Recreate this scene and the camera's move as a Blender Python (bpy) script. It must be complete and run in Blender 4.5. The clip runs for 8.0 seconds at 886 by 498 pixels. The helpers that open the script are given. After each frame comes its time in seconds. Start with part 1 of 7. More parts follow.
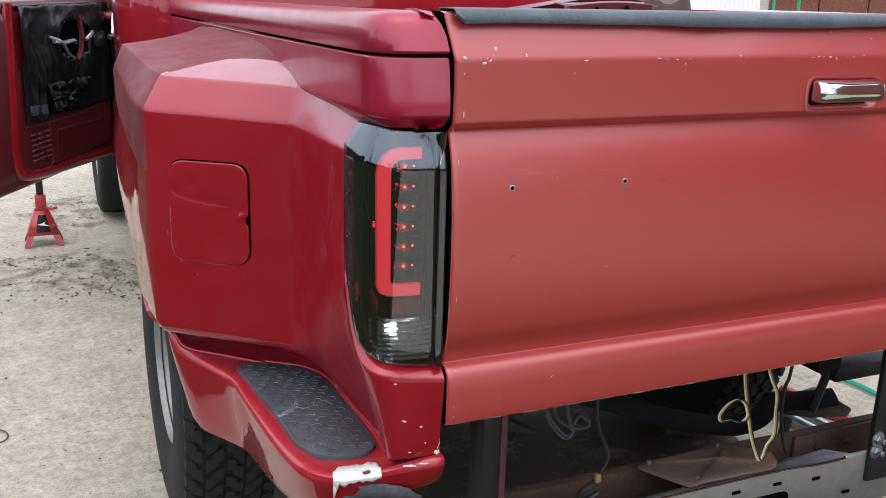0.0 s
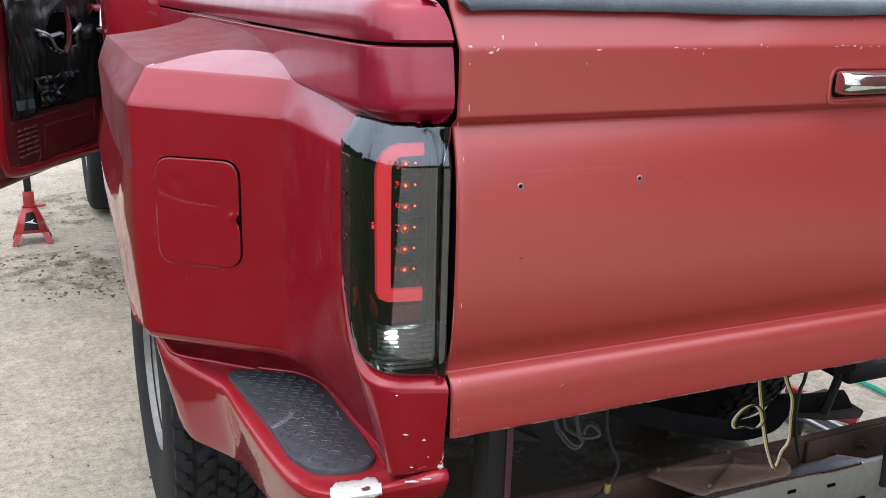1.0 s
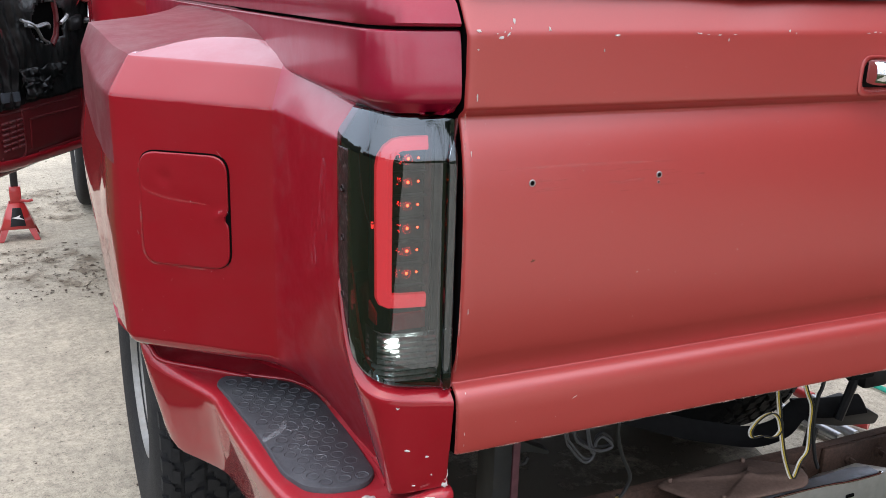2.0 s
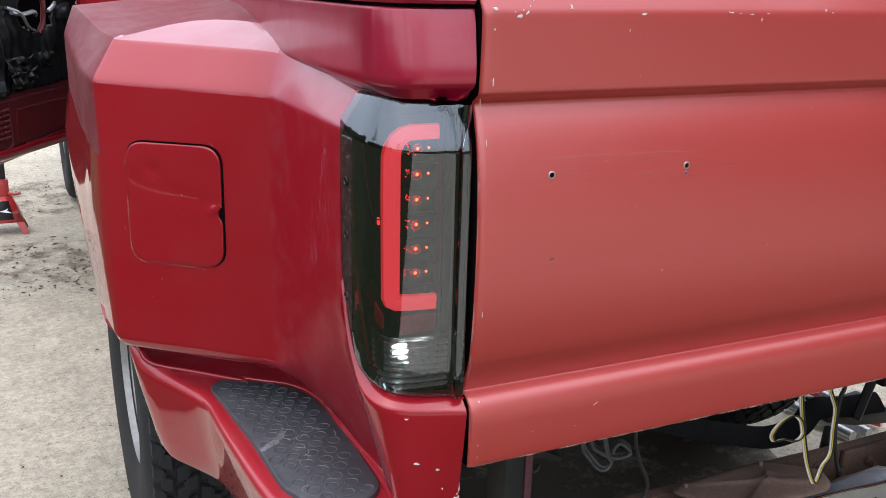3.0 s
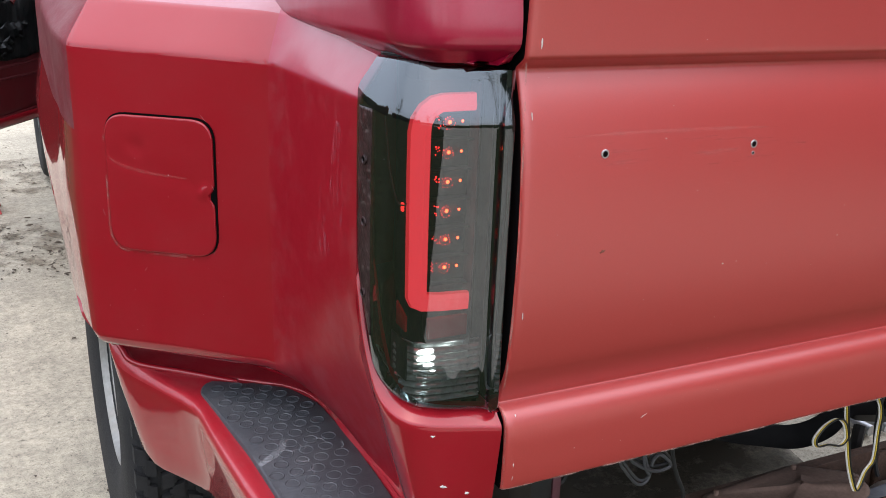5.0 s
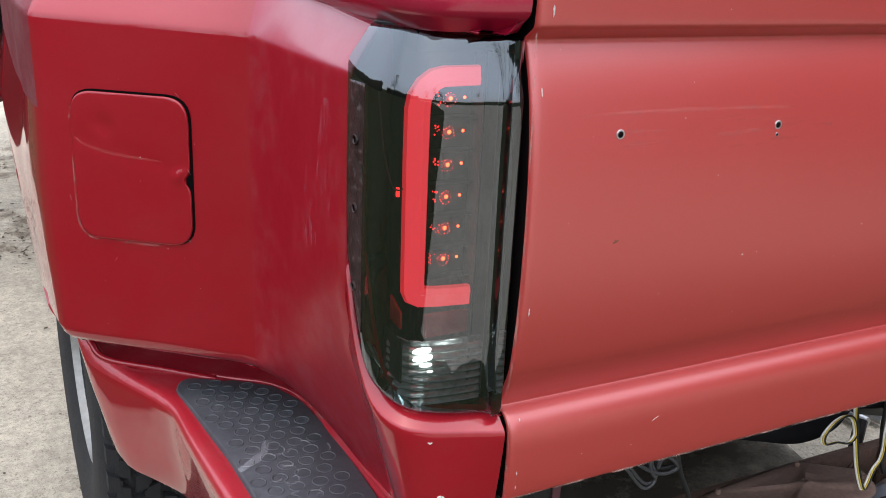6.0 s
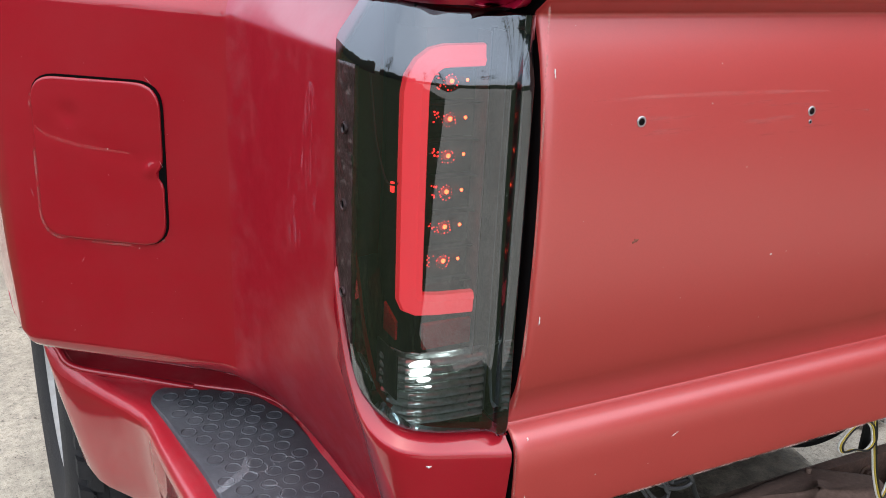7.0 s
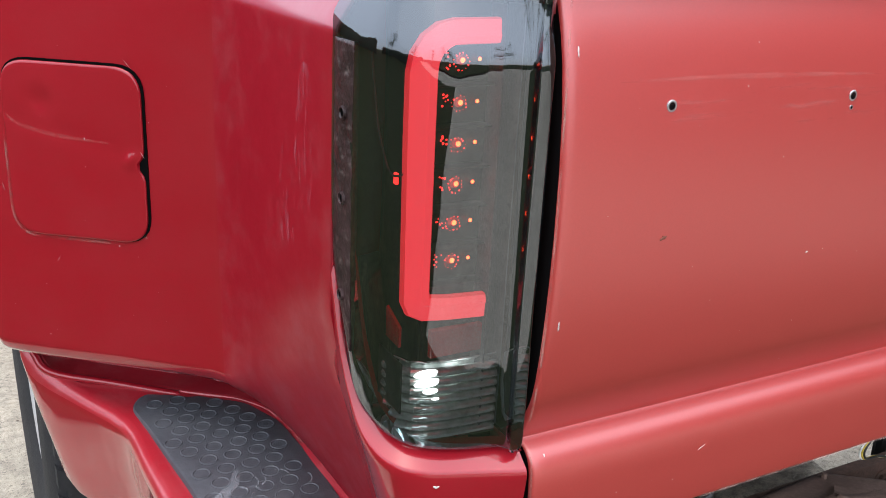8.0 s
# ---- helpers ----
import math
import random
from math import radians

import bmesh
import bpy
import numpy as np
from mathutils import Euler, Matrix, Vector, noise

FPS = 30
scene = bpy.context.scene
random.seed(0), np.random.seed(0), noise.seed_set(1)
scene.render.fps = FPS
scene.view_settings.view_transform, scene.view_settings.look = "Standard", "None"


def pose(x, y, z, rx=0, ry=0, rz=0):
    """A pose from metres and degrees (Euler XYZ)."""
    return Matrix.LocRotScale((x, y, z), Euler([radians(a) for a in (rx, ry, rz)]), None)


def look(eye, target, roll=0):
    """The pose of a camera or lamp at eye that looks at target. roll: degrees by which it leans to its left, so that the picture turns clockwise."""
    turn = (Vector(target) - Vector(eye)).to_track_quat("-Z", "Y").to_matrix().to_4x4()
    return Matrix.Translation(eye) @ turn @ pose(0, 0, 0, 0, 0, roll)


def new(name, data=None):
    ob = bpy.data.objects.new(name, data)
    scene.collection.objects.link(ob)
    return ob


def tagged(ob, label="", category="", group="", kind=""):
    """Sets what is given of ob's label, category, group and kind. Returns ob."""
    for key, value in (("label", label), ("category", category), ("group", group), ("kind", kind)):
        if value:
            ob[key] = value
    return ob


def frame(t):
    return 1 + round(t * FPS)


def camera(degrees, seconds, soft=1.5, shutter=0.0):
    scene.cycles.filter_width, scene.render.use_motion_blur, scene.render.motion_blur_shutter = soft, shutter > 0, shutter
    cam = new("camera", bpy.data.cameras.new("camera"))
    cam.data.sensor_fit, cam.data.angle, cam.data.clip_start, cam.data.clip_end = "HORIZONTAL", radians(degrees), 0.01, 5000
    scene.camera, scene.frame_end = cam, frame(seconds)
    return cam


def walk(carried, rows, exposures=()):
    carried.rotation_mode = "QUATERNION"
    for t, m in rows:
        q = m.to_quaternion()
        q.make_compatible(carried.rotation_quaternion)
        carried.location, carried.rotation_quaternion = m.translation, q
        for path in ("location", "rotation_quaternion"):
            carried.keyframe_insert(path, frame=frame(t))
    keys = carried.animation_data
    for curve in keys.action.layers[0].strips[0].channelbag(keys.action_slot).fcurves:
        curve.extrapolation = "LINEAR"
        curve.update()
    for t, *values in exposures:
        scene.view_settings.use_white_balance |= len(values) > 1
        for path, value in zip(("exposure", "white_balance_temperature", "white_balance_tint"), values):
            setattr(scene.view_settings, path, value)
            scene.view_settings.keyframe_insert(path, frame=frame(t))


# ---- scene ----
cam = camera(50.5, 8.0, soft=0.9)
PATH = [
    (0, (-0.53, -1.178, 1.346), (0.246, 0.582, 0.795), 1.6),
    (0.5, (-0.521, -1.142, 1.337), (0.261, 0.614, 0.784), 1.6),
    (1, (-0.508, -1.095, 1.333), (0.278, 0.656, 0.771), 1.5),
    (1.5, (-0.494, -1.049, 1.324), (0.298, 0.699, 0.758), 1.6),
    (3, (-0.465, -0.912, 1.294), (0.343, 0.82, 0.705), 1.6),
    (3.5, (-0.46, -0.875, 1.285), (0.357, 0.851, 0.691), 1.7),
    (4, (-0.455, -0.833, 1.276), (0.37, 0.887, 0.676), 1.9),
    (4.5, (-0.452, -0.792, 1.268), (0.38, 0.921, 0.658), 1.9),
    (5, (-0.45, -0.752, 1.256), (0.392, 0.951, 0.629), 2.2),
    (6.5, (-0.414, -0.631, 1.22), (0.477, 1.033, 0.56), 2.8),
    (7, (-0.398, -0.588, 1.208), (0.501, 1.069, 0.542), 2.8),
    (7.5, (-0.384, -0.545, 1.195), (0.523, 1.105, 0.522), 2.8),
    (8, (-0.376, -0.52, 1.185), (0.538, 1.125, 0.51), 2.9),
]
walk(cam, [(t, look(eye, target, roll)) for t, eye, target, roll in PATH], [(0, 0.83), (3, 0.99), (5, 1.04), (6.5, 1.14), (8, 1.34)])

# ---- sky and sun: a bright overcast day ----
world = bpy.data.worlds.new("overcast_sky")
scene.world = world
world.use_nodes = True
wn, wl = world.node_tree.nodes, world.node_tree.links
sky = wn.new("ShaderNodeTexSky")
sky.sky_type = "NISHITA"
sky.sun_disc = False
sky.sun_elevation, sky.sun_rotation = radians(72), radians(200)
sky.dust_density, sky.air_density = 4.0, 1.0
# an even cloud cover over the clear sky's colours, brighter towards the zenith
veil = wn.new("ShaderNodeMix")
veil.data_type = "RGBA"
veil.inputs["Factor"].default_value = 0.72
veil.inputs["B"].default_value = (7.0, 7.5, 8.55, 1)
wl.new(sky.outputs["Color"], veil.inputs["A"])
way, split, lift, cover = (wn.new(k) for k in ("ShaderNodeTexCoord", "ShaderNodeSeparateXYZ", "ShaderNodeMapRange", "ShaderNodeMix"))
wl.new(way.outputs["Generated"], split.inputs["Vector"])
wl.new(split.outputs["Z"], lift.inputs["Value"])
lift.inputs["To Min"].default_value, lift.inputs["To Max"].default_value = 0.95, 1.30
cover.data_type, cover.blend_type = "RGBA", "MULTIPLY"
cover.inputs["Factor"].default_value = 1.0
wl.new(veil.outputs["Result"], cover.inputs["A"])
wl.new(lift.outputs["Result"], cover.inputs["B"])
wl.new(cover.outputs["Result"], wn["Background"].inputs["Color"])
wn["Background"].inputs["Strength"].default_value = 0.15
sun = new("sun", bpy.data.lights.new("sun", "SUN"))
sun.data.energy, sun.data.angle, sun.data.color = 0.3, radians(140), (1.0, 0.98, 0.95)
sun.matrix_basis = look((-0.6, -3.6, 5.0), (0, 0, 0))


# ---- materials ----
def material(name, color, rough=0.5, metal=0.0, coat=0.0, coat_rough=0.05, spec=0.5, grain=0.0, grain_scale=200.0, stain=0.0,
             stain_color=(0.3, 0.25, 0.2), stain_scale=6.0, stain_lo=0.5, stain_hi=0.75, bump=0.0, bump_scale=300.0, rough_var=0.0, coat_ior=1.5):
    """A Principled surface with fine grain, larger stains, uneven gloss and relief, all in object space."""
    m = bpy.data.materials.new(name)
    m.use_nodes = True
    n, l = m.node_tree.nodes, m.node_tree.links
    p = n["Principled BSDF"]
    p.inputs["Base Color"].default_value = (*color, 1)
    p.inputs["Roughness"].default_value = rough
    p.inputs["Metallic"].default_value = metal
    p.inputs["Coat Weight"].default_value = coat
    p.inputs["Coat Roughness"].default_value = coat_rough
    p.inputs["Specular IOR Level"].default_value = spec
    p.inputs["Coat IOR"].default_value = coat_ior
    tc = n.new("ShaderNodeTexCoord")

    def noise_at(scale, detail=5.0, rough_=0.6):
        t = n.new("ShaderNodeTexNoise")
        t.inputs["Scale"].default_value, t.inputs["Detail"].default_value, t.inputs["Roughness"].default_value = scale, detail, rough_
        l.new(tc.outputs["Object"], t.inputs["Vector"])
        return t.outputs["Fac"]

    def ramp(src, lo, hi, a, b):
        r = n.new("ShaderNodeMapRange")
        r.inputs["From Min"].default_value, r.inputs["From Max"].default_value = lo, hi
        r.inputs["To Min"].default_value, r.inputs["To Max"].default_value = a, b
        l.new(src, r.inputs["Value"])
        return r.outputs["Result"]

    col = None
    if grain:
        mix = n.new("ShaderNodeMix")
        mix.data_type, mix.blend_type = "RGBA", "MULTIPLY"
        mix.inputs["Factor"].default_value = 1.0
        mix.inputs["A"].default_value = (*color, 1)
        l.new(ramp(noise_at(grain_scale), 0.25, 0.75, 1 - grain, 1 + grain), mix.inputs["B"])
        col = mix.outputs["Result"]
    if stain:
        mix = n.new("ShaderNodeMix")
        mix.data_type = "RGBA"
        mix.inputs["A"].default_value = (*color, 1)
        mix.inputs["B"].default_value = (*stain_color, 1)
        if col:
            l.new(col, mix.inputs["A"])
        l.new(ramp(noise_at(stain_scale, 8.0, 0.65), stain_lo, stain_hi, 0.0, stain), mix.inputs["Factor"])
        col = mix.outputs["Result"]
    if col:
        l.new(col, p.inputs["Base Color"])
    if rough_var:
        l.new(ramp(noise_at(stain_scale * 2.3, 6.0), 0.3, 0.7, rough - rough_var, rough + rough_var), p.inputs["Roughness"])
    if bump:
        b = n.new("ShaderNodeBump")
        b.inputs["Strength"].default_value = bump
        b.inputs["Distance"].default_value = 0.004
        l.new(noise_at(bump_scale, 4.0), b.inputs["Height"])
        l.new(b.outputs["Normal"], p.inputs["Normal"])
    return m


def glowing(name, color, strength, base=(0.3, 0.02, 0.02)):
    m = material(name, base, 0.3)
    p = m.node_tree.nodes["Principled BSDF"]
    p.inputs["Emission Color"].default_value = (*color, 1)
    p.inputs["Emission Strength"].default_value = strength
    return m


def clear(name, tint, rough=0.03, ior=1.45, film=0.0):
    """A thin tinted plastic or glass: looks straight through, gloss by Fresnel."""
    m = bpy.data.materials.new(name)
    m.use_nodes = True
    n, l = m.node_tree.nodes, m.node_tree.links
    n.remove(n["Principled BSDF"])
    tr, gl, mix, fr = (n.new(k) for k in ("ShaderNodeBsdfTransparent", "ShaderNodeBsdfGlossy", "ShaderNodeMixShader", "ShaderNodeFresnel"))
    tr.inputs["Color"].default_value = (*tint, 1)
    gl.inputs["Roughness"].default_value = rough
    gl.inputs["Color"].default_value = (0.86, 0.94, 1.0, 1)
    fr.inputs["IOR"].default_value = ior
    if film:
        # slight moulding waves that stretch what it mirrors
        wc, wm, wt, wb = (n.new(k) for k in ("ShaderNodeTexCoord", "ShaderNodeMapping", "ShaderNodeTexNoise", "ShaderNodeBump"))
        wm.inputs["Scale"].default_value = (1, 1, 0.22)
        wt.inputs["Scale"].default_value, wt.inputs["Detail"].default_value = 38.0, 1.5
        wb.inputs["Strength"].default_value, wb.inputs["Distance"].default_value = 0.13, 0.01
        l.new(wc.outputs["Object"], wm.inputs["Vector"])
        l.new(wm.outputs["Vector"], wt.inputs["Vector"])
        l.new(wt.outputs["Fac"], wb.inputs["Height"])
        l.new(wb.outputs["Normal"], gl.inputs["Normal"])
    l.new(fr.outputs["Fac"], mix.inputs["Fac"])
    l.new(tr.outputs["BSDF"], mix.inputs[1])
    l.new(gl.outputs["BSDF"], mix.inputs[2])
    last = mix
    if film:
        # fine dust specks and faint drip smears on the outside
        tc, df, mix2, add = (n.new(k) for k in ("ShaderNodeTexCoord", "ShaderNodeBsdfDiffuse", "ShaderNodeMixShader", "ShaderNodeMath"))
        outs = []
        for stretch, scale, lo, hi, most in (((1, 1, 1), 650.0, 0.68, 0.74, film * 22), ((1, 1, 0.08), 60.0, 0.45, 0.8, film), ((1, 1, 0.6), 14.0, 0.45, 0.75, film * 0.7)):
            mp, no, mr = (n.new(k) for k in ("ShaderNodeMapping", "ShaderNodeTexNoise", "ShaderNodeMapRange"))
            mp.inputs["Scale"].default_value = stretch
            no.inputs["Scale"].default_value, no.inputs["Detail"].default_value = scale, 6.0
            l.new(tc.outputs["Object"], mp.inputs["Vector"])
            l.new(mp.outputs["Vector"], no.inputs["Vector"])
            mr.inputs["From Min"].default_value, mr.inputs["From Max"].default_value, mr.inputs["To Max"].default_value = lo, hi, most
            l.new(no.outputs["Fac"], mr.inputs["Value"])
            outs.append(mr.outputs["Result"])
        add.operation, add.use_clamp = "ADD", True
        more = n.new("ShaderNodeMath")
        l.new(outs[0], more.inputs[0])
        l.new(outs[1], more.inputs[1])
        l.new(more.outputs[0], add.inputs[0])
        l.new(outs[2], add.inputs[1])
        df.inputs["Color"].default_value = (0.30, 0.31, 0.33, 1)
        l.new(add.outputs[0], mix2.inputs["Fac"])
        l.new(mix.outputs["Shader"], mix2.inputs[1])
        l.new(df.outputs["BSDF"], mix2.inputs[2])
        last = mix2
    l.new(last.outputs["Shader"], n["Material Output"].inputs["Surface"])
    return m


PAINT = material("red_paint", (0.275, 0.004, 0.012), 0.38, 0.10, 1.0, 0.04, 0.08, grain=0.06, grain_scale=900, stain=0.045,
                 stain_color=(0.40, 0.20, 0.21), stain_scale=7, stain_lo=0.3, stain_hi=0.8, rough_var=0.05, coat_ior=1.54)
HAZED = material("hazed_red_paint", (0.27, 0.005, 0.014), 0.42, 0.1, 0.35, 0.22, 0.1, grain=0.08, grain_scale=500, stain=0.12,
                 stain_color=(0.42, 0.24, 0.24), stain_scale=20, stain_lo=0.5, stain_hi=0.8, rough_var=0.06, coat_ior=1.6)
FADED = material("faded_red_paint", (0.385, 0.038, 0.034), 0.45, 0.2, 1.0, 0.33, 0.1, grain=0.05, grain_scale=700, stain=0.15,
                 stain_color=(0.42, 0.060, 0.045), stain_scale=5, stain_lo=0.45, stain_hi=0.8, rough_var=0.05, coat_ior=1.78)
RUBBED = material("rubbed_red_paint", (0.34, 0.014, 0.024), 0.45, 0.1, 0.8, 0.20, 0.15, grain=0.08, grain_scale=500, stain=0.25,
                  stain_color=(0.38, 0.14, 0.14), stain_scale=18, stain_lo=0.48, stain_hi=0.8, rough_var=0.06, coat_ior=1.6)
DUSTY = material("dusty_red_paint", (0.150, 0.018, 0.026), 0.62, 0.0, 0.14, 0.3, 0.10, grain=0.22, grain_scale=420, stain=0.42,
                 stain_color=(0.21, 0.115, 0.110), stain_scale=16, stain_lo=0.38, stain_hi=0.72, rough_var=0.08, bump=0.2, bump_scale=120)
# dust film and the sky's sheen, both mixed into a paler red
PALE_FACET = material("red_paint_with_dust_and_sky_sheen", (0.30, 0.048, 0.066), 0.5, 0.0, 1.0, 0.10, 0.1, grain=0.08, grain_scale=600, stain=0.25,
                  stain_color=(0.40, 0.20, 0.22), stain_scale=12, stain_lo=0.4, stain_hi=0.75, rough_var=0.05, coat_ior=1.62)
RAIL = material("dulled_red_paint", (0.290, 0.005, 0.028), 0.4, 0.25, 0.7, 0.18, 0.1, grain=0.06, grain_scale=500, stain=0.08,
                stain_color=(0.40, 0.28, 0.28), stain_scale=9, stain_lo=0.5, stain_hi=0.8, rough_var=0.05, bump=0.02, bump_scale=60, coat_ior=1.68)
# the body red, darkened to hold the shade of inward-facing sheet metal
SHADED_RED = material("shaded_inner_red", (0.115, 0.005, 0.008), 0.45, 0.1, 0.3, 0.2, grain=0.1, grain_scale=90, stain=0.3,
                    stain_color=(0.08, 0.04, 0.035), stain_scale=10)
CHIP = material("bare_filler", (0.52, 0.50, 0.47), 0.75, grain=0.15, grain_scale=300, stain=0.5, stain_color=(0.35, 0.2, 0.13), stain_scale=60, stain_lo=0.6, bump=0.4)
FILL_WHITE = material("white_filler", (0.62, 0.60, 0.56), 0.8, grain=0.06, grain_scale=120, stain=0.8, stain_color=(0.36, 0.27, 0.21), stain_scale=75, stain_lo=0.56, stain_hi=0.70, bump=0.35, bump_scale=120)
# flat black that stands in for the shade inside gaps and holes
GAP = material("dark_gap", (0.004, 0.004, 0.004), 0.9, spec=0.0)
RUBBER = material("black_rubber", (0.048, 0.052, 0.060), 0.55, grain=0.3, grain_scale=160, stain=0.4, stain_color=(0.105, 0.108, 0.115), stain_scale=14, bump=0.3, bump_scale=500)
TRIM = material("grey_rubber_trim", (0.055, 0.07, 0.085), 0.45, grain=0.2, grain_scale=220, stain=0.35, stain_color=(0.16, 0.19, 0.22), stain_scale=12, stain_lo=0.5, bump=0.3)
TYRE = material("tyre_rubber", (0.018, 0.018, 0.019), 0.75, spec=0.25, grain=0.25, grain_scale=60, stain=0.4, stain_color=(0.04, 0.039, 0.037), stain_scale=9, bump=0.3)
BLACK = material("black_plastic", (0.012, 0.012, 0.013), 0.4, spec=0.25, grain=0.2, grain_scale=120)
BLACK_STEEL = material("black_steel", (0.02, 0.02, 0.02), 0.55, 0.2, grain=0.3, grain_scale=50, stain=0.4, stain_color=(0.06, 0.045, 0.035), stain_scale=18)
CHROME = material("chrome", (0.62, 0.63, 0.65), 0.08, 1.0, grain=0.03, grain_scale=40, rough_var=0.03)
OLD_CHROME = material("worn_chrome", (0.46, 0.45, 0.42), 0.42, 0.7, grain=0.1, grain_scale=60, stain=0.5, stain_color=(0.35, 0.31, 0.26), stain_scale=12, bump=0.1)
# even near-black for the underside; also fills the handle's recess
UNDER = material("near_black_steel", (0.009, 0.009, 0.009), 0.85, spec=0.15, grain=0.3, grain_scale=40)
STEEL = material("zinc_steel", (0.42, 0.43, 0.44), 0.4, 0.9, grain=0.2, grain_scale=150)
RUST = material("rusty_steel", (0.105, 0.058, 0.040), 0.8, 0.1, grain=0.4, grain_scale=120, stain=0.7, stain_color=(0.05, 0.035, 0.03), stain_scale=9, stain_lo=0.4, bump=0.35, bump_scale=380)
RUST_PLATE = material("brown_rusted_plate", (0.155, 0.098, 0.075), 0.8, 0.05, grain=0.3, grain_scale=140, stain=0.6, stain_color=(0.09, 0.05, 0.035), stain_scale=14, stain_lo=0.45, bump=0.25, bump_scale=420)
MAUVE = material("dull_mauve_primer", (0.105, 0.035, 0.042), 0.7, grain=0.3, grain_scale=60)
RIM = material("rim_paint", (0.27, 0.265, 0.25), 0.45, 0.4, grain=0.2, grain_scale=70, stain=0.5, stain_color=(0.25, 0.2, 0.15), stain_scale=15)


def concrete():
    """Worn driveway concrete: broad stains, mottling, grit and pits."""
    m = bpy.data.materials.new("concrete")
    m.use_nodes = True
    n, l = m.node_tree.nodes, m.node_tree.links
    p, tc = n["Principled BSDF"], n.new("ShaderNodeTexCoord")
    p.inputs["Roughness"].default_value = 0.92
    col = None
    for scale, detail, lo, hi, dark in ((0.8, 6, 0.35, 0.65, 0.82), (7.0, 8, 0.38, 0.62, 0.80), (38.0, 8, 0.36, 0.60, 0.70), (95.0, 2, 0.32, 0.36, 0.55), (150.0, 4, 0.30, 0.48, 0.52), (420.0, 3, 0.32, 0.55, 0.60)):
        t = n.new("ShaderNodeTexNoise")
        t.inputs["Scale"].default_value, t.inputs["Detail"].default_value, t.inputs["Roughness"].default_value = scale, detail, 0.7
        l.new(tc.outputs["Object"], t.inputs["Vector"])
        r = n.new("ShaderNodeMapRange")
        r.inputs["From Min"].default_value, r.inputs["From Max"].default_value, r.inputs["To Min"].default_value = lo, hi, dark
        l.new(t.outputs["Fac"], r.inputs["Value"])
        mix = n.new("ShaderNodeMix")
        mix.data_type, mix.blend_type = "RGBA", "MULTIPLY"
        mix.inputs["Factor"].default_value = 1.0
        mix.inputs["A"].default_value = (0.66, 0.585, 0.455, 1)
        if col:
            l.new(col, mix.inputs["A"])
        l.new(r.outputs["Result"], mix.inputs["B"])
        col = mix.outputs["Result"]
        if scale == 38.0:
            bp = n.new("ShaderNodeBump")
            bp.inputs["Strength"].default_value, bp.inputs["Distance"].default_value = 0.6, 0.006
            l.new(t.outputs["Fac"], bp.inputs["Height"])
            l.new(bp.outputs["Normal"], p.inputs["Normal"])
    l.new(col, p.inputs["Base Color"])
    return m


def scuffing(name, color, scale, lo, hi, most):
    """Faint scratches and rub marks with gaps between them."""
    m = bpy.data.materials.new(name)
    m.use_nodes = True
    n, l = m.node_tree.nodes, m.node_tree.links
    p = n["Principled BSDF"]
    p.inputs["Base Color"].default_value, p.inputs["Roughness"].default_value = (*color, 1), 0.7
    p.inputs["Specular IOR Level"].default_value = 0.1
    tc, mp, no, mr, tr, mx = (n.new(k) for k in ("ShaderNodeTexCoord", "ShaderNodeMapping", "ShaderNodeTexNoise", "ShaderNodeMapRange", "ShaderNodeBsdfTransparent", "ShaderNodeMixShader"))
    mp.inputs["Scale"].default_value = scale
    no.inputs["Scale"].default_value, no.inputs["Detail"].default_value, no.inputs["Roughness"].default_value = 1.0, 9.0, 0.7
    l.new(tc.outputs["Object"], mp.inputs["Vector"])
    l.new(mp.outputs["Vector"], no.inputs["Vector"])
    mr.inputs["From Min"].default_value, mr.inputs["From Max"].default_value, mr.inputs["To Max"].default_value = lo, hi, most
    l.new(no.outputs["Fac"], mr.inputs["Value"])
    l.new(mr.outputs["Result"], mx.inputs["Fac"])
    l.new(tr.outputs["BSDF"], mx.inputs[1])
    l.new(p.outputs["BSDF"], mx.inputs[2])
    l.new(mx.outputs["Shader"], n["Material Output"].inputs["Surface"])
    return m


CONCRETE = concrete()
SCUFF_V = scuffing("upright_scuffs", (0.50, 0.27, 0.33), (75, 100, 20), 0.50, 0.80, 0.40)
SCUFF_H = scuffing("level_scuffs", (0.55, 0.24, 0.22), (12, 90, 110), 0.55, 0.72, 0.3)
# rubbed crease on the tailgate, and the painted reflection on the fuel door
CREASE = scuffing("crease_rub_and_glint", (0.62, 0.27, 0.24), (25, 160, 160), 0.36, 0.70, 0.20)
DARK_FLOOR = scuffing("dark_floor_patch", (0.072, 0.062, 0.046), (5, 5, 5), 0.30, 0.52, 0.90)
# pale edge wear; also the light tone of the fuel door's recess wall
EDGE_WEAR_LIT = scuffing("edge_wear_and_lit_lip", (0.50, 0.34, 0.29), (30, 30, 30), 0.45, 0.70, 0.45)
DIRT_FILM = scuffing("dirt_film", (0.17, 0.125, 0.085), (9, 9, 9), 0.47, 0.68, 0.75)
SCUFF_PAD = scuffing("pale_scuff", (0.42, 0.44, 0.47), (60, 60, 60), 0.35, 0.75, 0.32)
JACK_RED = material("red_enamel", (0.42, 0.03, 0.03), 0.35, 0.0, 0.5, 0.1, grain=0.1, grain_scale=60)
SMOKED = clear("smoked_lens", (0.275, 0.285, 0.30), 0.012, 2.05, film=0.011)
CLEAR = material("clear_ribbed_plastic", (0.62, 0.68, 0.65), 0.10, 0.5, 0.8, 0.05, grain=0.3, grain_scale=150)
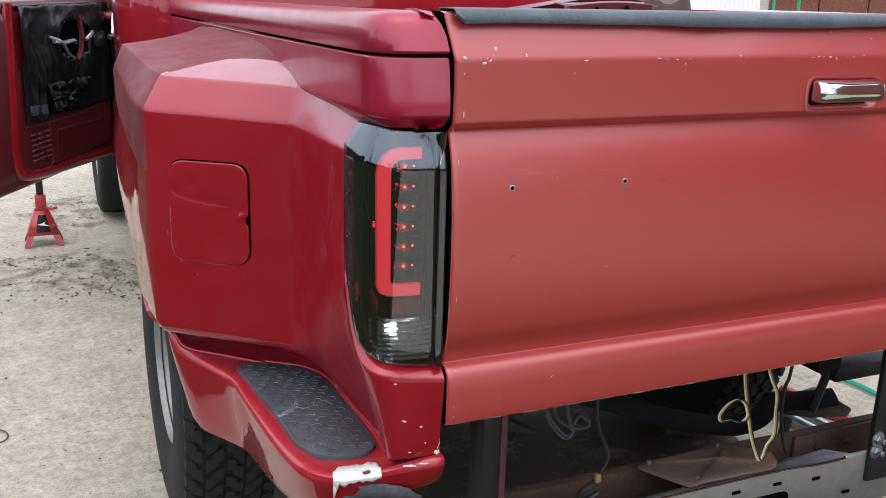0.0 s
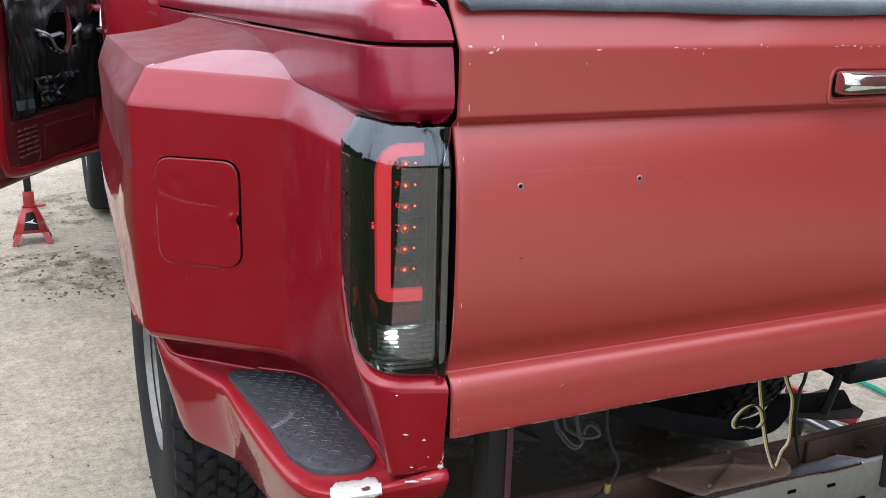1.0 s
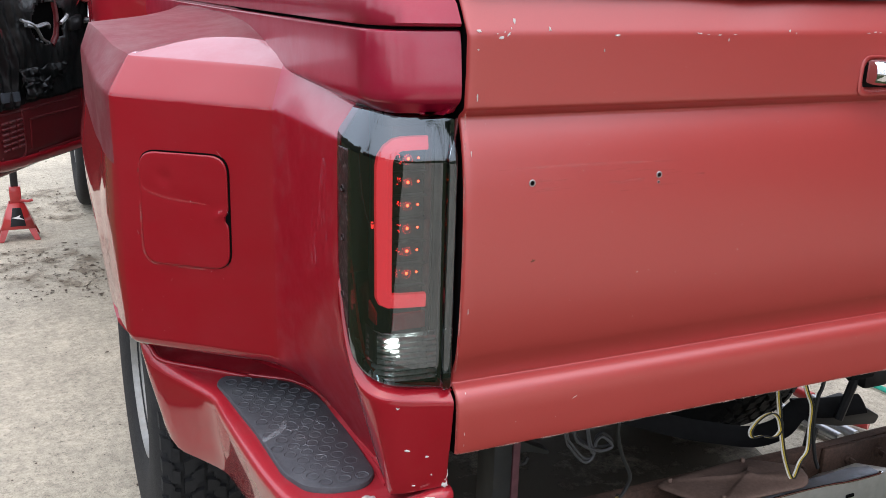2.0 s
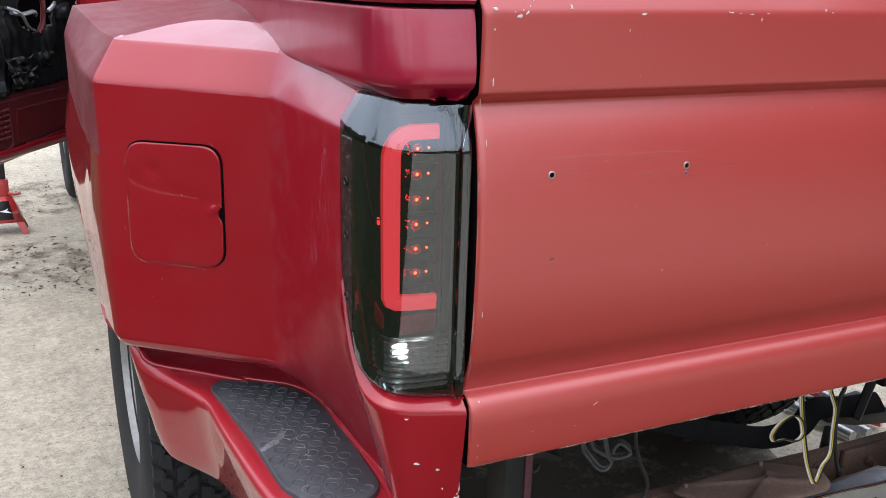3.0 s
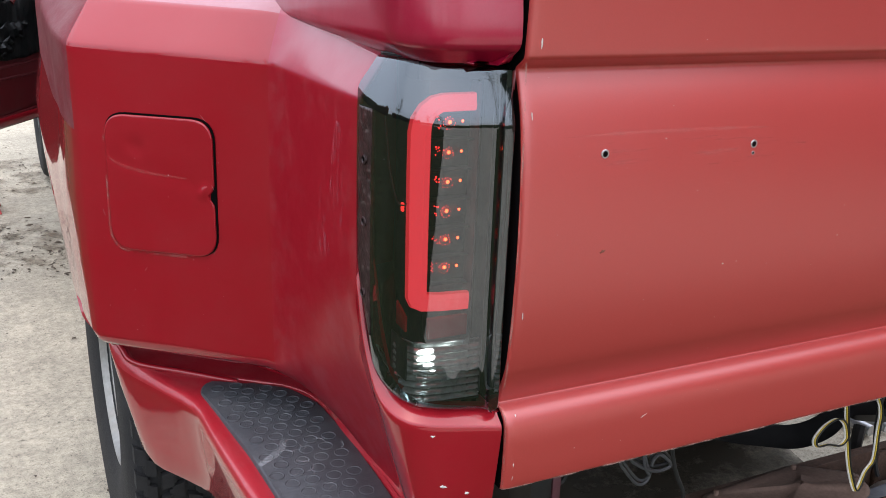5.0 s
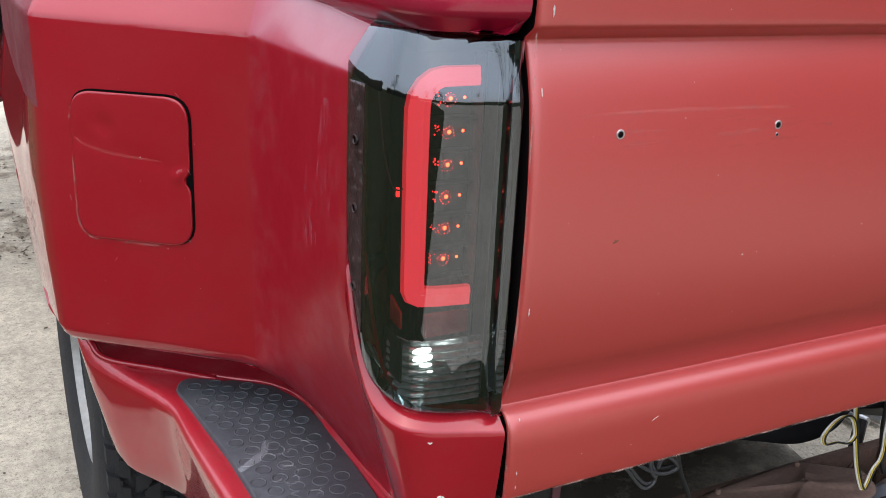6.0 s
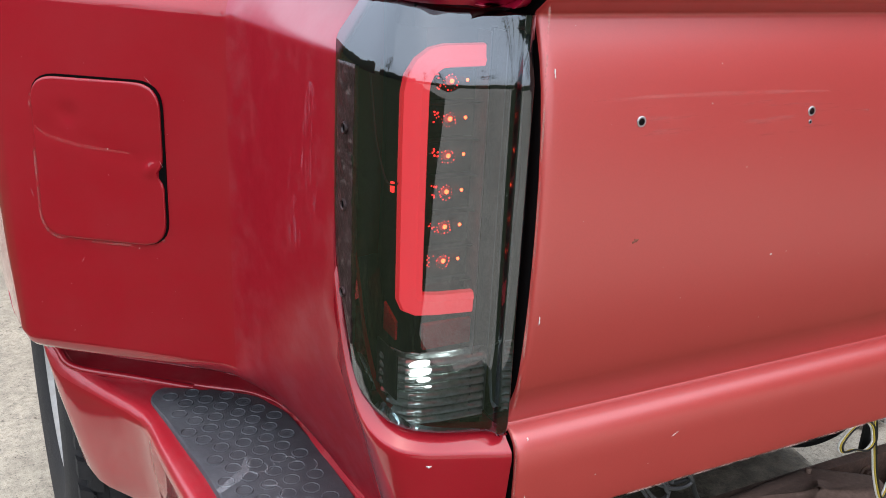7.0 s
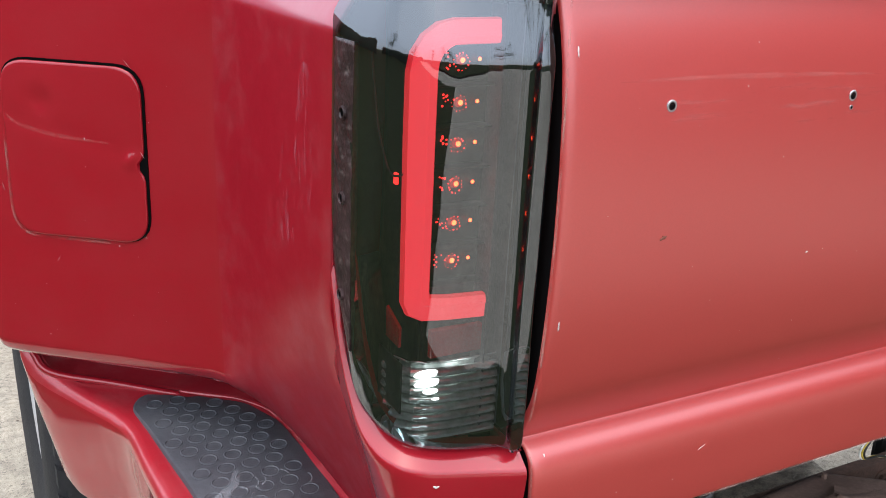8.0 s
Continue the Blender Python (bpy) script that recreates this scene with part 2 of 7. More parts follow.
SHEET = material("black_plastic_sheet", (0.007, 0.008, 0.008), 0.30, 0.0, 0.0, 0.1, 0.3, grain=0.2, grain_scale=30, bump=0.5, bump_scale=35)
GRASS = material("lawn", (0.033, 0.041, 0.019), 0.95, spec=0.03, grain=0.8, grain_scale=24, stain=0.6, stain_color=(0.080, 0.078, 0.036), stain_scale=5.0, bump=0.6, bump_scale=30)
HEDGE = material("evergreen", (0.030, 0.042, 0.022), 0.8, grain=0.4, grain_scale=4, stain=0.4, stain_color=(0.05, 0.055, 0.03), stain_scale=1.5)
BARK = material("bark", (0.10, 0.08, 0.065), 0.9, grain=0.3, grain_scale=12, bump=0.6, bump_scale=20)
LEAF = material("foliage", (0.07, 0.09, 0.035), 0.7, grain=0.4, grain_scale=3)
SEALANT = material("dirty_flange", (0.030, 0.016, 0.016), 0.30, spec=0.3, grain=0.6, grain_scale=60, stain=0.35, stain_color=(0.24, 0.19, 0.17), stain_scale=130, stain_lo=0.55, stain_hi=0.74, bump=0.5, bump_scale=90)
BRICK = material("rough_brick", (0.16, 0.055, 0.035), 0.9, grain=0.5, grain_scale=60, stain=0.5, stain_color=(0.09, 0.04, 0.03), stain_scale=20, bump=1.0, bump_scale=70)
MORTAR = material("mortar", (0.42, 0.38, 0.33), 0.95, grain=0.2, grain_scale=80)
WHITE = material("white_vinyl", (0.80, 0.80, 0.79), 0.45, grain=0.04, grain_scale=30)
GREEN = material("green_enamel", (0.02, 0.30, 0.13), 0.45, grain=0.1, grain_scale=40)
TEAL = material("teal_webbing", (0.02, 0.36, 0.26), 0.7, grain=0.2, grain_scale=300)
GLOW_BAR = glowing("lit_red_bar", (1.0, 0.068, 0.088), 1.02, (0.9, 0.10, 0.13))
GLOW_EDGE = glowing("lit_red_bar_edge", (1.0, 0.035, 0.050), 0.72, (0.7, 0.06, 0.08))
GLOW_LED = glowing("lit_red_diode", (1.0, 0.055, 0.014), 15.0)
GLOW_CUP = glowing("lit_red_cup", (1.0, 0.012, 0.012), 0.10, (0.10, 0.006, 0.006))
GLOW_DOT = glowing("lit_red_dot", (1.0, 0.03, 0.025), 3.0)
GLOW_WHITE = glowing("white_bulb_glow", (0.93, 1.0, 0.93), 5.0, (0.8, 0.8, 0.8))
WIRE_Y = material("yellow_wire", (0.50, 0.36, 0.05), 0.45, grain=0.1)
WIRE_W = material("white_wire", (0.70, 0.68, 0.62), 0.45, grain=0.1)
WIRE_K = material("black_wire", (0.015, 0.015, 0.016), 0.5)
WIRE_G = material("grey_cable", (0.055, 0.055, 0.058), 0.5, grain=0.2)
PLUG = material("dirty_yellow_plastic", (0.30, 0.21, 0.07), 0.6, grain=0.4, grain_scale=200)
REFLECT = material("red_reflector", (0.38, 0.010, 0.020), 0.25, 0.0, 0.6, 0.05, grain=0.35, grain_scale=700)
DIRT = material("dry_dirt", (0.085, 0.06, 0.042), 0.95, grain=0.6, grain_scale=40)


# ---- building blocks ----
def thing(name, base, label, category, group="", kind=""):
    ob = new(name)
    ob.empty_display_size = 0.1
    ob.matrix_basis = Matrix.Translation(base)
    return tagged(ob, label, category, group, kind)


HEART = Vector((0.7, 2.0, 0.9))


def finish(name, bm, mat, angle=38, thick=0.0):
    me = bpy.data.meshes.new(name)
    if thick == 0.0:
        bmesh.ops.recalc_face_normals(bm, faces=bm.faces)
    else:
        bm.normal_update()
        if sum(f.normal.dot(f.calc_center_median() - HEART) * f.calc_area() for f in bm.faces) < 0:
            bmesh.ops.reverse_faces(bm, faces=bm.faces)
    for f in bm.faces:
        f.smooth = True
    bm.to_mesh(me)
    bm.free()
    me.set_sharp_from_angle(angle=radians(angle))
    me.materials.append(mat)
    ob = new(name, me)
    if thick:
        s = ob.modifiers.new("thickness", "SOLIDIFY")
        s.thickness, s.offset = thick, -1.0
    return ob


def part(name, bm, mat, parent, label="", angle=38, thick=0.0):
    """One mesh under a thing or under a part, built in world coordinates."""
    ob = finish(name, bm, mat, angle, thick)
    ob.parent = parent
    if parent.type == "EMPTY":
        ob.matrix_parent_inverse = Matrix.Translation(-parent.matrix_basis.translation)
    return tagged(ob, label)


def solid(name, bm, mat, label, category, group="", kind="", angle=38):
    return tagged(finish(name, bm, mat, angle), label, category, group, kind)


def loft(rows, close=False, flip=False):
    """A sheet through rows of points."""
    bm = bmesh.new()
    vs = [[bm.verts.new(p) for p in r] for r in rows]
    n = len(vs[0])
    for a, b in zip(vs, vs[1:]):
        for k in range(n if close else n - 1):
            q = [a[k], a[(k + 1) % n], b[(k + 1) % n], b[k]]
            q = [v for i, v in enumerate(q) if all((v.co - w.co).length > 1e-6 for w in q[:i])]
            if len(q) > 2:
                bm.faces.new(q[::-1] if flip else q)
    return bm


def box(bm, lo, hi, bevel=0.0, m=None):
    g = bmesh.new()
    bmesh.ops.create_cube(g, size=1.0)
    for v in g.verts:
        v.co = Vector([lo[i] + (v.co[i] + 0.5) * (hi[i] - lo[i]) for i in range(3)])
    if bevel:
        bmesh.ops.bevel(g, geom=g.edges[:], offset=bevel, segments=2, profile=0.5, affect="EDGES")
    return join(bm, g, m)


def join(bm, g, m=None):
    if m is not None:
        bmesh.ops.transform(g, matrix=m, verts=g.verts)
    ids = {v: bm.verts.new(v.co) for v in g.verts}
    for f in g.faces:
        bm.faces.new([ids[v] for v in f.verts])
    g.free()
    return bm


def ring(n, r, z=0.0):
    return [Vector((r * math.cos(2 * math.pi * k / n), r * math.sin(2 * math.pi * k / n), z)) for k in range(n)]


def disc_stack(profile, n=24, caps=True):
    """A turned body round z from (radius, height) pairs."""
    bm = loft([ring(n, r, z) for r, z in profile], close=True)
    if caps:
        bm.verts.ensure_lookup_table()
        bm.faces.new([bm.verts[k] for k in range(n)][::-1])
        bm.faces.new([bm.verts[len(bm.verts) - n + k] for k in range(n)])
    return bm


def spline(points, steps=8):
    """Catmull-Rom through the points."""
    p = [Vector(q) for q in points]
    p = [2 * p[0] - p[1], *p, 2 * p[-1] - p[-2]]
    out = []
    for a, b, c, d in zip(p, p[1:], p[2:], p[3:]):
        for k in range(steps):
            t = k / steps
            out.append(0.5 * (2 * b + (c - a) * t + (2 * a - 5 * b + 4 * c - d) * t * t + (3 * b - a - 3 * c + d) * t ** 3))
    return [*out, p[-2]]


def tube(points, radius, n=8, steps=8, flat=1.0):
    pts = spline(points, steps) if steps else [Vector(q) for q in points]
    rows, side = [], None
    for k, q in enumerate(pts):
        d = (pts[min(k + 1, len(pts) - 1)] - pts[max(k - 1, 0)]).normalized()
        if side is None:
            side = d.orthogonal()
        side = (side - d * side.dot(d)).normalized()
        up = d.cross(side)
        rows.append([q + (side * math.cos(2 * math.pi * j / n) + up * flat * math.sin(2 * math.pi * j / n)) * radius for j in range(n)])
    bm = loft(rows, close=True)
    bm.verts.ensure_lookup_table()
    bm.faces.new([bm.verts[j] for j in range(n)][::-1])
    bm.faces.new([bm.verts[len(bm.verts) - n + j] for j in range(n)])
    return bm


def rounded(pts, r, n=5):
    """A closed outline with rounded corners, in a plane."""
    out = []
    for k, p in enumerate(pts):
        a, b = Vector(pts[k - 1]), Vector(pts[(k + 1) % len(pts)])
        p = Vector(p)
        u, v = (a - p).normalized(), (b - p).normalized()
        rr = min(r, (a - p).length * 0.45, (b - p).length * 0.45)
        for j in range(n + 1):
            t = j / n
            out.append((1 - t) ** 2 * (p + u * rr) + 2 * t * (1 - t) * p + t * t * (p + v * rr))
    return out


def plate(outline, frame_, thick, edge=0.002):
    """A slab from a closed 2D outline: frame_ maps (u, v, out) to the world; its front edge is eased."""
    c = sum((Vector(p) for p in outline), Vector((0, 0))) / len(outline)

    def lay(shrink, h):
        return [frame_(*(Vector(p) + (c - Vector(p)).normalized() * shrink), h) for p in outline]
    rows = [lay(0, -thick), lay(0, -edge), lay(edge * 0.3, -edge * 0.3), lay(edge, 0)]
    bm = loft(rows, close=True)
    bm.verts.ensure_lookup_table()
    n = len(outline)
    bm.faces.new([bm.verts[k] for k in range(n)][::-1])
    bm.faces.new([bm.verts[3 * n + k] for k in range(n)])
    return bm


def lerp(a, b, t):
    return a + (b - a) * t


def table(x, xs, ys):
    return float(np.interp(x, xs, ys))

# ---- ground and distance ----
def ground_sheet():
    xs = [-400, -60, -20, -8, -4, *np.arange(-3, 3.01, 0.25).tolist(), 4, 8, 20, 60, 400]
    ys = [-400, -60, -20, -6, -2, *np.arange(-1, 7.01, 0.25).tolist(), 10, 20, 60, 400]
    rows = []
    for x in xs:
        rows.append([Vector((x, y, -0.004 * (noise.noise((x * 0.9, y * 0.9, 3.0)) + 1) if abs(x) < 4 and -2 < y < 8 else -0.004)) for y in ys])
    return loft(rows)


solid("ground", ground_sheet(), CONCRETE, "pale worn concrete driveway with grit and stains", "ground", kind="structure")


def lawn_sheet(xs, ys):
    return loft([[Vector((x, y, 0.03 + 0.015 * noise.noise((x, y, 0)))) for y in ys] for x in xs])


LAWN = [-60, -40, -25, -15, -8, -5, -3]


def lawn_edge(y):
    """The driveway widens a little away from the truck's tail."""
    return table(y, [0.3, 4.5], [-0.95, -1.36])


def edged_lawn(ys):
    return loft([[Vector((x if x < -2 else lawn_edge(y) - f, y, 0.03 + 0.015 * noise.noise((x, y, 0)))) for y in ys] for x, f in [*((x, 0.0) for x in LAWN), (-1.9, 0.5), (-1.0, 0.0)]])


solid("lawn", edged_lawn((-9, -7, -5, -3.5, -2, -1, 0, 1, 2, 4, 6, 9, 14, 30)), GRASS, "rough green lawn beside the driveway", "lawn", kind="structure")
solid("lawn", lawn_sheet((*LAWN, 0, 4, 8, 15, 30, 60), (-60, -45, -30, -22, -16, -11)), GRASS, "wide green lawn under the trees", "lawn", kind="structure")


# unseen strip, added as dark ground for the gate and lens to mirror
solid("lawn", lawn_sheet((-0.95, -0.5, 0, 1.5, 3, 5, 8, 15, 30, 60), (-1.55, -1.2, -0.8, -0.4, 0.0, 0.25)), GRASS, "unseen grass strip added behind the truck to darken reflections", "lawn", kind="structure")


def hedge_mesh(x0, y0, x1, y1, high, deep, seed):
    """A dense evergreen hedge: an uneven dark core clothed in small leaf sprays."""
    rnd = random.Random(seed)
    a, b = Vector((x0, y0, 0)), Vector((x1, y1, 0))
    d = (b - a).normalized()
    side = Vector((-d.y, d.x, 0))
    n = int((b - a).length / 0.5)
    rows = []
    for k in range(n + 1):
        p = a + d * (k * (b - a).length / n)
        h = high * (0.85 + 0.3 * noise.noise((k * 0.23, seed, 0)) + 0.12 * noise.noise((k * 0.9, seed, 2)))
        w = deep * (0.5 + 0.12 * noise.noise((k * 0.6, seed, 5)))
        rows.append([p + side * w * u + Vector((0, 0, h * v)) for u, v in ((-0.8, -0.01), (-1, 0.3), (-0.9, 0.75), (-0.4, 0.97), (0.4, 1.0), (0.9, 0.75), (1, 0.3), (0.8, -0.01))])
    bm = loft(rows)
    for _ in range(n * 90):
        k = rnd.randrange(n)
        j = rnd.randrange(7)
        f, g = rnd.random(), rnd.random()
        q = lerp(lerp(rows[k][j], rows[k][j + 1], f), lerp(rows[k + 1][j], rows[k + 1][j + 1], f), g)
        u = Vector((rnd.gauss(0, 1), rnd.gauss(0, 1), rnd.gauss(0, 1) + 0.4)).normalized()
        v = u.orthogonal().normalized() * rnd.uniform(0.03, 0.07)
        q = q + u * rnd.uniform(0.0, 0.14)
        bm.faces.new([bm.verts.new(q + w) for w in (-u * 0.12, v, u * 0.16, -v)])
    return bm


def shading_wall():
    """An unseen dark wall, added so the tailgate's right side mirrors less sky."""
    bm = bmesh.new()
    box(bm, (4.8, -9.0, -0.01), (5.05, -0.4, 4.3), 0.01)
    box(bm, (4.75, -9.05, 4.3), (5.1, -0.35, 4.36), 0.01)
    return bm


solid("unseen_wall", shading_wall(), BRICK, "unseen dark brick wall added to dull the tailgate's reflections", "wall", kind="structure")


# an uneven oval that darkens the concrete under the truck
def floor_patch_sheet():
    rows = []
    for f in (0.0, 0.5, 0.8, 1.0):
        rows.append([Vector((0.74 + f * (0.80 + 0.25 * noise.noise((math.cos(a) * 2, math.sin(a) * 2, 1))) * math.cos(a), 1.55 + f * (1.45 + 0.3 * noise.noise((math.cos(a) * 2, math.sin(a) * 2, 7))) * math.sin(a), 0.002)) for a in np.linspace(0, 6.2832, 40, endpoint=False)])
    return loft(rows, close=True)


solid("dark_floor_patch", floor_patch_sheet(), DARK_FLOOR, "dark mottled patch on the concrete under the truck", "stain", kind="structure")


def clod_bits():
    """Dry dirt and leaf litter on the concrete beside the truck."""
    bm = bmesh.new()
    rnd = random.Random(4)
    for k in range(1900):
        if k < 1200:
            cx, cy, sx, sy = rnd.choice([(-0.30, 3.25, 0.22, 0.14), (-0.35, 4.55, 0.18, 0.25), (-0.55, 3.45, 0.30, 0.12), (-0.22, 3.0, 0.15, 0.10)])
            x, y, r = rnd.gauss(cx, sx), rnd.gauss(cy, sy), 0.0010 + 0.0050 * rnd.random() ** 4
        else:
            x, y, r = rnd.uniform(-0.93, 0.0), rnd.uniform(0.6, 7.0), 0.0008 + 0.0042 * rnd.random() ** 6
        g = bmesh.new()
        bmesh.ops.create_icosphere(g, subdivisions=1, radius=r)
        long_ = rnd.uniform(1.0, 3.2)
        for v in g.verts:
            v.co *= 1 + 0.45 * noise.noise(v.co * 300 + Vector((k, 0, 0)))
            v.co.x *= long_
            v.co.z *= 0.4
        join(bm, g, Matrix.Translation((x, y, r * 0.2)) @ Matrix.Rotation(rnd.uniform(0, 6), 4, "Z"))
    return bm


solid("dirt_and_litter", clod_bits(), DIRT, "scattered dry dirt crumbs and leaf litter on concrete", "dirt", kind="stuff")


def dirt_patch(cx, cy, rx, ry, seed):
    rows = []
    for f in (0.02, 0.5, 0.8, 1.0):
        rows.append([Vector((cx + f * rx * (1 + 0.4 * noise.noise((math.cos(a) * 1.6, math.sin(a) * 1.6, seed))) * math.cos(a), cy + f * ry * (1 + 0.4 * noise.noise((math.cos(a) * 1.6, math.sin(a) * 1.6, seed + 5))) * math.sin(a), 0.0015)) for a in np.linspace(0, 6.2832, 28, endpoint=False)])
    return loft(rows, close=True)


for k, (cx, cy, rx, ry) in enumerate(((-0.32, 3.22, 0.42, 0.22), (-0.36, 4.5, 0.30, 0.38), (-0.62, 3.5, 0.40, 0.16))):
    solid("dirt_film", dirt_patch(cx, cy, rx, ry, k), DIRT_FILM, "thin brown film of dirt on the concrete", "dirt", kind="structure")


def brick_wall():
    """A wall of rough blocks in running bond, with the courses that show above the tailgate."""
    a, b = Vector((4.93, 4.90, 0)), Vector((7.4, 3.9, 0))
    d = (b - a).normalized()
    nrm = Vector((d.y, -d.x, 0)) if Vector((d.y, -d.x, 0)).y < 0 else Vector((-d.y, d.x, 0))
    m = Matrix((d.to_4d(), nrm.to_4d(), (0, 0, 1, 0), (0, 0, 0, 1))).transposed()
    m.translation = a
    for c in range(3):
        m[3][c] = 0.0
    bm = bmesh.new()
    box(bm, (0, -0.2, 0), (3.3, -0.012, 2.4), 0, m)
    wall = solid("wall_brick", bm, MORTAR, "garden wall of rough red-brown blocks with pale mortar", "wall", kind="structure")
    rnd = random.Random(9)
    meshes = []
    for k in range(5):
        g = bmesh.new()
        bmesh.ops.create_cube(g, size=1.0)
        bmesh.ops.subdivide_edges(g, edges=g.edges[:], cuts=1, use_grid_fill=True)
        for v in g.verts:
            v.co = Vector((v.co.x * 0.385, v.co.y * 0.03, v.co.z * 0.185)) + Vector((rnd.uniform(-1, 1), rnd.uniform(-1, 1), rnd.uniform(-1, 1))) * 0.004
        me = bpy.data.meshes.new("block")
        g.to_mesh(me)
        g.free()
        me.materials.append(BRICK)
        meshes.append(me)
    for row in range(12):
        for k in range(9):
            x = 0.2 + 0.4 * k + (0.2 if row % 2 else 0.0)
            if x > 3.2:
                continue
            ob = new("block", rnd.choice(meshes))
            ob.parent = wall
            ob.matrix_basis = m @ Matrix.Translation((x, 0.0, 0.066 + 0.2 * row)) @ Matrix.Rotation(math.pi * rnd.randint(0, 1), 4, "Y")


def vinyl_fence():
    fence = thing("white_fence", (8.0, 9.0, 0), "white vinyl fence panel with rows of narrow slots", "fence", kind="")
    bm = bmesh.new()
    box(bm, (6.6, 9.0, -0.01), (9.4, 9.04, 0.62), 0.006)
    part("lower_panel", bm, WHITE, fence)
    for z0, z1 in ((0.64, 0.70), (1.30, 1.38), (1.72, 1.80)):
        bm = bmesh.new()
        box(bm, (6.6, 8.99, z0), (9.4, 9.05, z1), 0.006)
        part("rail", bm, WHITE, fence)
    g = bmesh.new()
    box(g, (-0.026, 0.0, 0.70), (0.026, 0.022, 1.72), 0.003)
    first = part("slat", g, WHITE, fence)
    for k in range(36):
        ob = first if k == 0 else first.copy()
        if k:
            scene.collection.objects.link(ob)
        ob.matrix_basis = Matrix.Translation((6.66 + 0.075 * k, 9.01, 0))


def post(x, y, h, label):
    bm = disc_stack([(0.012, 0), (0.012, h - 0.004), (0.008, h)], 12)
    bmesh.ops.transform(bm, matrix=Matrix.Translation((x, y, 0)), verts=bm.verts)
    solid("green_stake", bm, GREEN, label, "stake", "green stakes")


brick_wall()
vinyl_fence()
post(4.92, 4.83, 1.9, "thin green garden stake by the white fence")
post(4.72, 4.35, 1.9, "thin green garden stake before the block wall")


def bare_tree(x, y, h, seed):
    rnd = random.Random(seed)
    tree = thing("tree", (x, y, 0), "tall tree with sparse early leaves beyond the lawn", "tree", "trees beyond the lawn")
    wood, tips = bmesh.new(), []
    trunk = [(x, y, -0.1), (x + rnd.uniform(-.2, .2), y, h * 0.25), (x + rnd.uniform(-.4, .4), y + rnd.uniform(-.3, .3), h * 0.6), (x + rnd.uniform(-.6, .6), y, h)]
    pts = spline(trunk, 6)

    def taper(ps, r0, r1, n):
        rows = []
        for k, q in enumerate(ps):
            r = lerp(r0, r1, k / (len(ps) - 1))
            rows.append([q + Vector((r * math.cos(6.283 * j / n), r * math.sin(6.283 * j / n), 0)) for j in range(n)])
        join(wood, loft(rows, close=True))
    taper(pts, h * 0.022, h * 0.004, 7)
    for k in range(22):
        i = rnd.randint(len(pts) // 4, len(pts) - 2)
        a = rnd.uniform(0, 6.283)
        ln = h * rnd.uniform(0.15, 0.34) * (1.15 - i / len(pts))
        e = pts[i] + Vector((math.cos(a) * ln, math.sin(a) * ln, ln * rnd.uniform(0.4, 0.9)))
        mid = (pts[i] + e) / 2 + Vector((0, 0, -ln * 0.08))
        taper(spline([pts[i], mid, e], 4), h * 0.006, h * 0.0015, 4)
        for _ in range(3):
            f = e + Vector((rnd.gauss(0, ln * .3), rnd.gauss(0, ln * .3), rnd.gauss(0, ln * .25)))
            taper([mid, f], h * 0.002, h * 0.0008, 3)
            tips.append(f)
        tips.append(e)
    part("trunk", wood, BARK, tree)
    crown = bmesh.new()
    for q in tips:
        for _ in range(6):
            c = q + Vector((rnd.gauss(0, 0.5), rnd.gauss(0, 0.5), rnd.gauss(0, 0.4)))
            u = Vector((rnd.uniform(-1, 1), rnd.uniform(-1, 1), rnd.uniform(-1, 1))).normalized()
            v = u.orthogonal().normalized() * rnd.uniform(0.05, 0.12)
            u = u * rnd.uniform(0.08, 0.18)
            crown.faces.new([crown.verts.new(c + w) for w in (-u, v, u, -v)])
    part("crown", crown, LEAF, tree)


# unseen hedges, added to block low sky from the truck's left side
for k, run in enumerate(((-15.0, -12.0, -13.0, 6.0, 2.2, 1.6), (-11.0, 7.0, -4.5, 17.0, 3.6, 1.8))):
    solid("hedge", hedge_mesh(*run, k), HEDGE, "unseen evergreen hedge added to darken the side reflections", "hedge", kind="stuff")
for k, (tx, ty, th) in enumerate(((-13, -19, 9), (-7.5, -23, 12), (-3, -19, 8), (9, -20, 11), (-18, -8, 10), (-15, 2, 9))):
    bare_tree(tx, ty, th, k)


# ---- the truck ----
truck = thing("pickup_truck", (0.7, 2.2, 0), "red dual-rear-wheel pickup truck, worn, rear bumper removed, parked on concrete", "truck")


def rake(y):
    """The body sits slightly nose down."""
    return -0.018 * y


# plan of the bed's rear corner: along the rear face, round the corner and along the side
CORNER = [(-0.0035, 0.050), (-0.0035, 0.012), (-0.0050, 0.0055), (-0.045, 0.008), (-0.072, 0.015), (-0.087, 0.024), (-0.098, 0.038), (-0.1045, 0.055), (-0.107, 0.075), (-0.1075, 0.12)]


def out_of(path, d):
    """The plan path pushed outwards (to the right of its run) by d."""
    res = []
    for k, p in enumerate(path):
        a, b = Vector(path[max(k - 1, 0)]), Vector(path[min(k + 1, len(path) - 1)])
        t = (b - a).normalized()
        res.append(Vector(p) + Vector((-t.y, t.x)) * d)
    return res


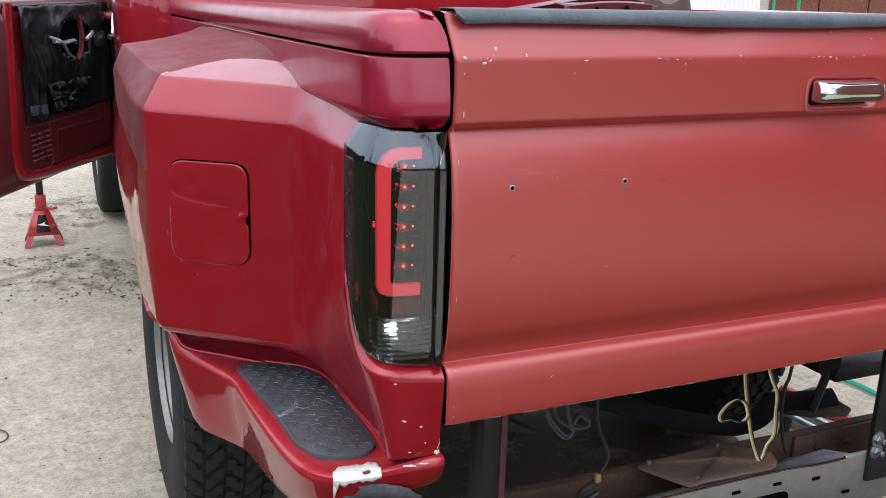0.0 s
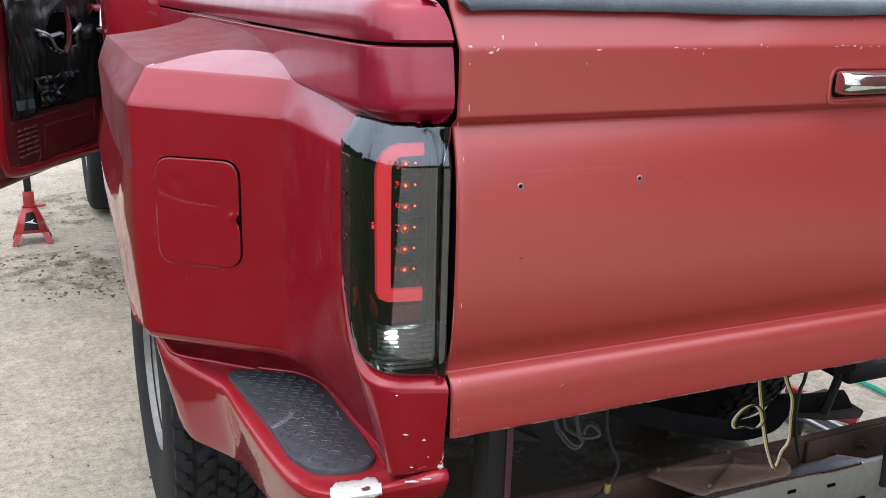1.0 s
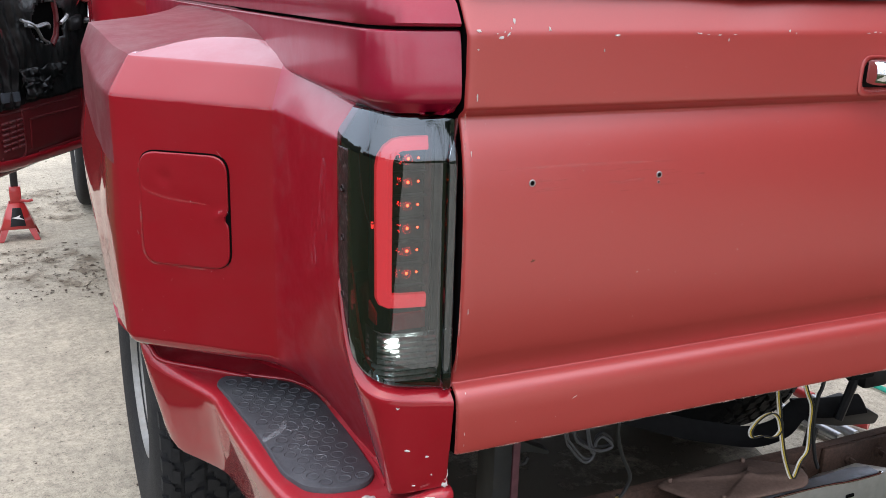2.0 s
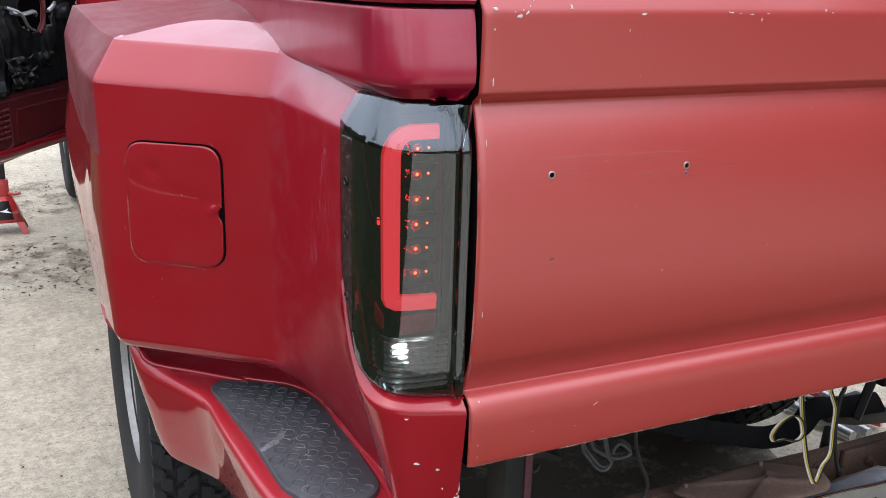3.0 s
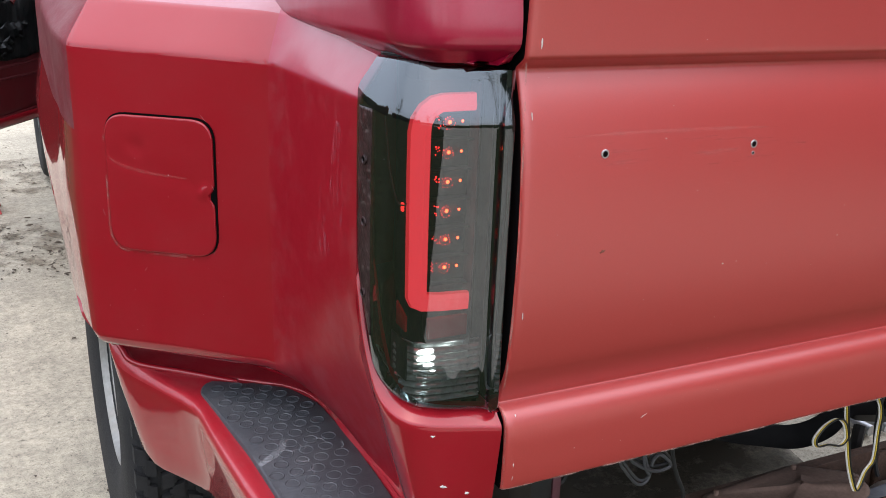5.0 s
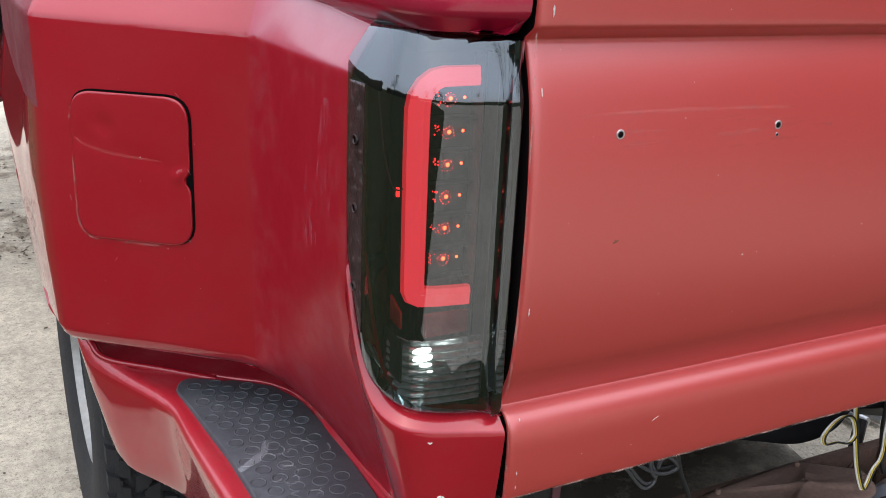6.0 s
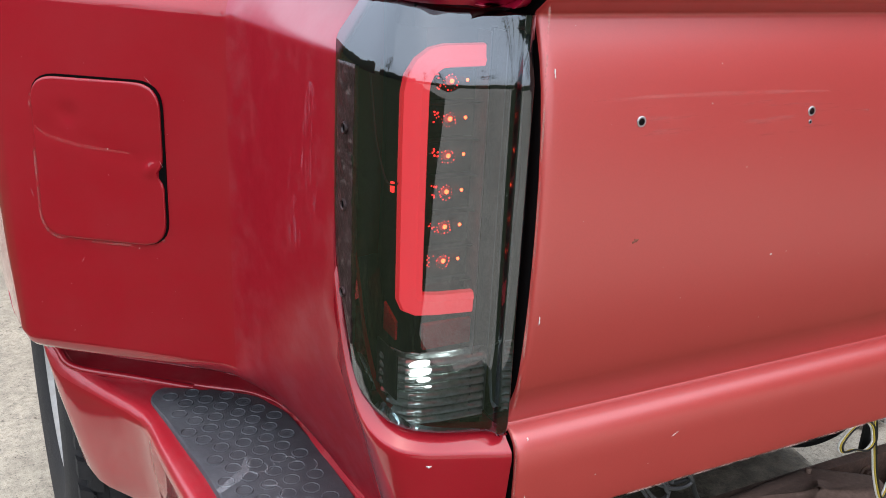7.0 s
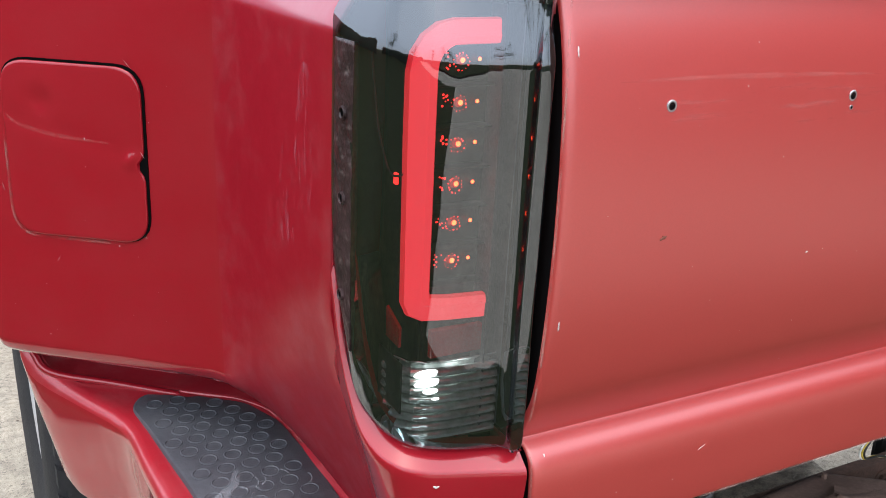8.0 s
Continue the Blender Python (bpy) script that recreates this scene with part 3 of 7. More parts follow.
def bed_upper():
    """The narrow panel between the lamp and the rail cap, and on along the bed."""
    path = [*CORNER, (-0.1065, 0.25), (-0.104, 0.45), (-0.098, 0.8), (-0.088, 1.4), (-0.075, 2.0), (-0.068, 2.28), (-0.05, 2.30), (0.0, 2.30)]
    prof = [(-0.045, 1.1475), (-0.0185, 1.1482), (-0.0170, 1.1492), (-0.0155, 1.1503), (-0.0020, 1.1606), (-0.0004, 1.1620), (0.0012, 1.1640), (0.0028, 1.1675), (0.0035, 1.1740), (0.0035, 1.19), (0.0035, 1.225), (0.0034, 1.2415), (0.0028, 1.2440), (0.0010, 1.2453), (-0.010, 1.2460)]
    rows = []
    for d, z in prof:
        bow = 1.7 * max(0.0, z - 1.170) ** 2
        rows.append([Vector((q.x, q.y + bow * table(k, [4, 7], [1.0, 0.0]), z + rake(q.y) * (z - 1.1) / 0.14)) for k, q in enumerate(out_of(path, d))])
    return loft(rows, flip=True)


def rail_cap():
    path = [(-0.0035, 0.06), (-0.0035, 0.012), (-0.0060, 0.0045), (-0.045, 0.0065), (-0.070, 0.0130), (-0.088, 0.0240), (-0.100, 0.041), (-0.107, 0.065), (-0.110, 0.10), (-0.110, 0.25), (-0.107, 0.45),
            (-0.101, 0.8), (-0.091, 1.4), (-0.078, 2.0), (-0.070, 2.28), (-0.06, 2.30)]
    inner = [(-0.0375, 0.08), (-0.0375, 0.08), (-0.0380, 0.08), (-0.039, 0.085), (-0.02, 0.09), (-0.025, 0.10), (-0.028, 0.11), (-0.028, 0.13), (-0.028, 0.15), (-0.028, 0.25), (-0.026, 0.45),
             (-0.02, 0.8), (-0.01, 1.4), (0.003, 2.0), (0.01, 2.28), (0.01, 2.30)]
    rows = []
    for d, f, z in ((-0.012, 0, 1.2485), (-0.002, 0, 1.2500), (0.0, 0, 1.2535), (0.0, 0, 1.275), (-0.003, 0, 1.289), (-0.009, 0, 1.2985), (-0.018, 0, 1.3035), (-0.018, 0.55, 1.3055), (-0.018, 1.0, 1.3045), (-0.018, 1.02, 1.290)):
        o = out_of(path, d)
        # the end beside the tailgate leans in towards the top
        lean = table(z, [1.25, 1.275, 1.29, 1.3035], [0.0, -0.003, -0.008, -0.016]) * (1 - f)
        tip = table(z, [1.2535, 1.275, 1.289, 1.2985], [0.0, 0.009, 0.013, 0.013]) * (1 - f)
        rows.append([Vector((*(lerp(q, Vector(inner[k]), f) + Vector((lean * (1.0 if k < 3 else 0.0), tip * table(k, [4, 7], [1.0, 0.0])))), z + rake(q.y))) for k, q in enumerate(o)])
    return loft(rows, flip=True)


BEDSIDE = part("bed_side", bed_upper(), RAIL, truck, "glossy dark red painted bed side", thick=0.003, angle=30)
part("rail_cap", rail_cap(), RAIL, truck, "dark red bed rail cap with scuffed top", thick=0.004)


# the lamp's opening: plan path, with the lamp's lower and upper edge along it
LAMP_PATH = [(0.0010, 0.050), (0.0008, 0.0235), (-0.0005, 0.0210), (-0.030, 0.0225), (-0.055, 0.0245), (-0.076, 0.0285), (-0.0905, 0.036), (-0.101, 0.048), (-0.1080, 0.063), (-0.1125, 0.082), (-0.1155, 0.102), (-0.117, 0.120)]
LAMP_LOW = [0.792, 0.792, 0.792, 0.793, 0.795, 0.798, 0.801, 0.805, 0.811, 0.823, 0.862, 0.925]
LAMP_TOP = [1.143, 1.143, 1.143, 1.144, 1.145, 1.147, 1.148, 1.1485, 1.1485, 1.148, 1.147, 1.146]


FOOT = [(-0.0020, 0.050), (-0.0020, 0.026), (-0.006, 0.0205), (-0.030, 0.0225), (-0.053, 0.0245), (-0.066, 0.0290), (-0.073, 0.038), (-0.069, 0.050), (-0.064, 0.064), (-0.059, 0.083), (-0.055, 0.102), (-0.052, 0.120)]


def bed_lower():
    """The body below and beside the lamp: a bright ledge round the lamp, then the corner, whose side tucks in towards the step."""
    rows = []
    path, foot, lows = [(-0.0035, 0.050), (-0.0035, 0.0150), (-0.0055, 0.0105), (-0.030, 0.0185), *LAMP_PATH[4:], (-0.1172, 0.136)], [*FOOT, (-0.0505, 0.136)], [*LAMP_LOW, 0.950]
    n = len(path)
    prof = [(-0.020, -0.002, 0), (-0.005, -0.0030, 0), (-0.0025, -0.0036, 0), (-0.0012, -0.0046, 0), (0.0108, -0.0125, 0), (0.0122, -0.0142, 0), (0.0129, -0.0168, 0), (0.0130, -0.0230, 0), (0.012, 0.0, 0.3), (0.010, 0.0, 0.55), (0.008, 0.0, 0.8), (0.006, 0.0, 0.97), (0.003, 0.0, 1.0)]
    for push, dz, f in prof:
        row = []
        for k in range(n):
            low = lows[k]
            z = low + dz if f == 0 else lerp(low - 0.026, table(k, [0, 5, 11], [0.645, 0.640, 0.615]), f)
            inwards = table(z, [0.61, 0.635, 0.70, 0.77, 0.815, 0.87], [1.0, 0.92, 0.61, 0.33, 0.13, 0.0])
            q0 = lerp(Vector(path[k]), Vector(foot[k]), lerp(f ** 0.9, inwards, table(k, [6, 10], [0.0, 1.0])))
            t = (Vector(path[min(k + 1, n - 1)]) - Vector(path[max(k - 1, 0)])).normalized()
            o = q0 + Vector((-t.y, t.x)) * (push * table(k, [6, 8, 9, 10, 11, 12], [1.0, 0.9, 0.72, 0.45, 0.2, 0.0]) if push > 0 else push)
            if k < 2:
                o = q0 + Vector((0, -max(push, 0.0) if k else 0.0))
            row.append(Vector((o.x, o.y, z)))
        rows.append(row)
    return loft([spline(r, 3) for r in rows], flip=True)


REAR_CORNER = part("rear_corner", bed_lower(), PAINT, truck, "glossy dark red lower rear corner with small chips", thick=0.003, angle=60)


# the dual-wheel flare: outer line, upper ridge and inner line in plan, and the heights of the ridges
FLARE = [
    # outer            upper ridge       inner            z1     z2     z3
    ((-0.1178, 0.121), (-0.0920, 0.121), (-0.0890, 0.121), 1.103, 1.1415, 1.145),
    ((-0.1200, 0.200), (-0.0930, 0.200), (-0.0900, 0.200), 1.1025, 1.1465, 1.151),
    ((-0.1220, 0.270), (-0.0945, 0.272), (-0.0910, 0.275), 1.1025, 1.1515, 1.158),
    ((-0.1250, 0.340), (-0.0985, 0.352), (-0.0935, 0.358), 1.103, 1.1555, 1.167),
    ((-0.1310, 0.382), (-0.1080, 0.404), (-0.0980, 0.418), 1.105, 1.159, 1.177),
    ((-0.1480, 0.407), (-0.126, 0.436), (-0.101, 0.470), 1.106, 1.161, 1.186),
    ((-0.2010, 0.447), (-0.177, 0.482), (-0.101, 0.560), 1.108, 1.162, 1.200),
    ((-0.2970, 0.519), (-0.270, 0.556), (-0.100, 0.680), 1.111, 1.165, 1.214),
    ((-0.3370, 0.5492), (-0.310, 0.592), (-0.099, 0.740), 1.1125, 1.1665, 1.217),
    ((-0.3512, 0.5632), (-0.3145, 0.599), (-0.098, 0.780), 1.1135, 1.168, 1.218),
    ((-0.3575, 0.5830), (-0.3175, 0.611), (-0.098, 0.820), 1.116, 1.170, 1.219),
    ((-0.3635, 0.640), (-0.328, 0.665), (-0.0975, 0.850), 1.1215, 1.175, 1.219),
    ((-0.3650, 0.690), (-0.333, 0.710), (-0.097, 0.880), 1.128, 1.181, 1.219),
    ((-0.3655, 0.740), (-0.337, 0.755), (-0.0965, 0.910), 1.135, 1.187, 1.219),
    ((-0.3655, 0.790), (-0.3405, 0.800), (-0.096, 0.945), 1.141, 1.192, 1.219),
    ((-0.3650, 0.850), (-0.3440, 0.858), (-0.095, 0.985), 1.147, 1.196, 1.218),
    ((-0.3645, 0.920), (-0.346, 0.925), (-0.094, 1.060), 1.150, 1.198, 1.217),
    ((-0.3600, 1.010), (-0.341, 1.012), (-0.093, 1.140), 1.145, 1.193, 1.216),
    ((-0.3530, 1.100), (-0.333, 1.100), (-0.092, 1.240), 1.137, 1.185, 1.214),
    ((-0.3420, 1.280), (-0.315, 1.280), (-0.089, 1.400), 1.116, 1.168, 1.209),
    ((-0.3220, 1.440), (-0.288, 1.430), (-0.086, 1.530), 1.085, 1.145, 1.204),
    ((-0.2900, 1.580), (-0.245, 1.550), (-0.083, 1.630), 1.045, 1.115, 1.190),
    ((-0.2150, 1.690), (-0.190, 1.650), (-0.080, 1.690), 1.000, 1.070, 1.150),
    ((-0.1200, 1.740), (-0.110, 1.700), (-0.078, 1.730), 0.960, 1.010, 1.100),
]


def arch(y):
    """Height of the wheel opening's edge."""
    d = abs(y - 1.1)
    return max(0.69, 0.39 + math.sqrt(max(0.0, 0.457 ** 2 - d * d)))


def flare():
    cols = []
    pts = [Vector(f[0]) for f in FLARE]
    for k, (o, u, i, z1, z2, z3) in enumerate(FLARE):
        o, u, i = Vector(o), Vector(u), Vector(i)
        t = (pts[min(k + 1, len(pts) - 1)] - pts[max(k - 1, 0)]).normalized()
        out = Vector((-t.y, t.x))
        low = arch(o.y) if k > 8 else table(k, [0, 2, 5, 8], [0.672, 0.672, 0.684, 0.692])
        side = min(1.0, max(0.0, (k - 8) / 4))
        tuck = 0.028 * side
        # the lip of the arch stands out beyond the ridge above it
        lip = table(k, [9, 11, 12, 15, 16, 18, 20, 21], [0.0, 0.0065, 0.010, 0.0205, 0.0215, 0.0185, 0.013, 0.0])
        wall = max(0.0, 1 - k / 4.5)
        wall = wall * wall * (3 - 2 * wall)
        shelf = [(0.048 - 0.02 * side, low - 0.016), (0.030 + tuck * 0.3, low - 0.009), (0.012 + tuck, low - 0.002), (0.004 + tuck, low + 0.006), (tuck * 0.8, low + 0.02)]
        slant = [(0.0715, 0.610), (0.0655, 0.635), (0.0437, 0.700), (0.0235, 0.770), (0.0095, 0.815)]
        col = [(o - out * (lerp(a[0], b[0], wall) - lip), lerp(a[1], b[1], wall)) for a, b in zip(shelf, slant)]
        z0 = col[-1][1]
        hollow = {0.25: 0.0125, 0.5: 0.0085, 0.75: 0.0100}
        for f in (0.25, 0.5, 0.75):
            col.append((o - out * (side * hollow[f] - lip * (0.45 if f > 0.6 else 1.0)) + out * 0.002 * (1 - side) * math.sin(3.14 * f), lerp(z0, z1 - 0.018, f)))
        col += [(o, z1 - 0.018), (o, z1 - 0.012), (o, z1 - 0.006), (o - out * 0.0006, z1 - 0.002), (lerp(o, u, 0.05), lerp(z1, z2, 0.03)), (lerp(o, u, 0.12), lerp(z1, z2, 0.11)), (lerp(o, u, 0.2), lerp(z1, z2, 0.2)), (lerp(o, u, 0.5), lerp(z1, z2, 0.50)), (lerp(o, u, 0.84), lerp(z1, z2, 0.84)), (lerp(o, u, 0.92), lerp(z1, z2, 0.92)), (u, z2 - 0.0006)]
        fw = table(k, [0, 4, 5, 6, 7, 8, 9, 30], [0.96, 0.96, 0.95, 0.88, 0.44, 0.05, 0.04, 0.04])
        rise = table(k, [0, 5, 6, 7, 8, 9, 30], [0.82, 0.86, 0.84, 0.56, 0.09, 0.06, 0.06])
        for f in (0.05, 0.12, 0.5, 0.9, 0.97, 1.0):
            col.append((lerp(u, i, f * fw), lerp(z2, z3, rise * f)))
        for f in (0.04, 0.1, 0.5, 0.85):
            g = lerp(fw, 1.0, f)
            col.append((lerp(u, i, g), lerp(z2, z3, lerp(rise, 0.95, f))))
        col += [(lerp(u, i, 0.985), lerp(z2, z3, 0.98)), (i + Vector((0.003, 0)), z3 + 0.014)]
        cols.append([Vector((p.x, p.y, z)) for p, z in col])
    # smooth along the run
    fine = []
    for a in range(len(cols[0])):
        fine.append(spline([c[a] for c in cols], 3))
    bm = loft(fine)
    bm.faces.ensure_lookup_table()
    per = len(fine[0]) - 1
    for k, f in enumerate(bm.faces):
        row, run = divmod(k, per)
        if row >= TOP_ROW or (row >= 7 and run > 26):
            f.material_index = 1
        elif row >= 19 and 13 <= run <= 26:
            # upper facet: dust, with sky sheen put into the colour
            f.material_index = 4
        elif run < 13:
            f.material_index = 2 if row < CHAMFER_ROW - 1 else 3
    return bm


CHAMFER_ROW, TOP_ROW = 12, 25
FLARE_OB = part("wheel_flare", flare(), PAINT, truck, "glossy dark red wide wheel flare with dust on top", thick=0.004, angle=50)
FLARE_OB.data.materials.append(DUSTY)
FLARE_OB.data.materials.append(HAZED)
FLARE_OB.data.materials.append(RAIL)
FLARE_OB.data.materials.append(PALE_FACET)


def crisp(ob):
    """Large facets stay flat; only the narrow bends between them are rounded."""
    w = ob.modifiers.new("flat_facets", "WEIGHTED_NORMAL")
    w.weight, w.keep_sharp = 70, True


crisp(FLARE_OB)
crisp(REAR_CORNER)
crisp(BEDSIDE)
twin = FLARE_OB.data.copy()
twin.transform(Matrix.Translation((1.409, 0, 0)) @ Matrix.Scale(-1, 4, (1, 0, 0)))
twin.flip_normals()
far = new("wheel_flare", twin)
far.parent = truck
far.matrix_parent_inverse = Matrix.Translation(-truck.matrix_basis.translation)
tagged(far, "glossy dark red wheel flare on the far side")
s = far.modifiers.new("thickness", "SOLIDIFY")
s.thickness, s.offset = 0.004, -1.0
crisp(far)

# fuel door on the flare's rear panel
FA, FU = Vector((-0.148, 0.407, 0)), Vector((-0.8, 0.6, 0))
FN = Vector((-0.6, -0.8, 0))


def on_panel(u, v, h):
    return FA + FU * u + FN * (h + 0.0015) + Vector((0, 0, v))


def square(u0, u1, v0, v1, r, n=6):
    return rounded([(u0, v0), (u1, v0), (u1, v1), (u0, v1)], r, n)


ring_out, ring_in = square(0.0543, 0.2082, 0.8414, 1.0284, 0.031), square(0.0640, 0.2000, 0.8490, 1.0190, 0.022)
# black ring painting the shade in the gap round the door
part("fuel_door_gap", loft([[on_panel(*p, h) for p in q] for q, h in ((ring_out, 0.0), (ring_out, 0.0012), (ring_in, 0.0012))], close=True), GAP, truck)


def fuel_door():
    out = square(0.0572, 0.2078, 0.8415, 1.0258, 0.030, 8)
    out = [lerp(a, b, f) for a, b in zip(out, [*out[1:], out[0]]) for f in (np.linspace(0, 1, 20, endpoint=False) if (b - a).length > 0.05 else (0.0,))]
    c = Vector((0.1315, 0.933))
    hit = Vector((0.0560, 0.925))
    soft = Vector((0.165, 0.985))
    rows = [[on_panel(p.x, p.y, -0.002) for p in out]]
    for s in (1.0, 0.994, 0.985, 0.96, 0.92, 0.88, 0.84, 0.80, 0.75, 0.7, 0.65, 0.6, 0.55, 0.48, 0.4, 0.32, 0.25, 0.17, 0.1, 0.0):
        row = []
        for p in out:
            q = lerp(c, p, s)
            d = 0.0034 - (0.0014 if s == 1.0 else 0.0004 if s == 0.994 else 0.0)
            near = max(0.0, 1 - (q.x - 0.0545) / 0.045)
            d -= 0.0010 * math.exp(-((q.x - 0.058) / 0.012) ** 2 - ((q.y - 0.924) / 0.020) ** 2)
            d += 0.0034 * math.exp(-((q.x - 0.067) / 0.009) ** 2 - ((q.y - 0.931) / 0.009) ** 2)
            d -= 0.0030 * math.exp(-((q - soft).length / 0.013) ** 2) - 0.0012 * math.exp(-((q - soft).length / 0.030) ** 2)
            d -= 0.0008 * math.exp(-((q.y - 0.952 - 0.25 * (q.x - 0.13)) / 0.012) ** 2) * (0 if s > 0.98 else 1)
            row.append(on_panel(q.x + 0.0085 * math.exp(-((q.y - hit.y) / 0.0080) ** 2) * near, q.y, d))
        rows.append(row)
    return loft(rows, close=True)


part("fuel_door", fuel_door(), PAINT, truck, "square fuel door with rounded corners and a dented edge")

lip = square(0.0522, 0.2100, 0.8385, 1.0296, 0.032, 8)
lo = sorted((p for p in lip if p.x > 0.195 or p.y < 0.850), key=lambda p: math.atan2(p.y - 0.933, p.x - 0.131) % 6.2832 if p.y > 1.0 else (math.atan2(p.y - 0.933, p.x - 0.131) - 1.6) % 6.2832)
lo = [p for p in lo if not (p.x < 0.060 and p.y > 0.86) and p.y < 1.01][::-1]
# added pale tube: the recess wall's light is put into its colour
part("fuel_door_lip", tube([on_panel(p.x, p.y, 0.0008) for p in lo], 0.0014, 6, 0), EDGE_WEAR_LIT, truck, "pale tube standing in for the lit recess wall round the fuel door")

def nicks():
    """Pin-head chips and short scratches on the flare's rear panel and the fuel door."""
    bm = bmesh.new()
    rnd = random.Random(21)
    for k in range(24):
        u, v = rnd.uniform(0.015, 0.23), rnd.uniform(0.72, 1.085)
        h = 0.0046 if 0.055 < u < 0.208 and 0.84 < v < 1.026 else 0.0016
        if k < 20:
            r = 0.0003 + 0.0007 * rnd.random() ** 2
            bm.faces.new([bm.verts.new(on_panel(u + r * rnd.uniform(0.5, 1.2) * math.cos(a), v + r * rnd.uniform(0.5, 1.2) * math.sin(a), h)) for a in (0, 1.2, 2.5, 3.8, 5.0)])
        else:
            a, ln, w = rnd.uniform(0.6, 2.2), rnd.uniform(0.005, 0.016), 0.00025
            d, n = Vector((math.cos(a), math.sin(a))) * ln / 2, Vector((-math.sin(a), math.cos(a))) * w
            bm.faces.new([bm.verts.new(on_panel(u + q.x, v + q.y, h)) for q in (-d, n, d, -n)])
    return bm


tagged(part("paint_specks", nicks(), material("pale_nick", (0.42, 0.22, 0.22), 0.7, grain=0.2), FLARE_OB, "pin-head chips and scratches"), kind="stuff")

# step behind the wheel: outer edge, inner edge, skirt foot
STEP = [
    ((-0.324, 0.645, 0.668), (-0.312, 0.648, 0.671), (-0.291, 0.665, 0.530)),
    ((-0.3225, 0.620, 0.656), (-0.304, 0.614, 0.656), (-0.289, 0.632, 0.488)),
    ((-0.310, 0.600, 0.632), (-0.289, 0.592, 0.638), (-0.277, 0.590, 0.463)),
    ((-0.270, 0.541, 0.619), (-0.221, 0.556, 0.627), (-0.243, 0.540, 0.456)),
    ((-0.234, 0.474, 0.6125), (-0.156, 0.514, 0.622), (-0.214, 0.485, 0.456)),
    ((-0.229, 0.400, 0.611), (-0.068, 0.402, 0.617), (-0.206, 0.420, 0.462)),
    ((-0.224, 0.310, 0.611), (-0.060, 0.310, 0.616), (-0.202, 0.330, 0.474)),
    ((-0.216, 0.200, 0.611), (-0.052, 0.200, 0.616), (-0.194, 0.220, 0.494)),
    ((-0.203, 0.115, 0.611), (-0.050, 0.130, 0.616), (-0.182, 0.135, 0.516)),
    ((-0.183, 0.070, 0.611), (-0.050, 0.090, 0.617), (-0.166, 0.092, 0.535)),
    ((-0.148, 0.042, 0.613), (-0.046, 0.062, 0.622), (-0.138, 0.066, 0.550)),
    ((-0.100, 0.026, 0.620), (-0.035, 0.046, 0.632), (-0.096, 0.050, 0.562)),
    ((-0.050, 0.010, 0.630), (-0.018, 0.036, 0.641), (-0.050, 0.034, 0.576)),
    ((0.002, -0.004, 0.638), (0.004, 0.030, 0.646), (0.000, 0.020, 0.588)),
]


def step_body():
    cols = []
    for k, (o, i, b) in enumerate(STEP):
        o, i, b = Vector(o), Vector(i), Vector(b)
        # under the flare the step runs on into a dark cavity; behind, it turns up into the corner
        deep = table(k, [3, 6], [1.0, 0.0])
        a = (i - o).normalized()
        d = (b - o).normalized()
        cols.append([i + lerp(Vector((0.004, 0.006, 0.05)), Vector((0.09, 0.09, 0.05)), deep), i + lerp(Vector((0, 0, 0.012)), Vector((0.05, 0.05, -0.004)), deep), i - a * 0.008 + Vector((0, 0, 0.001)), lerp(o, i, 0.6), o + a * 0.024 + Vector((0, 0, 0.002)), o + a * 0.013 + Vector((0, 0, 0.004)),
                     o + a * 0.005 + Vector((0, 0, 0.0015)), o + d * 0.007, o + d * 0.018 - a * 0.001, lerp(o, b, 0.4) - a * 0.002, lerp(o, b, 0.75), b - d * 0.012, b + a * 0.004, b + a * 0.02 + Vector((0, 0, 0.003))])
    bm = loft([spline([c[k] for c in cols], 3) for k in range(len(cols[0]))], flip=True)
    per = len(bm.faces) // (len(cols[0]) - 1)
    for k, f in enumerate(bm.faces):
        f.material_index = 1 if 1 <= k // per <= 6 else 0
    return bm


STEP_OB = part("corner_step", step_body(), PAINT, truck, "moulded dark red corner step with chipped rear edge", thick=0.004, angle=50)
STEP_OB.data.materials.append(RUBBED)

PAD = [(-0.217, 0.500), (-0.203, 0.524), (-0.180, 0.530), (-0.092, 0.462), (-0.068, 0.404), (-0.0615, 0.320), (-0.061, 0.200), (-0.064, 0.120), (-0.088, 0.094), (-0.135, 0.099), (-0.168, 0.117), (-0.187, 0.170), (-0.194, 0.310), (-0.208, 0.440)]


def pad_height(y):
    return 0.6125 + table(y, [0.05, 0.15], [0.004, 0.0])


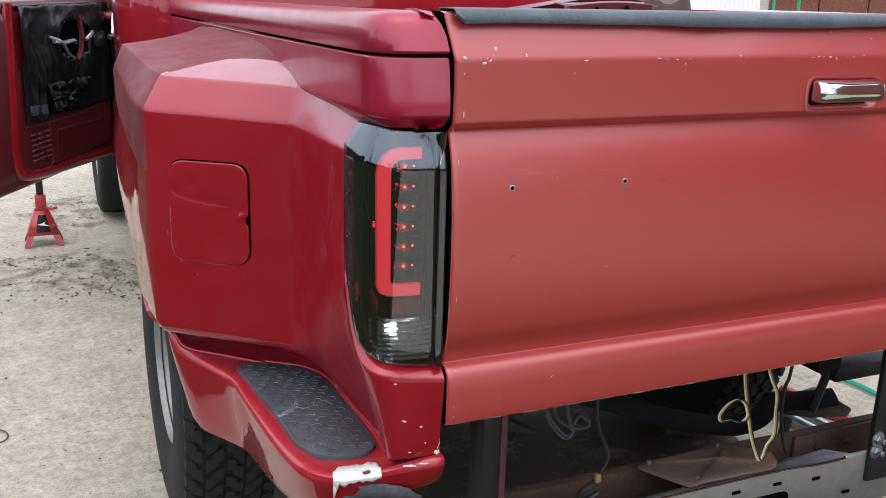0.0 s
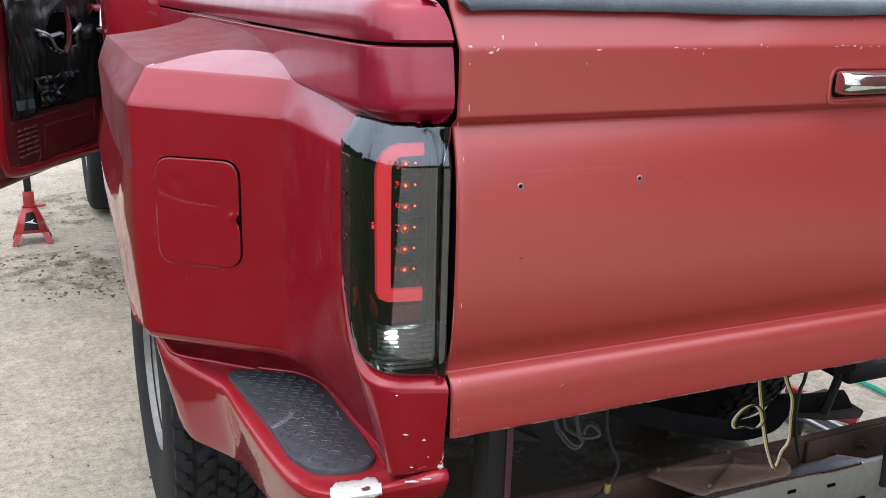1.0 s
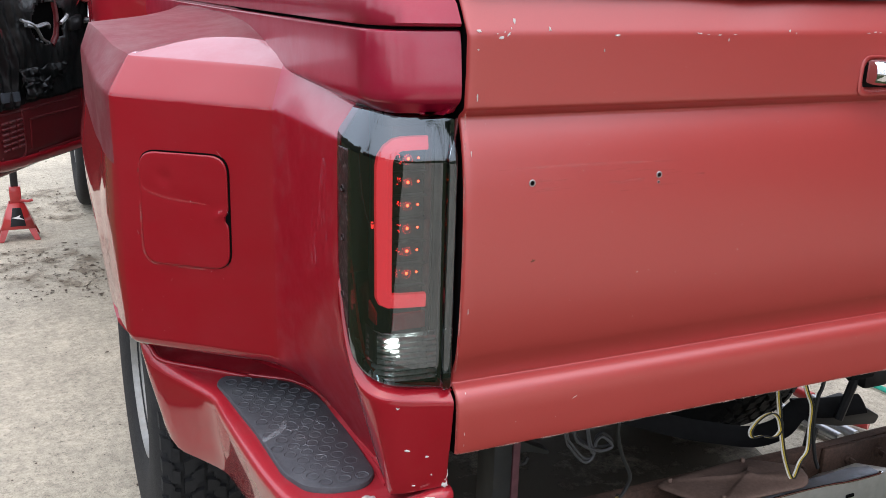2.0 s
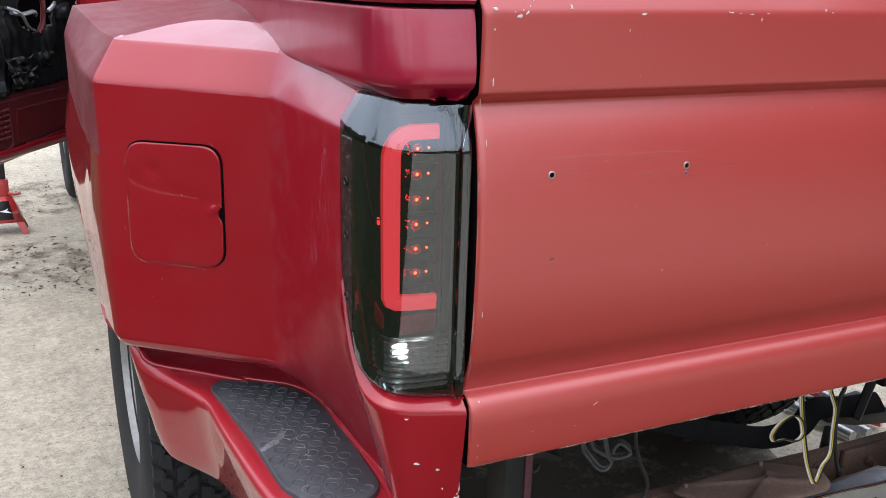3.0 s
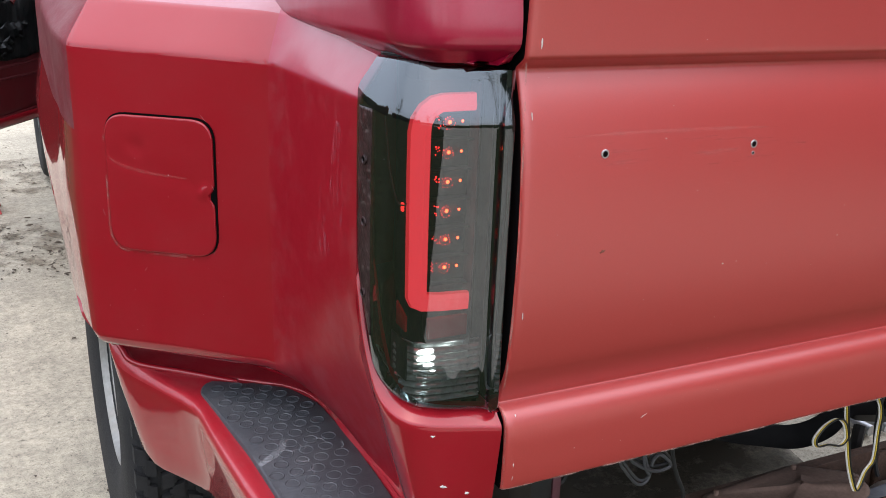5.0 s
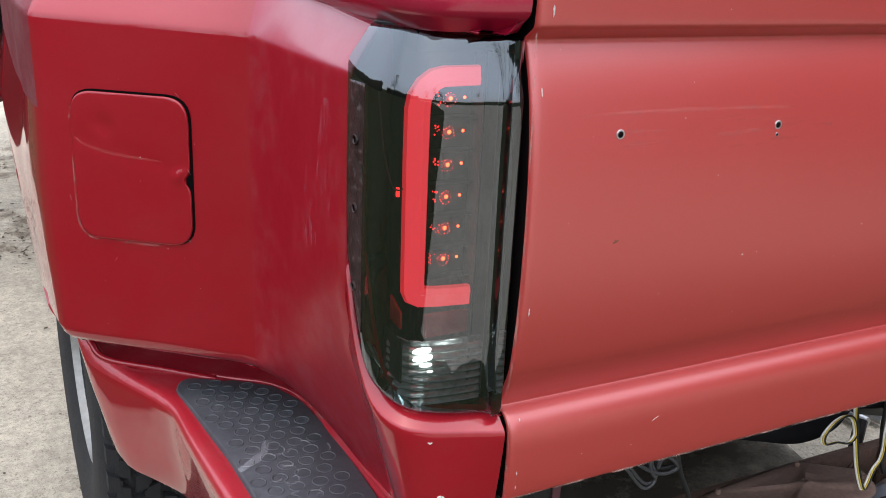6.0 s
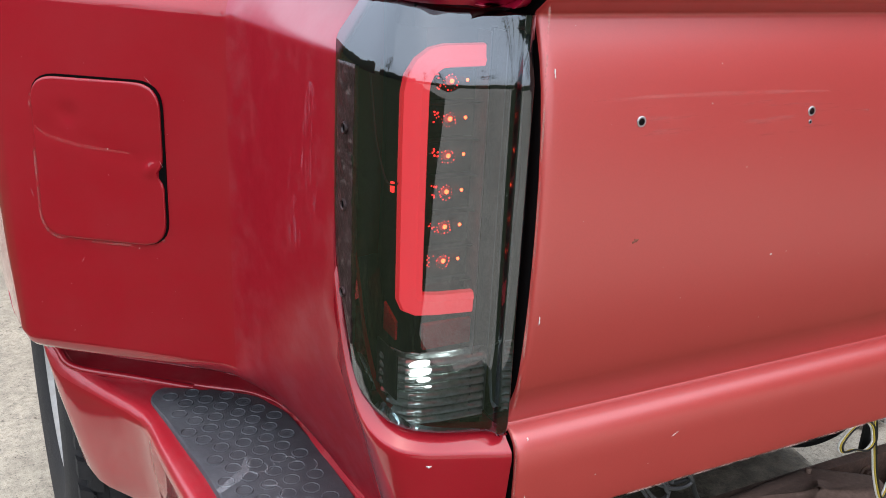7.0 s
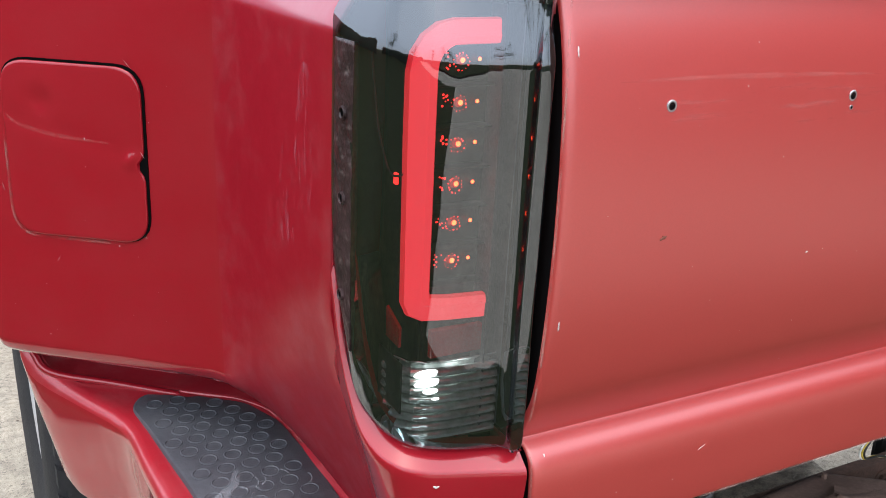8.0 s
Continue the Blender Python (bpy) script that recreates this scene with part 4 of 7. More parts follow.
def step_pad():
    outline = rounded(PAD, 0.016, 4)
    bm = plate(outline, lambda u, v, h: Vector((u, v, pad_height(v) + 0.009 + h)), 0.016, 0.004)
    rnd = random.Random(2)

    def inside(x, y, m=0.0):
        c, n = False, len(outline)
        for k in range(n):
            a, b = outline[k], outline[k - 1]
            if (a.y > y) != (b.y > y) and x < (b.x - a.x) * (y - a.y) / (b.y - a.y) + a.x:
                c = not c
        
        def off(a, b):
            ab = b - a
            f = min(1.0, max(0.0, (Vector((x, y)) - a).dot(ab) / max(ab.length_squared, 1e-9)))
            return (Vector((x, y)) - (a + ab * f)).length
        return c and min(off(outline[k - 1], outline[k]) for k in range(n)) > m
    for r in range(20):
        for c in range(8):
            x = -0.218 + 0.0265 * c + (0.01325 if r % 2 else 0) + rnd.uniform(-.001, .001)
            y = 0.118 + 0.0235 * r
            if inside(x, y, 0.012):
                prof = [(0.0102, 0.0), (0.0099, 0.0012), (0.0090, 0.0015), (0.0080, 0.0006), (0.0030, 0.0004)]
                g = loft([ring(14, pr, pz) for pr, pz in prof], close=True)
                join(bm, g, Matrix.Translation((x, y, pad_height(y) + 0.0088)))
    return bm


part("inner_lip", tube([Vector(i) + Vector((-0.002, -0.003, dz)) for (o, i, b), dz in zip(STEP[:5], (-0.002, -0.001, 0.0005, 0.0, -0.003))], 0.0052, 10, 6), PAINT, STEP_OB, "rolled red lip along the step's inner edge")
part("rolled_rim", tube([(-0.186, 0.540, 0.6215), (-0.150, 0.511, 0.6200), (-0.092, 0.466, 0.6190), (-0.064, 0.408, 0.6185), (-0.0565, 0.320, 0.6180), (-0.0560, 0.200, 0.6180), (-0.0580, 0.120, 0.6185), (-0.0600, 0.088, 0.6190)], 0.0046, 8, 6), RUBBED, STEP_OB, "rolled rim along the step's inner edge")
part("step_pad", step_pad(), RUBBER, STEP_OB, "black rubber tread pad with raised round studs")


# ---- tailgate ----
GATE_L, GATE_R = 0.0045, 1.4045
GATE = [(1.3045, 0.060), (1.3050, 0.030), (1.3030, 0.018), (1.2985, 0.0165), (1.2900, 0.0140), (1.2700, 0.0060), (1.2520, -0.0014), (1.2470, -0.0034), (1.2435, -0.0046), (1.2400, -0.0050), (1.2350, -0.0050), (1.2070, -0.0034), (1.2000, -0.0030), (1.1700, -0.0014), (1.1620, -0.0010),
        (1.1570, -0.0006), (1.1540, 0.0006), (1.1520, 0.0028), (1.1450, 0.0135), (1.1420, 0.0152), (1.1385, 0.0142), (1.1250, 0.0088), (1.1100, 0.0036), (1.0900, -0.0010), (1.0600, -0.0050), (1.0200, -0.0080), (0.9700, -0.0088),
        (0.9300, -0.0084), (0.9000, -0.0070), (0.8750, -0.0046), (0.8520, -0.0016), (0.8380, 0.0012), (0.8300, 0.0038), (0.8000, 0.0170), (0.7940, 0.0192), (0.7928, 0.0188),
        (0.7912, 0.0150), (0.7885, 0.0090), (0.7856, 0.0048), (0.7820, 0.0016), (0.7770, -0.0008), (0.7700, -0.0024), (0.7600, -0.0030), (0.7500, -0.0031), (0.7200, -0.0022), (0.7020, -0.0012), (0.6985, 0.0000), (0.6975, 0.0010), (0.6980, 0.0200)]


def gate_end(z):
    """How far the tailgate reaches towards the lamp at each height."""
    return table(z, [0.70, 0.78, 0.90, 1.20, 1.24, 1.27, 1.30], [0.0020, 0.0012, -0.0004, -0.0006, -0.0020, -0.0055, -0.0100])


def gate_skin():
    ends = [(0.0, 0.040), (0.0002, 0.013), (0.0005, 0.0045), (0.0018, 0.0016), (0.004, 0.0004), (0.009, 0.0)]
    xs = [(GATE_L + dx, dy) for dx, dy in ends]
    xs += [(GATE_L + 0.015, 0.0), (GATE_L + 0.020, 0.0)]
    xs += [(x, 0.0) for x in sorted([*np.arange(0.06, 1.36, 0.05), 0.632, 0.781])]
    xs += [(GATE_R - dx, dy) for dx, dy in ends[::-1]]
    rows = []
    for z, y in GATE:
        row = []
        for x, dy in xs:
            wob = 0.0007 * noise.noise((x * 3, z * 6, 0.5)) + 0.0004 * noise.noise((x * 9, z * 14, 2.5))
            if x < 0.05:
                x = lerp(gate_end(z), 0.05, (x - GATE_L) / (0.05 - GATE_L))
            dent = 0.0055 * math.exp(-((x - 0.425) / 0.045) ** 2 - ((z - 1.295) / 0.034) ** 2)
            row.append(Vector((x, y + dy + (wob + dent if z < 1.30 else 0), z)))
        rows.append(row)
    bm = loft(rows)
    per = len(xs) - 1
    # the end wall is coloured black, as the shaded gap beside it
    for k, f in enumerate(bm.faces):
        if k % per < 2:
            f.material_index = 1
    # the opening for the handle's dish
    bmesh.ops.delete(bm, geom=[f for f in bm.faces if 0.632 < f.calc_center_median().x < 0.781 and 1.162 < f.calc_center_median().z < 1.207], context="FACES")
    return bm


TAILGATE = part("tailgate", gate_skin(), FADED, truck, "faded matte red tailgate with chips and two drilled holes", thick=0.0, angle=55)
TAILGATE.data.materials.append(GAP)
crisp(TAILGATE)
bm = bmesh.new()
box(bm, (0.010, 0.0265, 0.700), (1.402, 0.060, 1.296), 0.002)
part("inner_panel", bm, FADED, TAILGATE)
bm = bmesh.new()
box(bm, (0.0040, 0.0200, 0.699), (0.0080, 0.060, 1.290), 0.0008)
part("edge_fill", bm, GAP, TAILGATE, "black fill for the shade along the tailgate's end")


part("worn_edge", tube([(gate_end(z) + 0.0010, y, z) for y, z in ((0.0010, 1.15), (-0.0040, 1.05), (-0.0060, 0.97), (-0.0028, 0.88), (0.0060, 0.82), (0.0164, 0.796), (0.0070, 0.788), (0.0004, 0.780), (-0.0014, 0.75), (-0.0005, 0.705))], 0.0009, 6, 6), EDGE_WEAR_LIT, TAILGATE, "worn pale edge")
part("worn_edge", tube([(0.0065, 0.0000, 0.700), (0.05, -0.0006, 0.6985), (0.5, -0.0006, 0.6985), (1.39, -0.0006, 0.6985)], 0.0011, 6, 10), EDGE_WEAR_LIT, TAILGATE)


def rubber_strip():
    """The rubber guard on the tailgate's top, lifted and wavy along its lower lip."""
    rows = []
    for x in [0.0010, 0.0040, 0.0075, 0.0110, 0.0145, *np.linspace(0.03, 1.40, 58)]:
        lip = 1.2895 + 0.0015 * noise.noise((x * 7, 0, 0)) + 0.0022 * math.sin(x * 9)
        e = 0.011 * max(0.0, 1 - (x - 0.0010) / 0.0135)
        rows.append([Vector((x, 0.0085 + e * 0.3, lip + e)), Vector((x, 0.0015, lip - 0.0005 + e)), Vector((x, 0.000, lip + 0.003 + e)), Vector((x, 0.0015, 1.3005)), Vector((x, 0.006, 1.3075)),
                     Vector((x, 0.014, 1.3105)), Vector((x, 0.040, 1.3105)), Vector((x, 0.062, 1.3095)), Vector((x, 0.066, 1.303)), Vector((x, 0.062, 1.302))])
    return loft(rows)


part("rubber_strip", rubber_strip(), TRIM, TAILGATE, "grey weathered rubber strip along the tailgate's top", thick=0.002)


def in_gate(u, v, h):
    return Vector((u, -0.006 - h, v))


def handle():
    # a pressed dish with a soft rolled lip, dark towards its hinge end
    c = Vector((0.7065, 1.1825))
    lip = square(0.6245, 0.7885, 1.1520, 1.2130, 0.017)
    rows = []
    for off, h in ((0.0, -0.0036), (0.0015, -0.0024), (0.0035, -0.0020), (0.0060, -0.0026), (0.0085, -0.0050), (0.0120, -0.0130), (0.0160, -0.0205), (0.0220, -0.0235), (0.0265, -0.0240)):
        rows.append([in_gate(*(p - Vector(((1 if p.x > c.x else -1) * off, (1 if p.y > c.y else -1) * min(off, 0.026)))), h) for p in lip])
    bm = loft(rows, close=True)
    bm.verts.ensure_lookup_table()
    n = len(lip)
    bm.faces.new([bm.verts[len(bm.verts) - n + k] for k in range(n)])
    part("handle_dish", bm, FADED, TAILGATE, "red pressed dish round the handle")
    # near-black plate: the recess's shade is put into its colour
    part("recess_backing", plate(square(0.632, 0.772, 1.1640, 1.2040, 0.008), lambda u, v, h: in_gate(u, v, h - 0.012), 0.006, 0.002), UNDER, TAILGATE, "near-black backing that paints the shade behind the handle")
    # lever: a chrome bar with sloped ends and faceted front
    sec = [(0.004, 1.172), (0.016, 1.1705), (0.024, 1.174), (0.0275, 1.181), (0.0275, 1.190), (0.024, 1.199), (0.016, 1.2045), (0.004, 1.206)]
    rows = []
    for x, f in ((0.634, 0.0), (0.6345, 0.55), (0.639, 0.80), (0.646, 1.0), (0.69, 1.0), (0.75, 1.0), (0.763, 1.0), (0.769, 0.85), (0.7715, 0.55), (0.772, 0.0)):
        rows.append([Vector((x, -0.006 - h * (0.25 + 0.75 * f), 1.1885 + (z - 1.1885) * (0.82 + 0.18 * f))) for h, z in sec])
    bm = loft(rows, close=True)
    bm.verts.ensure_lookup_table()
    bm.faces.new([bm.verts[k] for k in range(8)])
    bm.faces.new([bm.verts[len(bm.verts) - 8 + k] for k in range(8)][::-1])
    part("handle", bm, CHROME, TAILGATE, "chrome tailgate handle", angle=30)


handle()


def gate_face(z):
    zs = [g[0] for g in GATE[3:-1]][::-1]
    ys = [g[1] for g in GATE[3:-1]][::-1]
    return table(z, zs, ys)


def chip(x, z, w, h, seed, tilt=0.0):
    """A flaked patch with a ragged outline, a hair proud of the paint."""
    rnd = random.Random(seed)
    out = []
    for k in range(11):
        a = 2 * math.pi * k / 11
        r = rnd.uniform(0.3, 1.0)
        out.append(Vector((x + w / 2 * r * math.cos(a), z + h / 2 * r * math.sin(a) + tilt * w / 2 * r * math.cos(a))))
    return out


for k, (x, z, w, h, tl) in enumerate((
        (0.041, 1.238, 0.011, 0.008, 0.2), (0.051, 1.2415, 0.008, 0.006, 0.6), (0.060, 1.257, 0.005, 0.014, 0.3), (0.107, 1.2480, 0.007, 0.010, 0.0), (0.013, 1.246, 0.012, 0.008, -0.3),
        (0.0145, 1.168, 0.003, 0.014, 0.0), (0.203, 1.2405, 0.013, 0.005, 0.0), (0.330, 1.2425, 0.022, 0.004, -0.1), (0.362, 1.2405, 0.010, 0.003, 0), (0.378, 1.234, 0.003, 0.008, 0),
        (0.482, 1.2455, 0.005, 0.007, 0.5), (0.493, 1.2425, 0.005, 0.003, 0), (0.640, 1.2440, 0.012, 0.003, 0), (0.664, 1.2425, 0.016, 0.005, -0.1), (0.678, 1.2400, 0.004, 0.008, 0.2), (0.673, 1.281, 0.006, 0.005, 0),
        (0.715, 1.242, 0.010, 0.004, 0.1), (0.738, 1.2445, 0.006, 0.003, 0), (0.760, 1.271, 0.006, 0.004, 0), (0.012, 1.224, 0.004, 0.006, 0), (0.262, 0.9275, 0.004, 0.003, 0), (0.09, 0.732, 0.003, 0.003, 0),
        (0.180, 0.7535, 0.013, 0.002, 0.5), (0.152, 0.728, 0.003, 0.002, 0), (0.186, 1.222, 0.002, 0.006, 0), (0.0155, 0.7835, 0.003, 0.004, 0), (0.0135, 0.728, 0.002, 0.012, 0), (0.0135, 0.711, 0.002, 0.010, 0), (0.046, 1.2445, 0.005, 0.003, 0.4), (0.055, 1.2485, 0.003, 0.004, 0), (0.036, 1.2425, 0.004, 0.002, 0), (0.344, 1.2412, 0.010, 0.0018, 0), (0.388, 1.2412, 0.012, 0.0016, 0), (0.628, 1.2424, 0.010, 0.002, 0), (0.650, 1.2428, 0.008, 0.002, 0), (0.699, 1.2424, 0.007, 0.002, 0), (0.0105, 1.10, 0.002, 0.012, 0), (0.0100, 0.90, 0.002, 0.014, 0))):
    pts = chip(x, z, w * 0.75, h * 0.75, k, tilt=tl)
    me = plate(pts, lambda u, v, hh: Vector((u, gate_face(v) - 0.0005 - hh + (0.002 if u < 0.004 else 0.0), v)), 0.0016, 0.0002)
    part("paint_chip", me, CHIP, TAILGATE, "flaked paint chip" if k == 0 else "")


part("rust_spot", plate(chip(0.098, 0.960, 0.009, 0.005, 77, tilt=0.3), lambda u, v, hh: Vector((u, gate_face(v) - 0.0010 - hh, v)), 0.002, 0.0002), BRICK, TAILGATE, "small brown rust spot")


def drilled_hole(x, z, size=1.0):
    g = disc_stack([(0.0048, -0.002), (0.0047, 0.0004), (0.0043, 0.0008), (0.0031, 0.0008), (0.0028, -0.001)], 14, caps=False)
    bmesh.ops.scale(g, vec=(size, size, 1), verts=g.verts)
    m = Matrix.Translation((x, gate_face(z), z)) @ Matrix.Rotation(radians(90), 4, "X")
    bmesh.ops.transform(g, matrix=m, verts=g.verts)
    rim = part("drilled_hole", g, STEEL, TAILGATE, "small drilled hole with bare rim")
    g = disc_stack([(0.0030, -0.002), (0.0030, 0.0006)], 14)
    bmesh.ops.scale(g, vec=(size, size, 1), verts=g.verts)
    bmesh.ops.transform(g, matrix=m, verts=g.verts)
    part("hole", g, GAP, rim)


drilled_hole(0.0935, 1.0605)
drilled_hole(0.286, 1.0595)
drilled_hole(0.2855, 1.0500, 0.45)


def specks(n, seed):
    """Pin-head chips and grit marks scattered on the tailgate."""
    rnd = random.Random(seed)
    bm = bmesh.new()
    for _ in range(n):
        x, z, r = rnd.uniform(0.02, 1.0), rnd.uniform(0.71, 1.28), 0.0003 + 0.0007 * rnd.random() ** 3
        q = [bm.verts.new((x + r * rnd.uniform(0.6, 1.2) * math.cos(a), gate_face(z + r * math.sin(a)) - 0.0009, z + r * rnd.uniform(0.6, 1.2) * math.sin(a))) for a in (0, 1.05, 2.1, 3.14, 4.2, 5.25)]
        bm.faces.new(q)
    return bm


tagged(part("paint_specks", specks(45, 3), CHIP, TAILGATE, "pin-head paint chips"), kind="stuff")


def gate_patch(x0, x1, z0, z1):
    rows = []
    for z in np.linspace(z0, z1, 8):
        rows.append([Vector((x, gate_face(z) - 0.0014, z)) for x in np.linspace(x0, x1, 12)])
    return loft(rows)


part("rub_or_glint", gate_patch(0.06, 0.36, 1.040, 1.072), SCUFF_H, TAILGATE, "faint rub marks beside the drilled holes")


def crease(points, w, seed):
    """A long pale rub along the sheet, feathered to nothing at its ends."""
    line = spline([Vector((x, 0, z)) for x, z in points], 12)
    rows = []
    for k, q in enumerate(line):
        f = k / (len(line) - 1)
        half = w * math.sin(3.1416 * min(0.99, max(0.01, f))) ** 0.6 * (0.75 + 0.6 * noise.noise((k * 0.31, seed, 1)))
        rows.append([Vector((q.x, gate_face(q.z + s * half) - 0.0015, q.z + s * half)) for s in (-1.0, -0.4, 0.4, 1.0)])
    return loft(rows)


part("rub_or_glint", crease([(0.045, 1.0790), (0.110, 1.0800), (0.170, 1.0795), (0.240, 1.0785), (0.318, 1.0765)], 0.0026, 2), CREASE, TAILGATE, "pale rubbed crease above the drilled holes")


def wall_patch(y0, y1, z0, z1):
    rows = []
    for z in np.linspace(z0, z1, 22):
        half = math.sin(3.1416 * (z - z0 + 0.004) / (z1 - z0 + 0.008)) ** 0.5 * (0.8 + 0.5 * noise.noise((z * 40, 3, 1)))
        rows.append([Vector((table(y, [0.121, 0.20, 0.27, 0.335], [-0.1188, -0.1200, -0.1220, -0.1250]) - 0.002 * math.sin(3.14 * (z - 0.76) / 0.325) - 0.0007, y, z)) for y in np.linspace((y0 + y1) / 2 - half * (y1 - y0) / 2, (y0 + y1) / 2 + half * (y1 - y0) / 2, 8)])
    return loft(rows)


for y0, y1, z0, z1 in ((0.150, 0.200, 0.940, 1.070), (0.190, 0.235, 0.900, 1.000)):
    part("rub_or_glint", wall_patch(y0, y1, z0, z1), SCUFF_V, FLARE_OB, "pale upright scuffs beside the lamp")
part("scuff", plate([Vector((-0.190, 0.262)), Vector((-0.165, 0.276)), Vector((-0.150, 0.292)), Vector((-0.139, 0.318)), Vector((-0.146, 0.322)), Vector((-0.156, 0.302)), Vector((-0.172, 0.286)), Vector((-0.192, 0.270))],
                    lambda u, v, h: Vector((u, v, pad_height(v) + 0.0108 + h)), 0.0006, 0.0002), SCUFF_PAD, STEP_OB, "pale scuff on the step pad")


def worn_arcs(n, seed):
    """Thin pale crescents rubbed round the pad's studs."""
    rnd = random.Random(seed)
    for k in range(n):
        x, y, a0, r = rnd.uniform(-0.165, -0.080), rnd.uniform(0.13, 0.31), rnd.uniform(0, 6.28), rnd.uniform(0.007, 0.011)
        arc = [(x + r * math.cos(a0 + a), y + r * 1.2 * math.sin(a0 + a), pad_height(y) + 0.0108) for a in np.linspace(0, rnd.uniform(1.2, 3.6), 7)]
        part("scuff", tube(arc, 0.0007, 5, 2), SCUFF_PAD, STEP_OB, "pale crescent scuff" if k == 0 else "")


worn_arcs(16, 4)


def door_streak():
    """A faint bowed streak across the fuel door: reflected light painted in pale colour."""
    line = spline([Vector((0.2050, 0.970, 0)), Vector((0.190, 0.9600, 0)), Vector((0.150, 0.9515, 0)), Vector((0.094, 0.9475, 0))], 8)
    rows = []
    for k, q in enumerate(line):
        half = 0.0022 * math.sin(3.1416 * (k + 1) / (len(line) + 1)) ** 0.6
        rows.append([on_panel(q.x, q.y + s * half, 0.0040) for s in (-1.0, -0.4, 0.4, 1.0)])
    return loft(rows)


part("rub_or_glint", door_streak(), CREASE, truck, "pale streak painting reflected light across the fuel door")

# ---- tail lamp ----
LAMP = thing("tail_lamp", (-0.06, 0.06, 0.8), "smoked tail lamp with lit red C-shaped bar and diodes", "")
LAMP.parent = truck
LAMP.matrix_parent_inverse = Matrix.Translation(-truck.matrix_basis.translation)


def lamp_grid(rows_f, inset=0.0, skip=0):
    """The lamp's outer form: its plan path with the lower and upper edges, inset by some depth."""
    pts = spline([Vector((*p, 0)) for p in LAMP_PATH], 3)
    lows, tops = spline([Vector((z, 0, 0)) for z in LAMP_LOW], 3), spline([Vector((z, 0, 0)) for z in LAMP_TOP], 3)
    rows = []
    for f, push in rows_f:
        row = []
        for k, q in enumerate(pts):
            if k < skip:
                continue
            t = (pts[min(k + 1, len(pts) - 1)] - pts[max(k - 1, 0)]).normalized()
            o = q + Vector((-t.y, t.x, 0)) * (push - inset)
            row.append(Vector((o.x, o.y, lerp(lows[k].x, tops[k].x, f))))
        rows.append(row)
    return rows


LENS_ROWS = [(0.0, -0.012), (0.0, -0.001), (0.004, 0.003), (0.012, 0.0055), (0.03, 0.0065), (0.10, 0.007), (0.3, 0.008), (0.5, 0.0082), (0.7, 0.0080), (0.84, 0.0076), (0.855, 0.0072), (0.868, 0.0062), (0.885, 0.0042), (0.93, -0.0034), (0.97, -0.0098), (0.987, -0.0125), (0.997, -0.0145), (1.0, -0.017), (1.0, -0.030)]
# the lens in plan: its raised band beside the tailgate, a step down, then the face and the turn to the side
LENS_PATH = [(-0.0042, 0.050), (-0.0042, 0.012), (-0.0046, 0.0050), (-0.0062, 0.0022), (-0.0100, 0.0014), (-0.0172, 0.0024), (-0.0182, 0.0046), (-0.0194, 0.0100), (-0.0300, 0.0124), (-0.0550, 0.0158), (-0.0780, 0.0208),
             (-0.0945, 0.0300), (-0.1060, 0.0445), (-0.1125, 0.0600), (-0.1163, 0.0800), (-0.1186, 0.1010), (-0.1198, 0.1200)]
LENS_LOW = [0.792] * 8 + [0.793, 0.795, 0.798, 0.801, 0.805, 0.811, 0.823, 0.862, 0.925]
LENS_TOP = [1.143] * 8 + [1.144, 1.145, 1.147, 1.148, 1.1485, 1.1485, 1.148, 1.147, 1.146]


def lens_grid():
    fine = spline([Vector((*p, 0)) for p in LENS_PATH], 4)
    lows, tops = (spline([Vector((z, 0, 0)) for z in zs], 4) for zs in (LENS_LOW, LENS_TOP))
    rows = []
    for f, push in LENS_ROWS:
        row = []
        for k, q in enumerate(fine):
            t = (fine[min(k + 1, len(fine) - 1)] - fine[max(k - 1, 0)]).normalized()
            by = push - 0.008
            # the raised band keeps its height and only eases in at its ends
            by = lerp(max(by, -0.011) * 0.55, by, min(1.0, max(0.0, (k - 26) / 14)))
            if k < 10:
                q, by = q + Vector((0.0, -by * min(1.0, k / 6), 0)), 0.0
            o = q + Vector((-t.y, t.x, 0)) * by
            row.append(Vector((o.x, o.y, lerp(lows[k].x, tops[k].x, f))))
        rows.append(row)
    return rows


LENS = finish("lens", loft(lens_grid()), SMOKED, angle=60)
LENS.parent = LAMP
LENS.matrix_parent_inverse = Matrix.Translation(-LAMP.matrix_basis.translation)
LENS.visible_shadow = False
tagged(LENS, "glossy smoked plastic lens with a film of dust")
part("housing", loft(lamp_grid([(0.0, 0.0), (0.01, -0.018), (0.5, -0.020), (0.99, -0.018), (1.0, 0.0)], inset=0.022, skip=7)), BLACK, LAMP, "black inner housing", thick=0.003)


def lamp_at(u, z, depth):
    """u from the tailgate seam along the lamp's outside, in metres; depth behind the lens."""
    pts = [Vector(p) for p in LAMP_PATH[2:]]
    run = 0.0
    for a, b in zip(pts, pts[1:]):
        d = (b - a).length
        if run + d >= u or b is pts[-1]:
            t = (b - a) / d
            p = a + t * (u - run)
            return Vector((p.x, p.y, z)) - Vector((-t.y, t.x, 0)) * depth
        run += d


def rear_at(x, z, depth):
    """A place behind the lens's rear face."""
    return Vector((x, 0.019 + depth, z))


